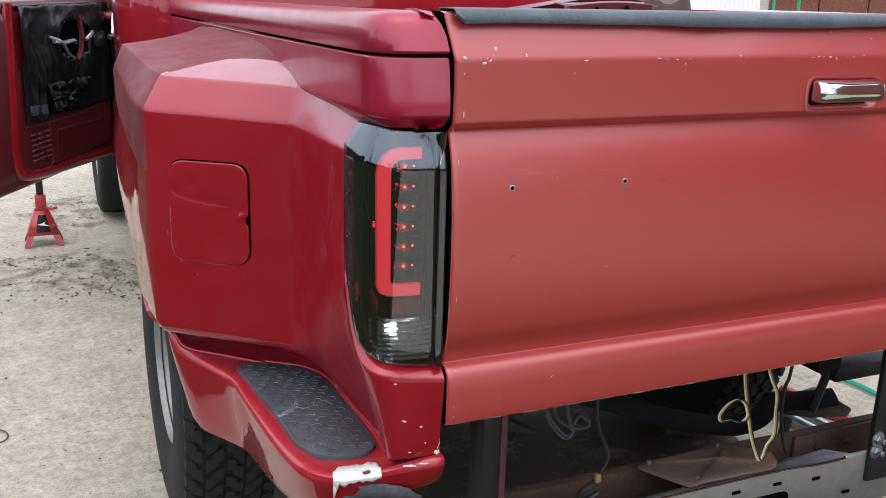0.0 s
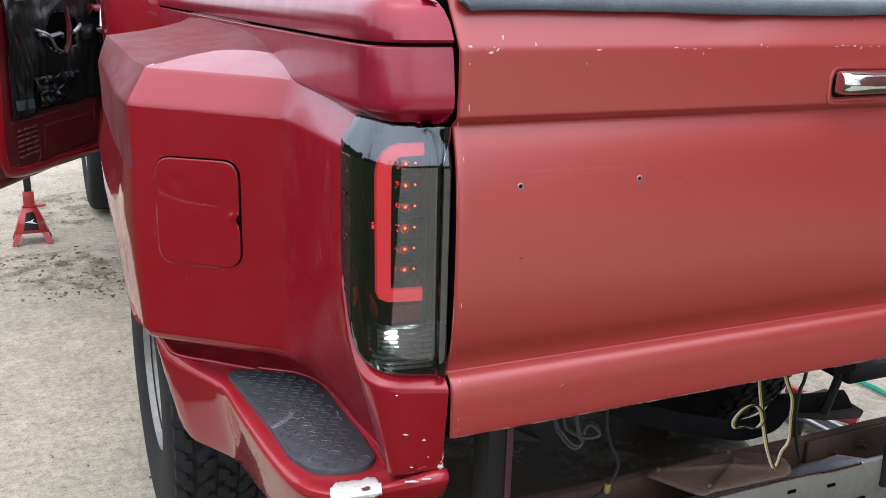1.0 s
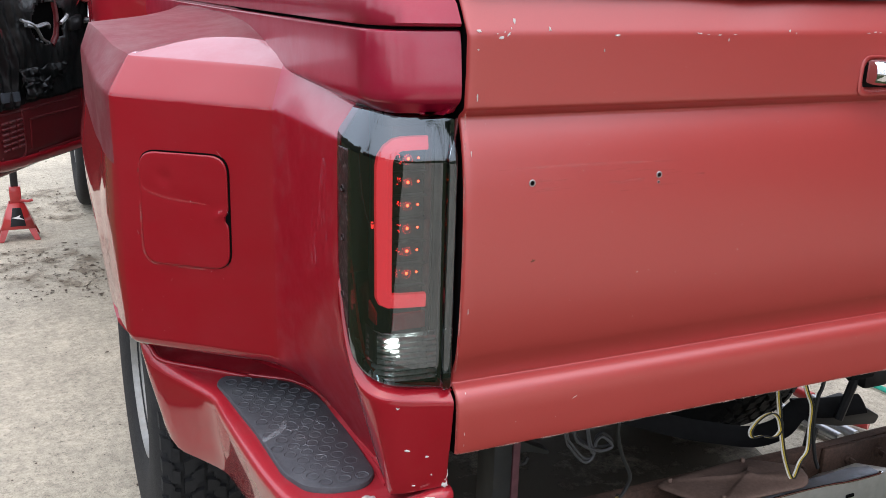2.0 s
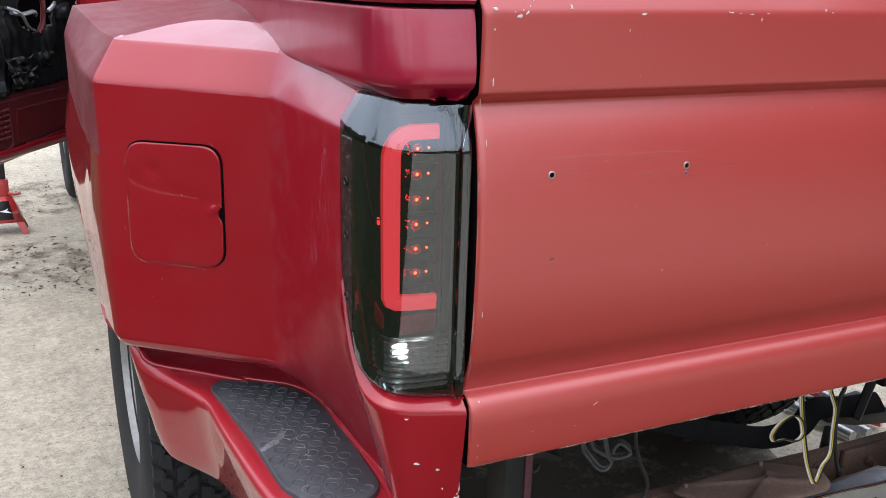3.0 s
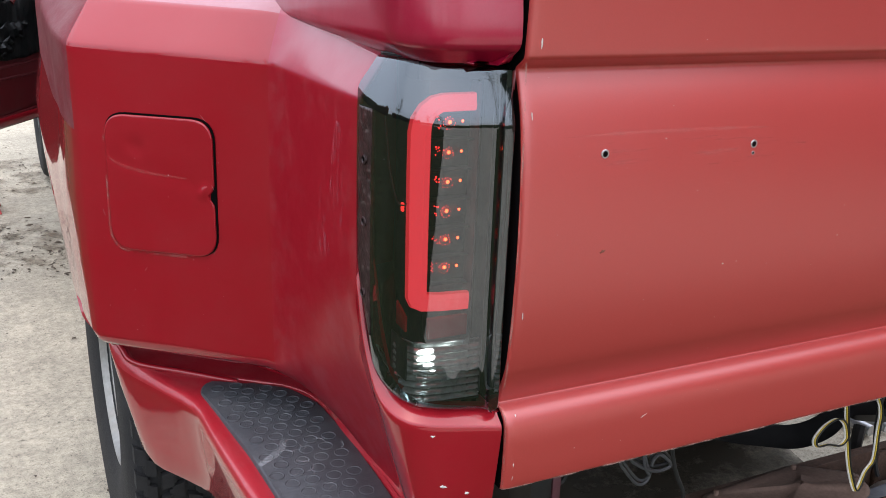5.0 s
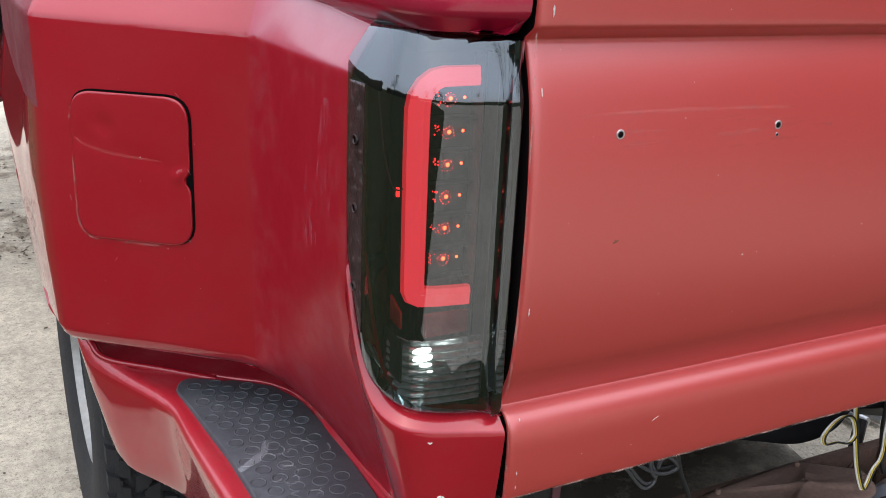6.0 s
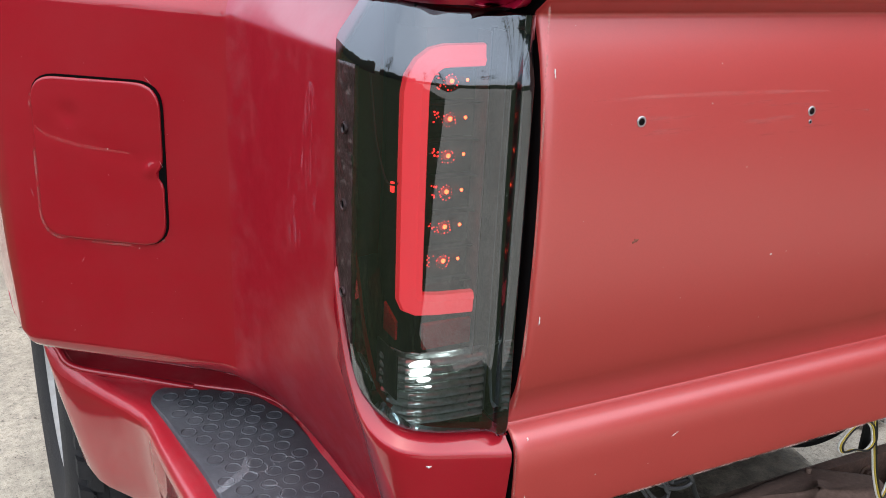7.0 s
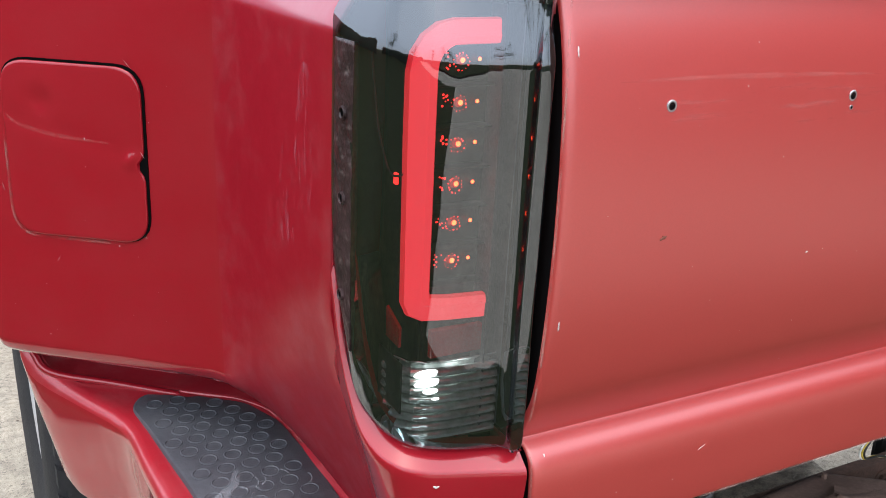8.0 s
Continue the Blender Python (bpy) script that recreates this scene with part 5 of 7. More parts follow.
def light_bar():
    """C-shaped light guide: up the outer side, turning in at the top and foot."""
    mid = [(-0.030, 1.1115), (-0.064, 1.1105), (-0.072, 1.1080), (-0.0795, 1.1020), (-0.0845, 1.0930), (-0.0860, 1.0830), (-0.0860, 1.04), (-0.0855, 0.98), (-0.0850, 0.9240), (-0.0847, 0.9175), (-0.0830, 0.9130), (-0.0785, 0.9105), (-0.060, 0.9100), (-0.0285, 0.9100)]
    w = [0.0086, 0.0088, 0.0095, 0.0100, 0.0105, 0.0108, 0.0108, 0.0106, 0.0104, 0.0108, 0.0108, 0.0100, 0.0096, 0.0096]
    fine = [Vector((*p, 0)) for p in mid]
    rows = []
    for k, q in enumerate(fine):
        t = (fine[min(k + 1, len(fine) - 1)] - fine[max(k - 1, 0)]).normalized()
        nrm = Vector((-t.y, t.x, 0))
        row = []
        for a, d in ((-1.0, 0.016), (-1.0, 0.012), (-0.90, 0.0105), (0.15, 0.0100), (0.35, 0.0090), (0.9, 0.0105), (1.0, 0.012), (1.0, 0.016)):
            p = q + nrm * a * w[k]
            row.append(rear_at(p.x - 0.0042 * min(1.0, max(0.0, (p.x + 0.086) / 0.05)), p.y, d + 0.007 * min(1.0, max(0.0, (-0.030 - p.x) / 0.05)) + 0.20 * max(0.0, -0.07 - p.x)))
        rows.append(row)
    bm = loft(rows)
    n = 8
    for k, f in enumerate(bm.faces):
        f.material_index = 1 if k % (n - 1) in (0, 1, 5, 6) else 0
    bm.verts.ensure_lookup_table()
    bm.faces.new([bm.verts[k] for k in range(n)]).material_index = 1
    bm.faces.new([bm.verts[len(bm.verts) - n + k] for k in range(n)][::-1]).material_index = 1
    return bm


BAR = part("light_bar", light_bar(), GLOW_BAR, LAMP, "lit red C-shaped light bar", angle=30)
BAR.data.materials.append(GLOW_EDGE)

for k in range(6):
    z = 1.089 - 0.0296 * k
    bm = bmesh.new()
    box(bm, (-0.0745, 0.043, z - 0.0172), (-0.028, 0.058, z - 0.0158), 0.0004)
    part("ledge", bm, BLACK, LAMP)
    bm = bmesh.new()
    box(bm, (-0.0745, 0.0535, z - 0.0155), (-0.028, 0.0555, z + 0.0118), 0.001)
    cell = part("diode_cell", bm, BLACK, LAMP, "dark cell with a lit diode" if k == 0 else "")

    def bead(x, zz, r, y=0.050):
        g = bmesh.new()
        bmesh.ops.create_icosphere(g, subdivisions=2, radius=r)
        for v in g.verts:
            v.co = Vector((x + v.co.x, y + v.co.y * 0.6, zz + v.co.z))
        return g
    cup = loft([[Vector((-0.0512 + r * math.cos(a), y, z + r * 0.9 * math.sin(a))) for a in np.linspace(0, 6.2832, 18, endpoint=False)] for r, y in ((0.0044, 0.0526), (0.0041, 0.0522), (0.0025, 0.0530), (0.0006, 0.0533))], close=True)
    part("cup", cup, GLOW_CUP, cell, "glowing red cup round the diode" if k == 0 else "")
    part("diode", bead(-0.0512, z, 0.0019), GLOW_LED, cell, "lit red diode")
    part("glint", bead(-0.0375, z + 0.0005, 0.0014), GLOW_LED, cell)
    halo = bmesh.new()
    rnd = random.Random(k)
    for j in range(13):
        a = 6.283 * j / 13
        join(halo, bead(-0.0512 + rnd.uniform(0.0050, 0.0068) * math.cos(a), z - 0.0012 + rnd.uniform(0.0046, 0.0064) * math.sin(a), rnd.uniform(0.0003, 0.0008), 0.0515))
    for j in range(7):
        join(halo, bead(-0.0625 + rnd.uniform(-.003, .003), z + rnd.uniform(-.006, .006), rnd.uniform(0.0005, 0.0010), 0.0515))
    part("sparkle", halo, GLOW_DOT, cell)

for x, y in ((-0.0262, 0.036), (-0.0125, 0.034)):
    bm = bmesh.new()
    box(bm, (x - 0.0006, y, 0.802), (x + 0.0006, 0.056, 1.128), 0.0002)
    part("inner_wall", bm, TRIM, LAMP, "grey inner wall of the lamp" if x < -0.02 else "")
bm = bmesh.new()
box(bm, (-0.0745, 0.034, 0.871), (-0.0305, 0.040, 0.8935), 0.001)
part("rear_reflector", bm, REFLECT, LAMP, "dark red reflector under the bar")
bm = plate([Vector((0.120, 0.874)), Vector((0.133, 0.881)), Vector((0.133, 0.905)), Vector((0.120, 0.890))], lambda u, v, h: lamp_at(u - 0.010, v, 0.012 - h), 0.003, 0.0005)
part("side_reflector", bm, REFLECT, LAMP, "slanted red side reflector")
bm = bmesh.new()
box(bm, (-0.094, 0.062, 1.000), (-0.0915, 0.066, 1.0085), 0.0005)
part("side_diode", bm, GLOW_DOT, LAMP, "small lit red side diode")


def strip_on_side():
    """The glued, uneven flange along the lamp's outer edge."""
    rows = []
    for f in np.linspace(0, 1, 70):
        row = []
        for u, d in ((0.1490, 0.0000), (0.1500, -0.0040), (0.1545, -0.0046), (0.160, -0.0042), (0.165, -0.0045), (0.171, -0.0044), (0.1765, -0.0040), (0.1782, 0.0020)):
            z = lerp(table(u, [0.137, 0.145, 0.16, 0.178], [0.842, 0.850, 0.886, 0.944]), 1.098, f)
            row.append(lamp_at(u + 0.0010 * noise.noise((z * 90, 0, 0)), z, d + 0.0010 * noise.noise((z * 120, u * 300, 4))))
        rows.append(row)
    return loft(rows)


part("side_flange", strip_on_side(), SEALANT, LAMP, "dirty sealed flange with screws", thick=0.001)
for z in (1.046, 0.982, 0.905):
    place = Matrix.Translation(lamp_at(0.163, z, -0.0046)) @ Matrix.Rotation(radians(-90), 4, "Y")
    g = disc_stack([(0.0052, -0.001), (0.0050, 0.0010), (0.0040, 0.0013), (0.0034, 0.0002), (0.0033, -0.002)], 16, caps=False)
    bmesh.ops.transform(g, matrix=place, verts=g.verts)
    screw = part("screw", g, SEALANT, LAMP, "sunk screw in a dirty ring")
    g = disc_stack([(0.0034, -0.002), (0.0034, 0.0000), (0.0012, 0.0003)], 12)
    bmesh.ops.transform(g, matrix=place, verts=g.verts)
    part("screw_head", g, GAP, screw)

part("inner_wire", tube([(-0.1015, 0.092, 1.090), (-0.1015, 0.086, 1.068), (-0.1005, 0.080, 1.040), (-0.099, 0.070, 1.018), (-0.098, 0.062, 1.009), (-0.097, 0.050, 1.010), (-0.0955, 0.044, 1.014)], 0.0008, 6, 6), TRIM, LAMP, "thin pale wire inside the lamp")
# reversing lamp: ribbed clear bar with a lit bulb behind
for k in range(8):
    z = 0.8545 - 0.0078 * k
    rows = []
    for a in np.linspace(-1.57, 1.57, 6):
        rows.append([lamp_at(u, z + 0.0037 * math.sin(a), 0.016 - 0.004 * math.cos(a)) for u in np.linspace(0.014, 0.130 - 0.006 * max(0, k - 3), 22)])
    part("rib", loft(rows), CLEAR, LAMP, "clear ribbed reversing lens" if k == 0 else "", thick=0.0012)
bm = loft([[lamp_at(u, z, d) for u in np.linspace(0.010, 0.120, 20)] for z, d in ((0.799, 0.018), (0.803, 0.024), (0.83, 0.030), (0.856, 0.026), (0.862, 0.018))])
part("reflector_bowl", bm, material("silver_reflector", (0.70, 0.74, 0.74), 0.35, 0.7, grain=0.2, grain_scale=80), LAMP, "dull silver reversing reflector", thick=0.001)
# the bulb's light on the ribs, laid out as six glowing patches
for x, z, w, h in ((-0.0735, 0.8555, 0.022, 0.0066), (-0.0720, 0.8475, 0.024, 0.0072), (-0.0690, 0.8400, 0.014, 0.0042), (-0.0650, 0.8330, 0.007, 0.0020), (-0.040, 0.8550, 0.012, 0.0018), (-0.045, 0.8470, 0.016, 0.0014)):
    g = bmesh.new()
    bmesh.ops.create_icosphere(g, subdivisions=2, radius=0.5)
    for v in g.verts:
        v.co = Vector((x + v.co.x * w, 0.0405 + v.co.y * 0.006 + 0.25 * max(0, -0.075 - x), z + v.co.z * h))
    part("bulb_glow", g, GLOW_WHITE, LAMP, "glowing patch painting the reversing bulb's light behind the ribs")

# added plate, keeps the bulb's stray glint off the lens's left side
bm = bmesh.new()
box(bm, (-0.0955, 0.040, 0.826), (-0.0940, 0.080, 0.868), 0.0004)
part("glint_blocker", bm, BLACK, LAMP, "added black plate that blocks the bulb's glint in the lens")

# black fills that paint the shade in the seams beside and above the lamp
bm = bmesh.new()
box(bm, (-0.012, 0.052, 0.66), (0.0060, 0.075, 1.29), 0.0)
part("gap_fill", bm, GAP, truck, "black fill for the shaded gap between lamp and tailgate")
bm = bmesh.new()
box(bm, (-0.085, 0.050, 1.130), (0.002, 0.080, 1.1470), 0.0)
part("seam_fill", bm, GAP, truck, "black fill for the shaded seam above the lamp")
# black band painting the shade in the seam under the rail cap
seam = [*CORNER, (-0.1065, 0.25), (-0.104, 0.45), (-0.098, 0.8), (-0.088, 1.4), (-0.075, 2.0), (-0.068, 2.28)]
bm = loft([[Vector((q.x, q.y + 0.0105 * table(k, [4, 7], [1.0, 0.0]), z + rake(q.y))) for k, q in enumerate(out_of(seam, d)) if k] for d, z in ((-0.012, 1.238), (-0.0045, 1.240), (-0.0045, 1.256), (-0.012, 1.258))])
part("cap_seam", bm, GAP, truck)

# bare filler where the step's rear edge has broken
def filler_patch(x0, x1, seed):
    """Bare white filler where the paint has flaked off the step's rear rim: over the top, round the edge, torn below."""
    rows = []
    n = 40
    for k in range(n + 1):
        x = lerp(x0, x1, k / n)
        o = Vector((x, table(x, [-0.183, -0.148, -0.100, -0.050], [0.070, 0.042, 0.026, 0.010]), table(x, [-0.183, -0.148, -0.100, -0.050], [0.611, 0.613, 0.620, 0.630])))
        end = min(1.0, 6 * min(k, n - k) / n + 0.35)
        back = (0.037 + 0.006 * noise.noise((k * 0.15, 1, seed)) + 0.002 * noise.noise((k * 0.8, 2, seed))) * end
        down = 0.008 + 0.005 * noise.noise((k * 0.17, 3, seed)) + 0.0022 * noise.noise((k * 0.9, 4, seed))
        down += 0.030 * max(0.0, 1 - k / 5)
        rough_ = [0.0005 * noise.noise((k * 0.9, j * 1.7, seed)) for j in range(7)]
        rows.append([o + Vector((0.3 * back, back, 0.0020)), o + Vector((0.2 * back, back * 0.6, 0.0030 + rough_[0])), o + Vector((0.004, 0.013, 0.0056 + rough_[1])), o + Vector((0.001, 0.004, 0.0044 + rough_[2])), o + Vector((0, -0.0022, -0.001 + rough_[3])), o + Vector((0, -0.0018 + rough_[4], -down * 0.6)), o + Vector((0, -0.0006, -down))])
    return loft(rows)


FILLER = part("broken_edge", filler_patch(-0.160, -0.092, 3), FILL_WHITE, STEP_OB, "white bare filler on the step's rear rim", thick=0.0006)
part("rust_spot", plate(chip(-0.112, 0.0, 0.020, 0.011, 12), lambda u, v, h: Vector((u, 0.036 + v - 0.3 * (u + 0.112), 0.6243 + h + 0.1 * (u + 0.112))), 0.002, 0.0003), BRICK, FILLER, "brown rust showing through the filler")
for k, (cx, cz, w, h) in enumerate(((-0.004, 0.664, 0.012, 0.022), (-0.004, 0.648, 0.014, 0.012), (-0.0075, 0.6955, 0.013, 0.005), (0.000, 0.640, 0.008, 0.014), (-0.004, 0.690, 0.005, 0.008), (-0.052, 0.6335, 0.026, 0.004), (-0.030, 0.637, 0.016, 0.003))):
    part("paint_chip", plate(chip(cx, cz, w, h, 90 + k), lambda u, v, hh: Vector((u, 0.0150 + table(v, [0.63, 0.70], [0.0, -0.006]) - 0.013 * (0 if cx > -0.02 else 1) - 0.3 * min(0.0, u + 0.02) - hh, v)), 0.003, 0.0003), FILL_WHITE, STEP_OB, "torn white filler by the seam" if k == 0 else "")


def liner():
    rows = []
    for s in np.linspace(0, 1, 16):
        x = lerp(-0.148, -0.022, s)
        top = table(x, [-0.148, -0.135, -0.09, -0.05, -0.022], [0.560, 0.596, 0.604, 0.592, 0.566]) + 0.003 * noise.noise((x * 120, 0, 4))
        rows.append([Vector((x, 0.0065 + 0.32 * max(0.0, -0.05 - x) + 0.42 * max(0.0, 0.622 - z), z)) for z in (top, lerp(top, 0.556, 0.5), 0.556)])
    return loft(rows)


part("bare_liner", liner(), material("grey_primer", (0.075, 0.075, 0.085), 0.7, grain=0.4, grain_scale=90, stain=0.5, stain_color=(0.2, 0.19, 0.19), stain_scale=40), STEP_OB, "grey bare material where paint broke off", thick=0.001)


for k, (x, z, w, h) in enumerate(((-0.0745, 0.7715, 0.006, 0.003), (-0.060, 0.709, 0.010, 0.004), (-0.033, 0.697, 0.006, 0.005), (-0.012, 0.700, 0.016, 0.003), (-0.026, 0.668, 0.004, 0.003), (-0.050, 0.655, 0.008, 0.002))):
    part("paint_chip", plate(chip(x, z, w, h, 40 + k), lambda u, v, hh: Vector((u, 0.0050 + 0.30 * max(0.0, -0.045 - u) + 0.072 * max(0.0, 0.766 - v) - hh, v)), 0.002, 0.0003), CHIP, STEP_OB)


# scuffed inner rim of the step beside the pad
part("worn_edge", tube([(-0.066, 0.40, 0.624), (-0.0575, 0.31, 0.624), (-0.0505, 0.20, 0.624), (-0.0495, 0.125, 0.625), (-0.050, 0.088, 0.6265), (-0.044, 0.062, 0.631), (-0.030, 0.047, 0.641)], 0.0035, 8, 8), EDGE_WEAR_LIT, STEP_OB, "scuffed inner rim of the step")


# ---- wheels ----
def tyre_mesh(c, r, width, lugs=True, n=96):
    """A radial tyre round the x axis: c is its centre, outer the sign of its outer side."""
    h = width / 2
    prof = [(r * 0.445, -h * 0.70), (r * 0.49, -h * 0.84), (r * 0.58, -h * 0.95), (r * 0.74, -h * 1.0), (r * 0.86, -h * 0.97), (r * 0.93, -h * 0.88), (r * 0.962, -h * 0.74), (r * 0.972, -h * 0.3), (r * 0.974, 0),
            (r * 0.972, h * 0.3), (r * 0.962, h * 0.74), (r * 0.93, h * 0.88), (r * 0.86, h * 0.97), (r * 0.74, h * 1.0), (r * 0.58, h * 0.95), (r * 0.49, h * 0.84), (r * 0.445, h * 0.70)]
    rows = [[Vector((c[0] + x, c[1] + rr * math.cos(6.28318 * k / n), c[2] + rr * math.sin(6.28318 * k / n))) for k in range(n)] for rr, x in prof]
    bm = loft(rows, close=True)
    if lugs:
        rnd = random.Random(7)
        m_ = 46
        # hooked blocks in five lanes, each of two offset halves, with narrow zigzag grooves between
        lanes = [(-0.75, 0.30, 1), (-0.38, 0.34, -1), (0.0, 0.34, 1), (0.38, 0.34, -1), (0.75, 0.30, 1)]
        for j, (lane, wid, way_) in enumerate(lanes):
            for k in range(m_):
                a0 = 6.28318 * (k + 0.5 * (j % 2) + rnd.uniform(-.05, .05)) / m_
                step_ = 6.28318 / m_
                for half, (f0, f1, shift, len_) in enumerate(((-0.5, 0.06, -0.16, 0.33), (-0.06, 0.5, 0.16, 0.33), (-0.16, 0.16, 0.0, 0.42))):
                    lo, hi = (lane + f0 * wid) * h, (lane + f1 * wid) * h
                    vs = []
                    for rr, sh in ((0.955, 1.0), (1.0 - 0.0015 * half, 0.90)):
                        for xx, aa in ((lo, -1), (hi, -1), (hi, 1), (lo, 1)):
                            x = (lo + hi) / 2 + (xx - (lo + hi) / 2) * sh
                            ang = a0 + way_ * shift * step_ + aa * len_ * step_ * sh + 0.35 * way_ * (x - lane * h) / r
                            ro = r * rr - (abs(x) / h) ** 4 * r * 0.055
                            vs.append(bm.verts.new((c[0] + x, c[1] + ro * math.cos(ang), c[2] + ro * math.sin(ang))))
                    for q in ((4, 5, 6, 7), (0, 1, 5, 4), (1, 2, 6, 5), (2, 3, 7, 6), (3, 0, 4, 7)):
                        bm.faces.new([vs[i] for i in q])
    return bm


def wheel(c, r, width, out, dish, label, lugs=True):
    """tyre and dished steel rim; out is +1 or -1 along x."""
    w = thing("wheel", c, label, "")
    w.parent = truck
    w.matrix_parent_inverse = Matrix.Translation(-truck.matrix_basis.translation)
    del w["label"]
    part("tyre", tyre_mesh(c, r, width, lugs), TYRE, w, label)
    n = 48
    h = width / 2
    prof = [(0.487, 0.80), (0.482, 0.85), (0.470, 0.85), (0.459, 0.77), (0.442, 0.62), (0.430, 0.20), (0.40, 0.30 - dish * 0.5), (0.33, 0.30 - dish), (0.20, 0.30 - dish), (0.18, 0.40 - dish), (0.0, 0.40 - dish)]
    rows = [[Vector((c[0] + out * h * x, c[1] + r * rr * math.cos(6.28318 * k / n), c[2] + r * rr * math.sin(6.28318 * k / n))) for k in range(n)] for rr, x in prof]
    part("rim", loft(rows, close=True), RIM, w, "dull painted steel rim", thick=0.004)


wheel((-0.1830, 1.10, 0.388), 0.388, 0.235, -1, 1.0, "black all-terrain tyre with chunky worn tread")
wheel((0.110, 1.10, 0.388), 0.388, 0.235, -1, 1.0, "black inner dual tyre", lugs=False)
wheel((-0.125, 4.42, 0.388), 0.388, 0.225, -1, -0.2, "black front tyre on a pale steel rim", lugs=False)
wheel((1.5, 4.42, 0.388), 0.388, 0.225, 1, -0.2, "black front tyre on the far side", lugs=False)
wheel((1.312, 1.10, 0.388), 0.388, 0.235, 1, 1.0, "black inner dual tyre on the far side")


# ---- bed, far side, cab ----
bm = bmesh.new()
box(bm, (0.005, 0.075, 0.735), (1.408, 2.30, 0.765), 0.003)
part("bed_floor", bm, PAINT, truck, "red bed floor")
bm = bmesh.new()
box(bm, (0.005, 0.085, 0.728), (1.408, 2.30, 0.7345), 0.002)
part("bed_underside", bm, UNDER, truck, "near-black underside of the bed")
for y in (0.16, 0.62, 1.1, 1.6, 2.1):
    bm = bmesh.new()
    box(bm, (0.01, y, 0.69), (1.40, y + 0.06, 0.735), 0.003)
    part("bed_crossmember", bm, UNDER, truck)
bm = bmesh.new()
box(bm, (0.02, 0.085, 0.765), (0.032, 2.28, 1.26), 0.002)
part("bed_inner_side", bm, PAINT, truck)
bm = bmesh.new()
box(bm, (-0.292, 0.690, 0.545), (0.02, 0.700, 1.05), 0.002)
part("wheelhouse_panel", bm, UNDER, truck, "near-black panel behind the step")
bm = bmesh.new()
box(bm, (0.02, 2.29, 0.765), (1.40, 2.315, 1.205), 0.004)
part("bed_front_wall", bm, PAINT, truck, "red bed front wall")


def far_side():
    rows = []
    for z, x in ((0.60, 1.47), (0.68, 1.51), (0.9, 1.525), (1.1, 1.52), (1.24, 1.513), (1.246, 1.511), (1.252, 1.515), (1.285, 1.513), (1.300, 1.503), (1.305, 1.49), (1.305, 1.44), (1.300, 1.425), (1.26, 1.422), (0.76, 1.422)):
        rows.append([Vector((x - (0.02 if y < 0.03 else 0), y, z + rake(y) * (1 if z > 1 else 0.3))) for y in (0.02, 0.04, 0.1, 0.4, 0.8, 1.2, 1.6, 2.0, 2.3)])
    return loft(rows)


part("far_bed_side", far_side(), PAINT, truck, "far bed side with its rail cap", thick=0.003)


def cab():
    """Rear wall and side of the cab, rounded at the corner, with the open door's aperture edge."""
    plan = [(1.66, 3.0), (1.66, 2.62), (1.645, 2.50), (1.60, 2.42), (1.50, 2.385), (0.7, 2.38), (0.02, 2.385), (-0.06, 2.40), (-0.125, 2.435), (-0.175, 2.49), (-0.203, 2.56), (-0.214, 2.66), (-0.216, 2.76), (-0.205, 2.77), (-0.17, 2.77)]
    zs = [0.42, 0.46, 0.6, 0.8, 0.98, 1.02, 1.06, 1.2, 1.34, 1.36, 1.40, 1.85, 1.92]
    rows = []
    for z in zs:
        d = {0.98: 0.0, 1.02: -0.008, 1.06: 0.0, 1.36: -0.01, 1.40: -0.02, 1.85: -0.09, 1.92: -0.16}.get(z, 0.0)
        c = Vector((0.72, 3.2))
        rows.append([Vector((*(Vector(p) + (c - Vector(p)).normalized() * -d * 1.0 if d > 0 else Vector(p) + (c - Vector(p)).normalized() * -d), z)) for p in plan])
    return loft(rows)


part("cab", cab(), PAINT, truck, "red cab rear wall and corner", thick=0.004)
bm = bmesh.new()
box(bm, (-0.15, 2.45, 0.44), (1.60, 3.75, 0.50), 0.01)
part("cab_floor", bm, BLACK, truck)
bm = bmesh.new()
box(bm, (-0.02, 2.42, 1.90), (1.46, 3.7, 1.96), 0.03)
part("roof", bm, PAINT, truck)
bm = bmesh.new()
box(bm, (-0.15, 3.68, 0.44), (1.60, 3.74, 1.20), 0.01)
part("firewall", bm, BLACK, truck)
bm = bmesh.new()
box(bm, (0.05, 2.9, 0.50), (1.45, 3.35, 0.78), 0.05)
part("bench_seat", bm, material("grey_cloth", (0.10, 0.09, 0.09), 0.9, grain=0.3, grain_scale=200), truck)


def front_fender():
    plan = [(-0.215, 3.62), (-0.235, 3.8), (-0.245, 4.2), (-0.245, 4.6), (-0.235, 5.0), (-0.18, 5.15), (0.2, 5.2), (1.2, 5.2), (1.60, 5.15), (1.67, 5.0), (1.68, 4.4), (1.66, 3.62)]
    rows = []
    for z in (0.62, 0.66, 0.8, 1.0, 1.1, 1.14, 1.16):
        row = []
        for x, y in plan:
            zz = max(z, 0.40 + math.sqrt(max(0, 0.46 ** 2 - (y - 4.42) ** 2))) if z < 0.8 else max(z, 0.87) if abs(y - 4.42) < 0.3 else z
            row.append(Vector((x + (0.03 if z > 1.13 and x < 0 else 0), y, zz)))
        rows.append(row)
    bm = loft(rows)
    return bm


part("front_fender", front_fender(), PAINT, truck, thick=0.003)
bm = bmesh.new()
box(bm, (-0.19, 3.65, 1.12), (1.63, 5.15, 1.16), 0.02)
part("hood", bm, PAINT, truck)
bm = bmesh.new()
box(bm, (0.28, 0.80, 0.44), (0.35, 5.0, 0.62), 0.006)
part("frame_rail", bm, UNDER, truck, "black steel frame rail")
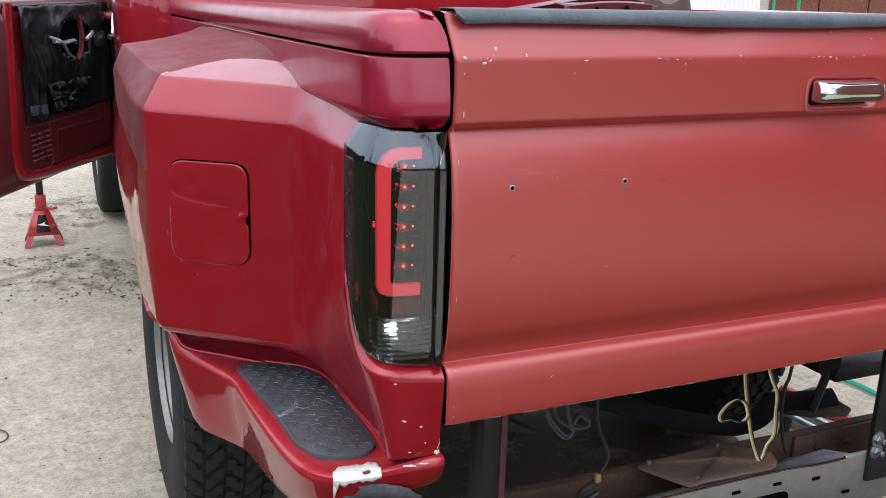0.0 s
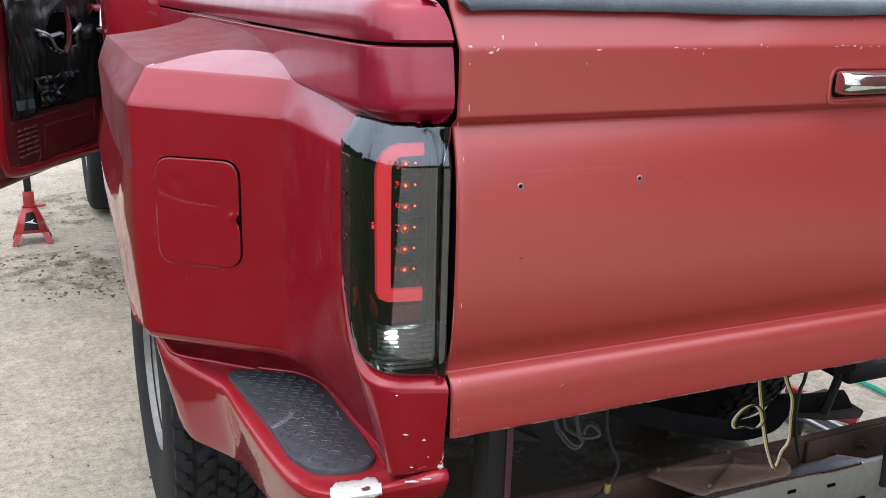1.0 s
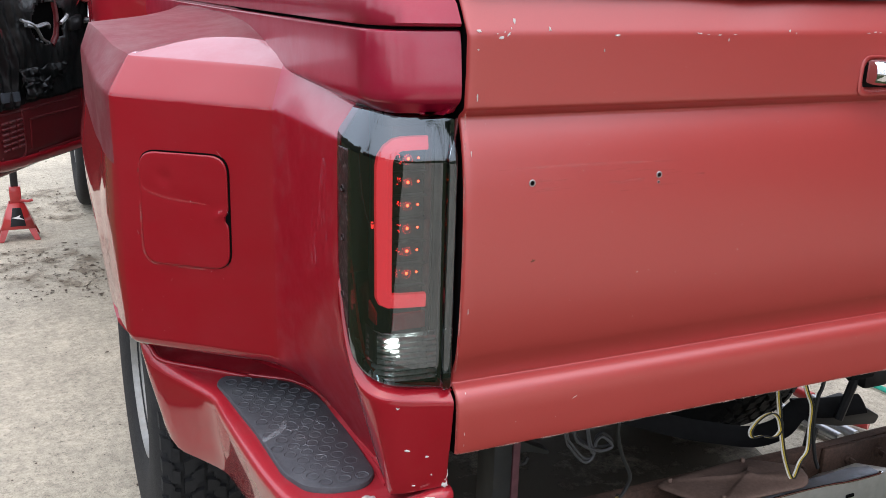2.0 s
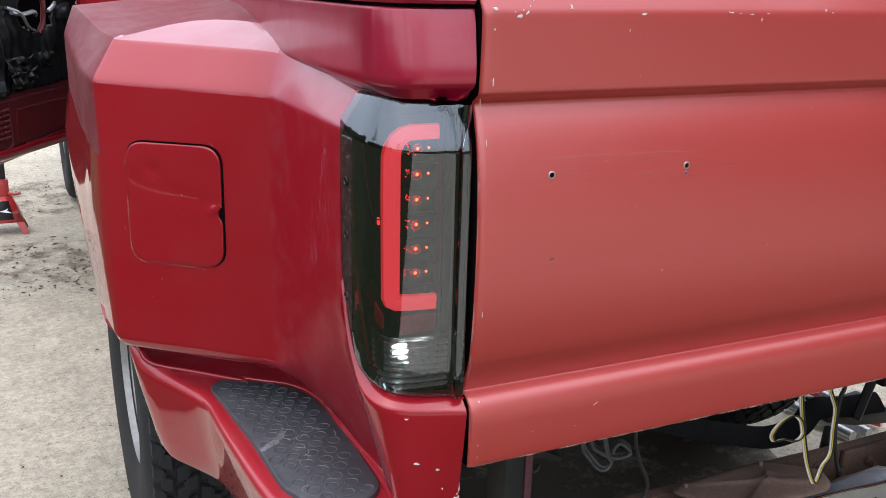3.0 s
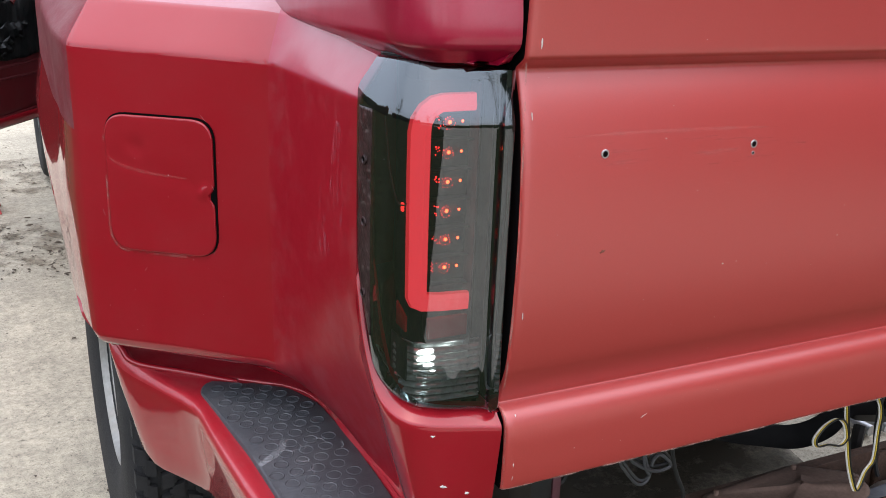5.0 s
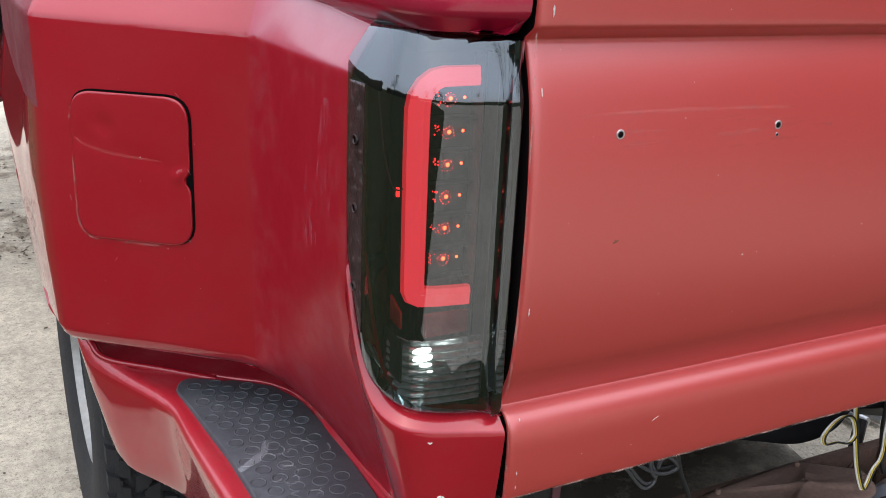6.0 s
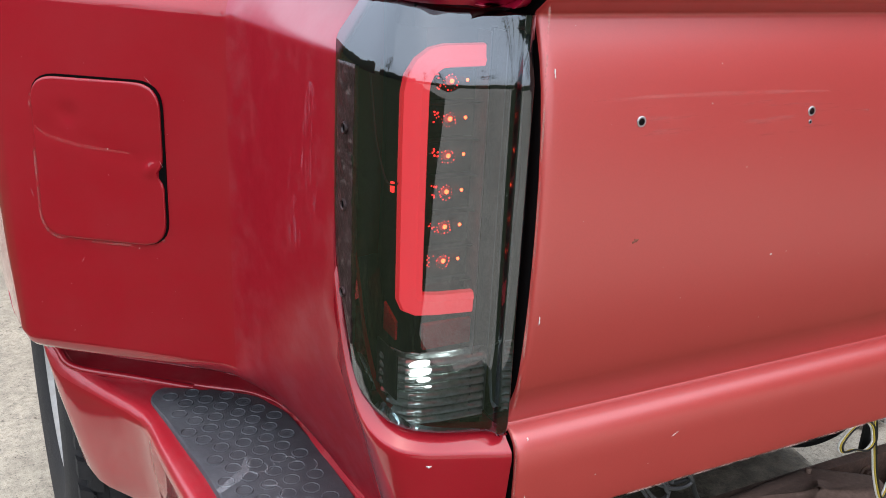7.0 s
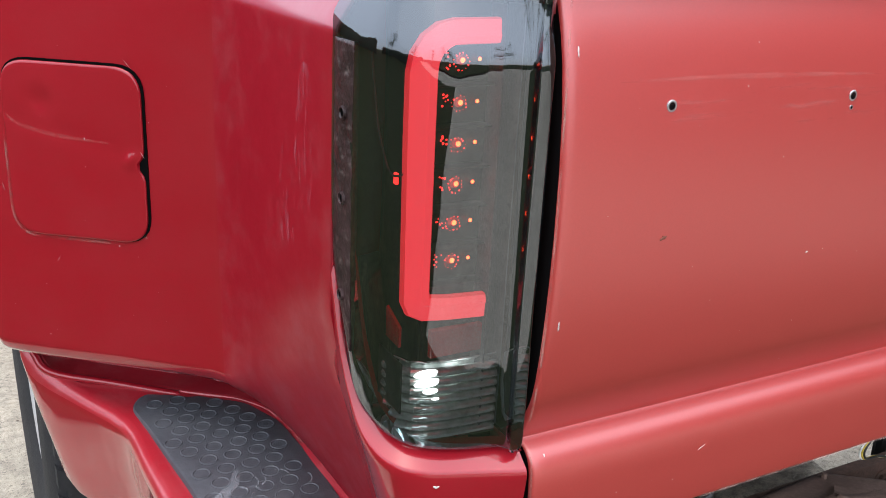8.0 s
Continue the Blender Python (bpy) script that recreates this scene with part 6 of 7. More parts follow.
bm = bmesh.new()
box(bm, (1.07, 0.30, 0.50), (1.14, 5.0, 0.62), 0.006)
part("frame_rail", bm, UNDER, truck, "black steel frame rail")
g = disc_stack([(0.05, -0.75), (0.05, 0.75)], 16)
bmesh.ops.transform(g, matrix=Matrix.Translation((0.705, 1.1, 0.388)) @ Matrix.Rotation(radians(90), 4, "Y"), verts=g.verts)
part("rear_axle", g, BLACK_STEEL, truck)


# ---- open cab door ----
DOOR_A, DOOR_B = Vector((-0.225, 3.60, 0)), Vector((-0.760, 2.55, 0))
DU = (DOOR_B - DOOR_A).normalized()
DN = Vector((-DU.y, DU.x, 0)) * -1 if (Vector((-DU.y, DU.x, 0)) * -1).x > 0 else Vector((-DU.y, DU.x, 0))
DL = (DOOR_B - DOOR_A).length


def on_door(u, v, h):
    """u from the hinge, v up, h towards the cab."""
    return DOOR_A + DU * u + DN * h + Vector((0, 0, v))


door = thing("cab_door", (-0.5, 3.1, 0.45), "open red cab door with its trim removed and torn black plastic", "")
door.parent = truck
door.matrix_parent_inverse = Matrix.Translation(-truck.matrix_basis.translation)
del door["label"]


def door_slab():
    out = rounded([(-0.15, 0.478), (DL - 0.02, 0.486), (DL, 1.225), (-0.15, 1.225)], 0.06, 6)
    rows = []
    c = Vector((DL / 2, 0.85))
    for s, h in ((0.03, -0.13), (0.008, -0.125), (0.0, -0.115), (0.0, -0.03), (0.006, -0.012), (0.018, -0.004), (0.026, -0.004), (0.034, -0.010), (0.045, -0.010), (0.055, -0.002), (0.075, 0.0)):
        rows.append([on_door(p.x + (s if p.x < c.x else -s), p.y + (s if p.y < c.y else -s), h) for p in out])
    bm = loft(rows, close=True)
    bm.verts.ensure_lookup_table()
    n = len(out)
    bm.faces.new([bm.verts[len(bm.verts) - n + k] for k in range(n)])
    bm.faces.new([bm.verts[k] for k in range(n)][::-1])
    return bm


DOOR_BODY = part("door_shell", door_slab(), SHADED_RED, door, "open red cab door with its trim removed and torn black plastic")


def plastic_sheet():
    rows = []
    for v in np.linspace(0.745, 1.205, 40):
        row = []
        for u in np.linspace(-0.12, 0.745, 64):
            fold = 0.006 * math.sin((u + 0.03 * math.sin(v * 9)) * 95) * min(1.0, max(0.0, (u - 0.42)) / 0.15) * min(1.0, (1.22 - v) / 0.2)
            wob = 0.012 * noise.noise((u * 7, v * 7, 1)) + 0.006 * noise.noise((u * 22, v * 16, 5))
            row.append(on_door(u + 0.006 * noise.noise((v * 20, 0, 0)), v + 0.01 * noise.noise((u * 9, 3, 0)), 0.012 + fold + wob))
        rows.append(row)
    bm = loft(rows)
    kill = []
    for f in bm.faces:
        c = f.calc_center_median()
        u, v = (c - DOOR_A).dot(DU), c.z
        if ((u - 0.27) / 0.15) ** 2 + ((v - 1.055) / 0.085) ** 2 < 1 + 0.3 * noise.noise((u * 30, v * 30, 0)):
            kill.append(f)
    bmesh.ops.delete(bm, geom=kill, context="FACES")
    return bm


part("plastic_sheet", plastic_sheet(), SHEET, door, "torn black plastic vapour sheet", thick=0.001)
# no hole is cut: a black plate gives the opening's shade
part("service_hole", plate(rounded([(0.10, 0.96), (0.46, 0.97), (0.44, 1.15), (0.10, 1.15)], 0.03), lambda u, v, h: on_door(u, v, h + 0.003), 0.003, 0.001), GAP, door, "black plate standing in for the door's shaded service opening")
for row in range(6):
    for col in range(3):
        u = 0.570 + 0.060 * col
        v = 0.585 + 0.021 * row
        rows = []
        for a in np.linspace(0, 3.1416, 6):
            rows.append([on_door(u + du, v + 0.005 * math.cos(a), 0.001 + 0.007 * math.sin(a) * e) for du, e in ((-0.024, 0.0), (-0.019, 0.8), (0, 1.0), (0.019, 0.8), (0.024, 0.0))])
        part("louvre", loft(rows), SHADED_RED, DOOR_BODY, "pressed speaker louvre" if row == col == 0 else "", thick=0.001)
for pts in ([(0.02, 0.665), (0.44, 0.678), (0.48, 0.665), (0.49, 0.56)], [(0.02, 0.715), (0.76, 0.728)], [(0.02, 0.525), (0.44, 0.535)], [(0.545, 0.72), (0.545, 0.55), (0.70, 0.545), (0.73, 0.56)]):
    part("pressed_bead", tube([on_door(u, v, 0.001) for u, v in pts], 0.005, 6, 6), SHADED_RED, DOOR_BODY)
# window winder and loose linkage
part("window_winder", tube([on_door(-0.085, 1.150, 0.05), on_door(-0.075, 1.12, 0.05), on_door(-0.055, 1.075, 0.055), on_door(-0.045, 1.045, 0.055)], 0.010, 8, 5, 0.6), CHROME, door, "chrome window winder")
g = disc_stack([(0.020, 0), (0.020, 0.03), (0.012, 0.036)], 14)
bmesh.ops.transform(g, matrix=Matrix.Translation(on_door(-0.043, 1.045, 0.04)) @ DN.to_track_quat("Z", "Y").to_matrix().to_4x4(), verts=g.verts)
part("winder_knob", g, CHROME, door)
bm = plate(rounded([(-0.03, 1.01), (0.09, 1.005), (0.09, 1.06), (-0.03, 1.075)], 0.015), lambda u, v, h: on_door(u, v, 0.03 + h), 0.02, 0.004)
part("winder_mount", bm, BLACK, door, "black winder mount")
part("inner_brace", tube([on_door(0.20, 1.15, 0.006), on_door(0.185, 1.08, 0.01), on_door(0.20, 1.0, 0.01), on_door(0.235, 0.96, 0.006)], 0.016, 8, 5, 0.4), SHADED_RED, door, "red brace inside the door")
part("linkage_rod", tube([on_door(0.50, 1.055, 0.03), on_door(0.42, 1.045, 0.035), on_door(0.33, 1.05, 0.035), on_door(0.30, 1.035, 0.03)], 0.009, 6, 6), STEEL, door, "loose steel linkage rod")
part("latch_lever", tube([on_door(0.52, 1.075, 0.02), on_door(0.45, 1.05, 0.04), on_door(0.38, 0.995, 0.035), on_door(0.32, 0.975, 0.03)], 0.007, 6, 6), STEEL, door)
part("latch_lever", tube([on_door(0.19, 1.045, 0.03), on_door(0.15, 1.065, 0.035), on_door(0.12, 1.075, 0.03)], 0.009, 6, 5), STEEL, door)


def flap(v0, u0, u1, seed):
    rows = []
    for u in np.linspace(u0, u1, 26):
        rows.append([on_door(u, v0 + dv + 0.02 * noise.noise((u * 14, seed, 0)), 0.025 + 0.022 * noise.noise((u * 26, dv * 60, seed))) for dv in (-0.035, -0.02, -0.006, 0.006, 0.02, 0.03)])
    return loft(rows)


part("torn_flap", flap(0.855, 0.16, 0.56, 3), SHEET, door, "crumpled flap of black plastic", thick=0.001)
part("torn_flap", flap(0.80, 0.30, 0.54, 8), SHEET, door, thick=0.001)
bm = plate(rounded([(0.58, 0.765), (0.73, 0.775), (0.735, 0.815), (0.59, 0.805)], 0.01), lambda u, v, h: on_door(u, v, 0.022 + h), 0.002, 0.0005)
part("foil_patch", bm, TRIM, door, "grey foil patch")
part("door_flange", tube([on_door(0.800, 1.215, 0.0), on_door(0.815, 1.0, 0.0), on_door(0.830, 0.80, 0.0), on_door(0.842, 0.64, 0.0), on_door(0.825, 0.565, 0.0), on_door(0.76, 0.535, 0.0), on_door(0.60, 0.520, 0.0), on_door(0.30, 0.508, 0.0), on_door(-0.14, 0.49, 0.0)], 0.024, 10, 6, 0.5), PAINT, door, "glossy red folded flange round the door")


bm = bmesh.new()
box(bm, (-0.19, 3.755, 0.45), (-0.02, 3.85, 1.90), 0.01)
part("front_pillar", bm, SHADED_RED, truck, "red front door pillar")


# ---- jack stand ----
def jack_stand(x, y):
    st = thing("jack_stand", (x, y, 0), "red steel jack stand with a dark label on concrete", "jack stand")

    def frustum(z0, z1, a0, a1):
        rows = []
        for z, a in ((z0, a0), (z1, a1)):
            rows.append([Vector((x + sx * a, y + sy * a * 0.9, z)) for sx, sy in ((-1, -1), (1, -1), (1, 1), (-1, 1))])
        return loft(rows, close=True)
    # four flared legs with webs between them, open at the foot
    for sx, sy in ((-1, -1), (1, -1), (1, 1), (-1, 1)):
        rows = []
        for z, a, w in ((0.0, 0.092, 0.022), (0.004, 0.092, 0.026), (0.05, 0.076, 0.030), (0.165, 0.036, 0.030)):
            rows.append([Vector((x + sx * a, y + sy * a * 0.9, z)), Vector((x + sx * (a - w), y + sy * a * 0.9, z)), Vector((x + sx * (a - w), y + sy * (a * 0.9 - 0.006), z)), Vector((x + sx * (a - 0.006), y + sy * (a * 0.9 - 0.006), z)),
                         Vector((x + sx * (a - 0.006), y + sy * (a * 0.9 - w), z)), Vector((x + sx * a, y + sy * (a * 0.9 - w), z))])
        bm = loft(rows, close=True)
        bmesh.ops.holes_fill(bm, edges=bm.edges[:])
        part("leg", bm, JACK_RED, st)
    part("base", frustum(0.055, 0.175, 0.0735, 0.032), JACK_RED, st, thick=0.003)
    bm = plate([Vector((-0.026, 0.0)), Vector((0.026, 0.0)), Vector((0.014, 0.085)), Vector((-0.014, 0.085))],
               lambda u, v, h: Vector((x + u * 1.35, y - (0.0735 - (0.0735 - 0.032) * (v + 0.015) / 0.12) * 0.9 - 0.0035 - h, 0.07 + v)), 0.002, 0.0005)
    lab = part("label_plate", bm, BLACK, st, "dark label with a pale mark")
    bm = plate([Vector((-0.022, 0.040)), Vector((0.0, 0.034)), Vector((0.024, 0.030)), Vector((0.006, 0.042)), Vector((0.012, 0.052)), Vector((-0.004, 0.044))],
               lambda u, v, h: Vector((x + u * 1.2, y - (0.0735 - (0.0735 - 0.032) * (v + 0.015) / 0.12) * 0.9 - 0.0052 - h, 0.07 + v)), 0.001, 0.0003)
    part("label_mark", bm, WHITE, lab)
    bm = bmesh.new()
    box(bm, (x - 0.026, y - 0.024, 0.165), (x + 0.026, y + 0.024, 0.255), 0.004)
    part("collar", bm, JACK_RED, st)
    part("ratchet_handle", tube([(x + 0.02, y - 0.03, 0.19), (x + 0.05, y - 0.035, 0.185), (x + 0.075, y - 0.035, 0.19)], 0.007, 8, 4), JACK_RED, st)
    bm = bmesh.new()
    box(bm, (x - 0.017, y - 0.015, 0.25), (x + 0.017, y + 0.015, 0.37), 0.003)
    part("ratchet_bar", bm, BLACK_STEEL, st)
    bm = bmesh.new()
    box(bm, (x - 0.045, y - 0.02, 0.37), (x + 0.045, y + 0.02, 0.385), 0.004)
    part("saddle", bm, BLACK_STEEL, st)


jack_stand(-0.535, 3.86)


# ---- under the tailgate ----
bm = bmesh.new()
box(bm, (0.164, 0.19, 0.26), (0.198, 0.25, 0.715), 0.003)
BRACKET = part("bumper_bracket", bm, BLACK_STEEL, truck, "black steel bumper bracket")
bm = bmesh.new()
box(bm, (0.198, 0.188, 0.26), (0.2110, 0.194, 0.715), 0.0015)
part("bracket_flange", bm, MAUVE, BRACKET, "dull mauve painted bracket flange")
bm = bmesh.new()
box(bm, (1.158, 0.198, 0.26), (1.32, 0.212, 0.715), 0.003)
BRACKET2 = part("bumper_bracket", bm, BLACK_STEEL, truck, "black steel bumper bracket with bolts")


def bolt(c, d, parent, r=0.012, mat=STEEL):
    g = disc_stack([(r * 1.5, 0.0), (r * 1.5, 0.002), (r, 0.0022)], 16)
    bm = bmesh.new()
    join(bm, g)
    join(bm, disc_stack([(r, 0.002), (r, 0.008), (r * 0.9, 0.0095)], 6))
    join(bm, disc_stack([(r * 0.55, 0.0095), (r * 0.55, 0.020), (r * 0.45, 0.022)], 10))
    bmesh.ops.transform(bm, matrix=Matrix.Translation(c) @ Vector(d).to_track_quat("Z", "Y").to_matrix().to_4x4(), verts=bm.verts)
    part("bolt", bm, mat, parent, "", angle=25)


bolt((1.172, 0.198, 0.368), (0, -1, 0), BRACKET2, 0.0125)
bolt((1.172, 0.198, 0.338), (0, -1, 0), BRACKET2, 0.0125)


def crossmember():
    """Rusty channel across the frame's end."""
    prof = [(0.345, 0.335), (0.345, 0.338), (0.352, 0.340), (0.364, 0.340), (0.364, 0.334), (0.356, 0.334), (0.353, 0.330), (0.353, 0.215), (0.356, 0.211), (0.42, 0.211), (0.42, 0.205), (0.352, 0.205), (0.346, 0.209), (0.345, 0.216)]
    rows = [[Vector((x, y + 0.004 * noise.noise((x * 3, z * 9, 0)), z - 0.014 + 0.003 * noise.noise((x * 5, 0, 4)))) for y, z in prof] for x in np.linspace(0.30, 1.60, 30)]
    bm = loft(rows, close=True)
    bmesh.ops.holes_fill(bm, edges=[e for e in bm.edges if e.is_boundary])
    return bm


XMEMBER = part("rear_crossmember", crossmember(), RUST, truck, "rusty steel channel across the frame end")
bm = bmesh.new()
box(bm, (1.065, 0.333, 0.205), (1.50, 0.344, 0.324), 0.004)
part("splice_plate", bm, RUST, XMEMBER, "rusty bolted plate")
for x in (1.003, 1.136, 1.228):
    bolt((x, 0.334 if x > 1.07 else 0.344, 0.290), (0, -1, 0), XMEMBER, 0.012, RUST)


def x_plate():
    """Pressed plate with a raised cross and bolt heads."""
    co = [Vector((0.600, 0.326)), Vector((0.838, 0.346)), Vector((0.935, 0.275)), Vector((0.895, 0.212)), Vector((0.665, 0.208))]
    out = rounded(co, 0.02, 4)
    c = sum(co, Vector((0, 0))) / 5
    rows = []
    for s in np.linspace(0, 1, 14):
        row = []
        for p in out:
            q = lerp(c, p, s)
            d1 = abs((q - c).dot(Vector((0.25, -0.10)).normalized().orthogonal()))
            d2 = abs((q - c).dot(Vector((0.20, 0.13)).normalized().orthogonal()))
            z = 0.344 + 0.007 * math.exp(-(d1 / 0.009) ** 2) + 0.007 * math.exp(-(d2 / 0.009) ** 2) + 0.0015 * noise.noise((q.x * 14, q.y * 14, 0)) - 0.006 * s ** 8
            row.append(Vector((q.x, q.y, z)))
        rows.append(row)
    return loft(rows, close=True)


XPLATE = part("cross_plate", x_plate(), RUST_PLATE, truck, "rusty pressed plate with a raised cross", thick=0.005)
for x, y in ((0.825, 0.328), (0.632, 0.318), (0.902, 0.252), (0.872, 0.245), (0.690, 0.226)):
    bolt((x, y, 0.334), (0, 0, 1), XPLATE, 0.0085, RUST_PLATE)


def bumper_bar():
    """Worn chrome bumper beam with a kinked top flange and slots below."""
    rows = []
    for x in np.linspace(0.28, 1.62, 60):
        w = table(x, [0.28, 0.60, 0.90, 0.955, 1.085, 1.11, 1.2], [0.012, 0.020, 0.026, 0.046, 0.052, 0.014, 0.010])
        y0 = 0.205 + table(x, [0.3, 1.0, 1.6], [0.0, 0.0, 0.02])
        top = table(x, [0.28, 0.60, 0.9, 1.0, 1.12], [0.330, 0.336, 0.337, 0.330, 0.329])
        rows.append([Vector((x, y0 + w, top)), Vector((x, y0 + 0.004, top)), Vector((x, y0 + 0.001, top - 0.0015)), Vector((x, y0, top - 0.006)), Vector((x, y0 - 0.002, top - 0.05)), Vector((x, y0 + 0.002, top - 0.11)), Vector((x, y0 + 0.02, top - 0.15)), Vector((x, y0 + 0.05, top - 0.16))])
    return loft(rows)


BUMPER = part("bumper_beam", bumper_bar(), OLD_CHROME, truck, "worn chrome bumper beam with slots", thick=0.003)
for x, z in ((0.66, 0.309), (0.78, 0.309), (0.893, 0.307), (1.005, 0.298), (1.103, 0.245)):
    part("slot", plate(square(x - 0.011, x + 0.011, z - 0.0035, z + 0.0035, 0.002, 2), lambda u, v, h: Vector((u, 0.2015 - h, v)), 0.003, 0.0003), GAP, BUMPER)
part("cutout", plate(square(0.80, 0.93, 0.225, 0.285, 0.022, 5), lambda u, v, h: Vector((u, 0.2020 - h, v)), 0.003, 0.0003), GAP, BUMPER, "dark cut-out in the beam")



bm = plate([(0.62, 0.207), (0.80, 0.207), (0.95, 0.207), (1.083, 0.208), (1.088, 0.214), (1.085, 0.236), (1.04, 0.246), (0.94, 0.236), (0.80, 0.226)][::1], lambda u, v, h: Vector((u, v, table(u, [0.6, 0.9, 1.0], [0.3388, 0.3398, 0.3328]) + h)), 0.002, 0.0005)
part("beam_flange", bm, material("dull_dark_steel", (0.16, 0.17, 0.19), 0.4, 0.6, grain=0.3, grain_scale=60, stain=0.5, stain_color=(0.07, 0.06, 0.055), stain_scale=15), BUMPER, "dull dark steel top flange")
part("bright_edge", tube([(0.45, 0.2045, 0.3340), (0.62, 0.2045, 0.3365), (0.9, 0.2045, 0.3375), (1.0, 0.2045, 0.3310), (1.086, 0.2055, 0.3310), (1.092, 0.212, 0.3310)], 0.0022, 8, 5), CHROME, BUMPER, "bright worn chrome edge")


def wire_pair(name, pts, mats, r, label, gap=(0.0, 0.0, 0.0)):
    w = thing(name, pts[0], label, "wire")
    w.parent = truck
    w.matrix_parent_inverse = Matrix.Translation(-truck.matrix_basis.translation)
    del w["label"], w["category"]
    for k, mt in enumerate(mats):
        o = Vector(gap) * k
        part("strand", tube([Vector(p) + o for p in pts], r, 6, 8), mt, w, label if k == 0 else "")


wire_pair("trailer_wires", [(0.735, 0.20, 0.71), (0.745, 0.19, 0.62), (0.751, 0.19, 0.579), (0.763, 0.19, 0.529), (0.770, 0.19, 0.500), (0.756, 0.19, 0.486), (0.727, 0.19, 0.494), (0.702, 0.19, 0.496), (0.696, 0.19, 0.512), (0.715, 0.19, 0.532), (0.741, 0.19, 0.538), (0.760, 0.19, 0.524),
                            (0.772, 0.19, 0.492), (0.789, 0.19, 0.439), (0.812, 0.19, 0.391), (0.822, 0.19, 0.389), (0.832, 0.19, 0.419), (0.847, 0.19, 0.441), (0.844, 0.19, 0.491), (0.841, 0.19, 0.534), (0.821, 0.19, 0.573), (0.80, 0.20, 0.64), (0.79, 0.20, 0.71)],
          (WIRE_W, WIRE_Y, WIRE_K), 0.0016, "yellow, white and black trailer wires hanging in a loop", (0.0029, -0.0014, 0.0))
wire_pair("black_lead", [(0.94, 0.25, 0.71), (0.940, 0.25, 0.60), (0.933, 0.25, 0.535), (0.925, 0.25, 0.511), (0.925, 0.25, 0.447), (0.941, 0.25, 0.379), (0.955, 0.25, 0.348)], (WIRE_K,), 0.0042, "black lead hanging from the bed")
wire_pair("hanging_lead", [(0.392, 0.18, 0.71), (0.393, 0.18, 0.64), (0.394, 0.18, 0.583), (0.397, 0.18, 0.555), (0.409, 0.18, 0.519), (0.427, 0.18, 0.482), (0.424, 0.18, 0.460), (0.410, 0.18, 0.440)], (WIRE_K,), 0.0034, "grey lead ending in a plug")
wire_pair("cable_loop", [(0.235, 0.12, 0.70), (0.251, 0.12, 0.617), (0.263, 0.12, 0.594), (0.284, 0.12, 0.569), (0.298, 0.12, 0.565), (0.306, 0.12, 0.576), (0.295, 0.12, 0.598), (0.28, 0.13, 0.70)], (WIRE_G, WIRE_G), 0.0022, "grey cable looped under the bed", (0.005, 0.004, 0.003))
wire_pair("cable_loop", [(0.25, 0.12, 0.70), (0.267, 0.12, 0.619), (0.284, 0.12, 0.597), (0.313, 0.12, 0.581), (0.335, 0.12, 0.580), (0.340, 0.12, 0.587), (0.322, 0.12, 0.604), (0.311, 0.12, 0.600), (0.308, 0.12, 0.590)], (WIRE_G, WIRE_K), 0.0026, "grey cable looped under the bed", (0.003, 0.006, 0.004))
bm = bmesh.new()
box(bm, (0.404, 0.178, 0.420), (0.416, 0.188, 0.440), 0.003)
part("plug", bm, PLUG, truck, "dirty yellow plug")
part("plug_loop", tube([(0.424, 0.20, 0.43), (0.405, 0.19, 0.415), (0.385, 0.19, 0.405), (0.380, 0.195, 0.385), (0.40, 0.20, 0.375), (0.425, 0.20, 0.385)], 0.006, 8, 6), WIRE_K, truck)
bm = tube([(0.242, 0.25, 0.70), (0.242, 0.25, 0.60), (0.243, 0.25, 0.53), (0.246, 0.25, 0.505), (0.256, 0.25, 0.502), (0.262, 0.25, 0.512)], 0.0035, 8, 6)
join(bm, plate([(0.246, 0.548), (0.262, 0.538), (0.306, 0.514), (0.304, 0.508), (0.262, 0.522), (0.246, 0.522)][::-1], lambda u, v, h: Vector((u, 0.252 - h, v)), 0.03, 0.001))
part("hanger_clip", bm, BLACK_STEEL, truck, "bent steel hanger with a thin tab")


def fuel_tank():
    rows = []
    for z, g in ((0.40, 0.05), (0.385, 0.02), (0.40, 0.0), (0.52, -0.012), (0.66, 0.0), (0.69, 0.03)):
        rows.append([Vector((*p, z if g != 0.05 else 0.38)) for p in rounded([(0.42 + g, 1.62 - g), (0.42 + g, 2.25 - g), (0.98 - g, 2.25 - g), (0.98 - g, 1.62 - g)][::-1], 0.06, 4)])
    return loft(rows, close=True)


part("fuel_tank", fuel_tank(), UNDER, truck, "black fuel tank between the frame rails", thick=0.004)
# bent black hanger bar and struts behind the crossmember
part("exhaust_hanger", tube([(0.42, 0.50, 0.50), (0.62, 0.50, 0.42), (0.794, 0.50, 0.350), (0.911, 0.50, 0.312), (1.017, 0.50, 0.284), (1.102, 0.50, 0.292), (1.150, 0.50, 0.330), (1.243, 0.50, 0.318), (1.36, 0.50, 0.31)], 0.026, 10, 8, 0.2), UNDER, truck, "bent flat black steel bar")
part("black_bracket", plate(rounded([(1.165, 0.335), (1.192, 0.285), (1.289, 0.258), (1.420, 0.242), (1.432, 0.262), (1.335, 0.322), (1.28, 0.317)], 0.008, 3), lambda u, v, h: Vector((u, 0.50 - h, v)), 0.05, 0.006), BLACK, truck, "black plastic bracket")
part("strut", tube([(1.300, 0.47, 0.44), (1.285, 0.47, 0.40), (1.250, 0.47, 0.300)], 0.011, 8, 4), BLACK_STEEL, truck, "slim black strut")
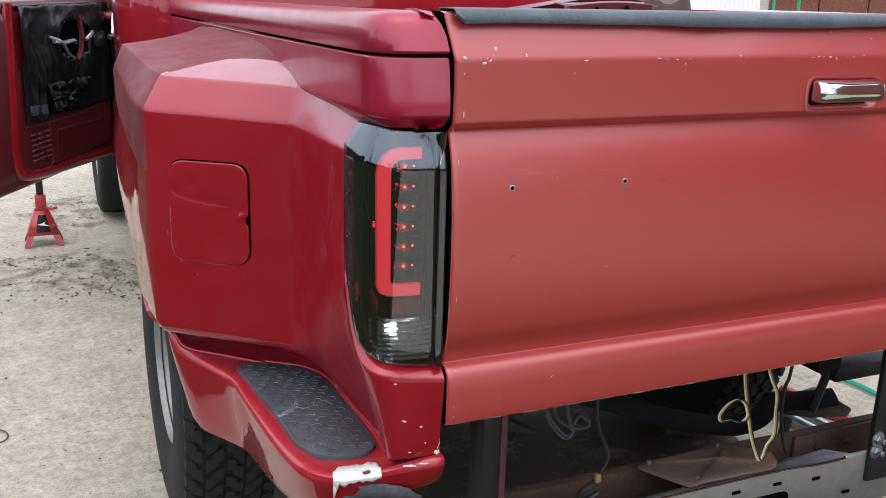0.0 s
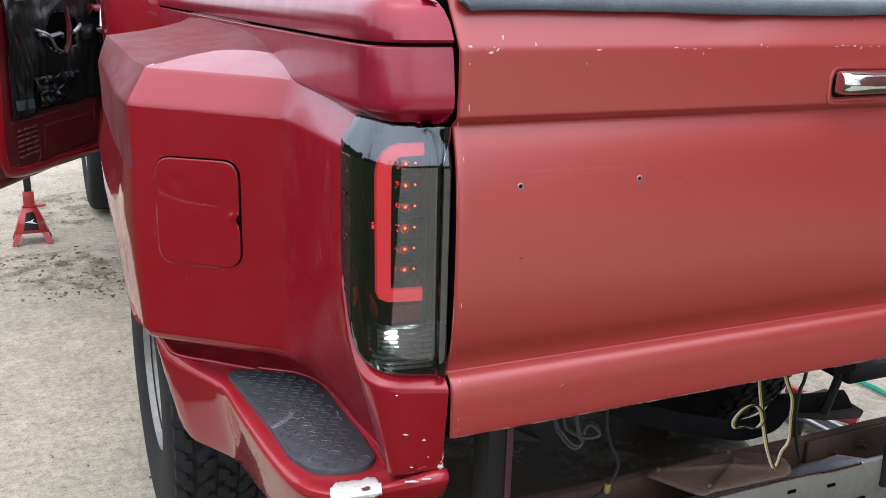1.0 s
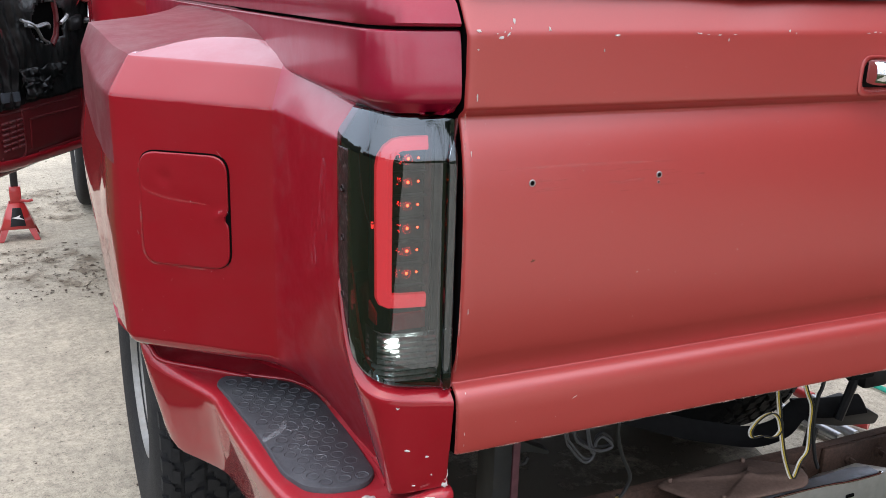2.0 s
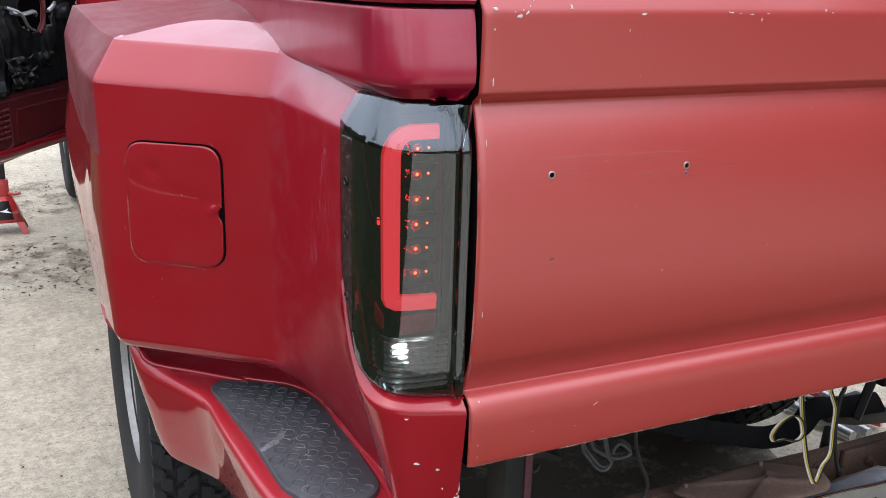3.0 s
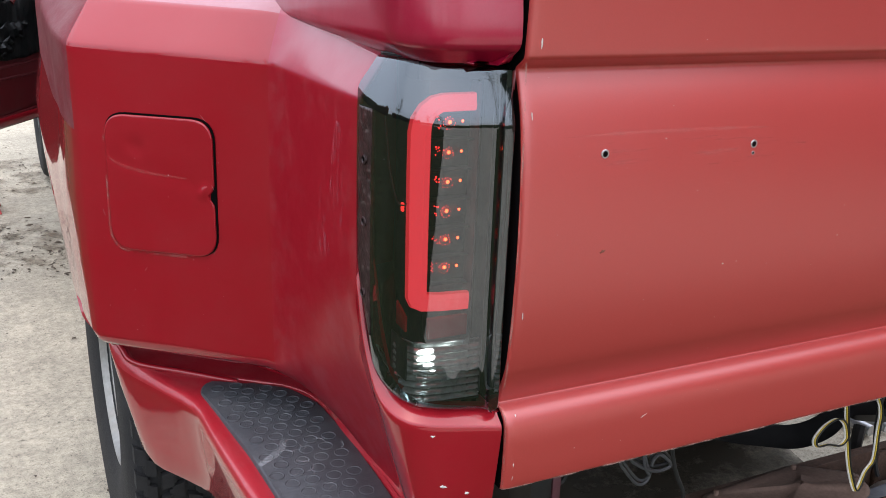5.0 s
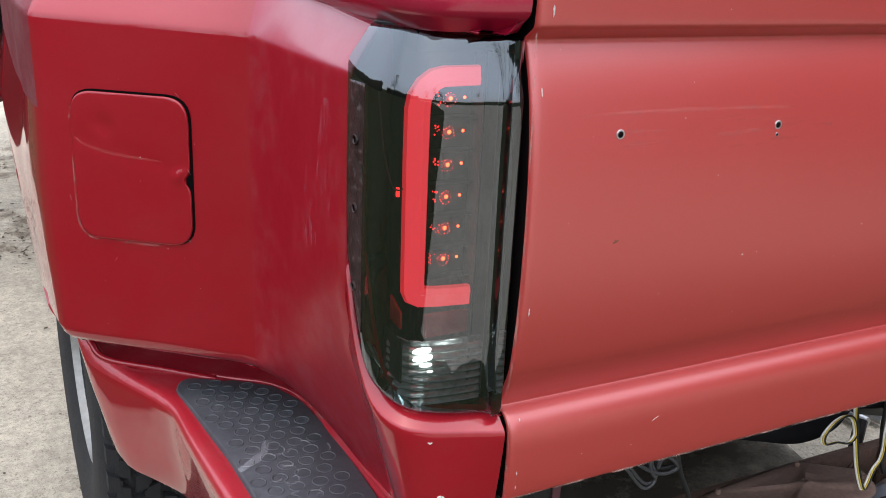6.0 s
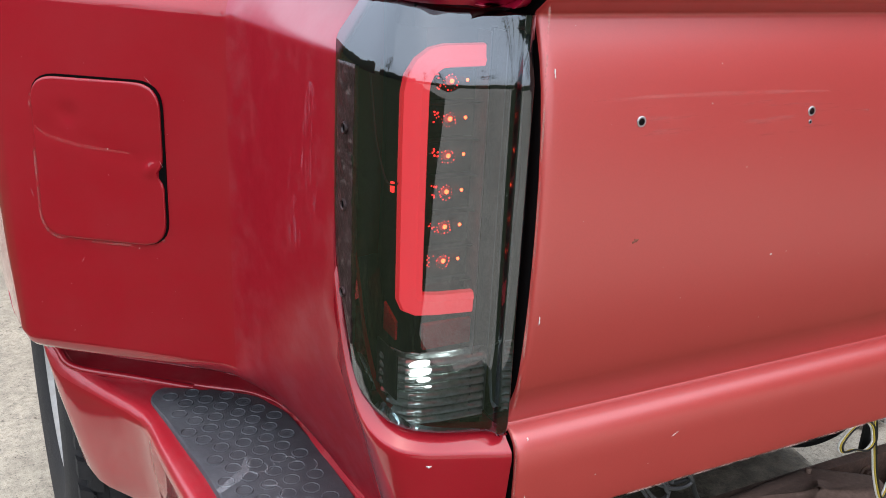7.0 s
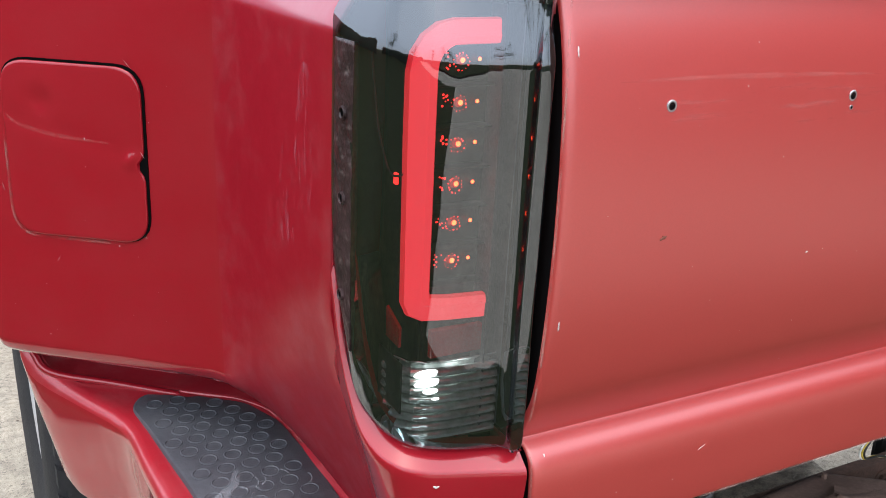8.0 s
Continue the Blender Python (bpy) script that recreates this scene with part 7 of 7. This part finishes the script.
part("strut", tube([(1.16, 0.46, 0.30), (1.13, 0.44, 0.25), (1.12, 0.43, 0.20)], 0.013, 8, 4), BLACK_STEEL, truck)
bm = bmesh.new()
box(bm, (1.285, 0.44, 0.384), (1.70, 0.50, 0.428), 0.008)
part("rail_end", bm, BLACK_STEEL, truck)


# ---- loose things on the ground beyond ----
def hand_tool(x0, y0, x1, y1, label):
    t = thing("floor_tool", (x0, y0, 0), label, "tool", "tools on the concrete")
    a, b = Vector((x0, y0, 0.024)), Vector((x1, y1, 0.024))
    part("shaft", tube([a, lerp(a, b, 0.6)], 0.014, 12, 0), STEEL, t, "dull steel tube")
    part("grip", tube([lerp(a, b, 0.6), b], 0.018, 12, 0), JACK_RED, t, "red handle grip")


hand_tool(1.70, 0.980, 1.786, 0.812, "steel tube with a red grip lying on concrete")
hand_tool(1.772, 0.930, 1.752, 1.075, "steel tube with a red grip lying on concrete")
for x0, y0, x1, y1 in ((1.62, 1.02, 1.641, 0.785), (1.682, 0.95, 1.700, 0.780)):
    solid("steel_tube", tube([(x0, y0, 0.018), (x1, y1, 0.018)], 0.016, 12, 0), STEEL, "dull grey steel tube lying on concrete", "tube", "tools on the concrete")
strap = thing("teal_strap", (2.06, 1.0, 0), "teal strap lying on concrete", "strap")
part("webbing", tube([(2.05, 1.12, 0.008), (2.062, 1.07, 0.008), (2.068, 1.01, 0.008), (2.066, 0.94, 0.008)], 0.009, 8, 6, 0.5), TEAL, strap)


# ---- loose body panel in the bed ----
def loose_panel():
    p = thing("loose_body_panel", (0.9, 1.2, 0.77), "loose red sheet-metal body panel propped in the truck bed", "body panel")
    rows = []
    for s in np.linspace(0, 1, 14):
        x, y = lerp(0.50, 1.18, s), lerp(0.85, 1.25, s)
        top = lerp(1.277, 1.335, s ** 0.9)
        rows.append([Vector((x + 0.02, y + 0.16, 0.77)), Vector((x + 0.01, y + 0.08, 1.05)), Vector((x, y + 0.03, top - 0.06)), Vector((x, y + 0.002, top - 0.008)), Vector((x, y, top - 0.002)), Vector((x, y + 0.004, top)), Vector((x, y + 0.05, top + 0.002)), Vector((x, y + 0.08, top - 0.02))])
    part("skin", loft(rows), SHADED_RED, p, thick=0.003)
    rows = []
    for s in np.linspace(0, 1, 12):
        x, y = lerp(0.66, 1.06, s), lerp(0.84, 1.02, s)
        rows.append([Vector((x, y + 0.10, 0.77)), Vector((x, y + 0.02, 1.20)), Vector((x, y, 1.262)), Vector((x, y - 0.003, lerp(1.292, 1.302, math.sin(3.0 * s)))), Vector((x, y + 0.004, lerp(1.296, 1.306, math.sin(3.0 * s)))), Vector((x, y + 0.05, 1.300))])
    part("flange", loft(rows), SHADED_RED, p, "red flange with holes", thick=0.003)
    for s, r in ((0.30, 0.008), (0.62, 0.011)):
        x, y = lerp(0.66, 1.06, s), lerp(0.84, 1.02, s)
        g = disc_stack([(r, 0), (r, 0.003)], 12)
        bmesh.ops.transform(g, matrix=Matrix.Translation((x + 0.002, y - 0.004, 1.283)) @ Matrix.Rotation(radians(24), 4, "Z") @ Matrix.Rotation(radians(90), 4, "X"), verts=g.verts)
        part("hole", g, GAP, p)
    rows = []
    for s in np.linspace(0, 1, 10):
        x, y = lerp(1.00, 1.22, s), lerp(0.99, 1.08, s)
        w = 0.012 * noise.noise((s * 6, 2, 0))
        rows.append([Vector((x, y + 0.06, 0.77)), Vector((x, y + w, 1.15)), Vector((x, y, 1.275 + w)), Vector((x, y + 0.01, 1.305 + 0.008 * math.sin(9 * s))), Vector((x, y + 0.06, 1.310))])
    part("bracket", loft(rows), RUST, p, "rusty bracket edge", thick=0.004)


loose_panel()


# ---- bent wire on the concrete ----
bm = tube([(-0.760, 1.740, 0.003), (-0.720, 1.715, 0.003), (-0.692, 1.690, 0.004), (-0.682, 1.655, 0.004), (-0.694, 1.625, 0.003), (-0.730, 1.615, 0.003)], 0.0022, 8, 8)
solid("bent_wire", bm, RUST, "thin rusty bent wire lying on the concrete", "wire")
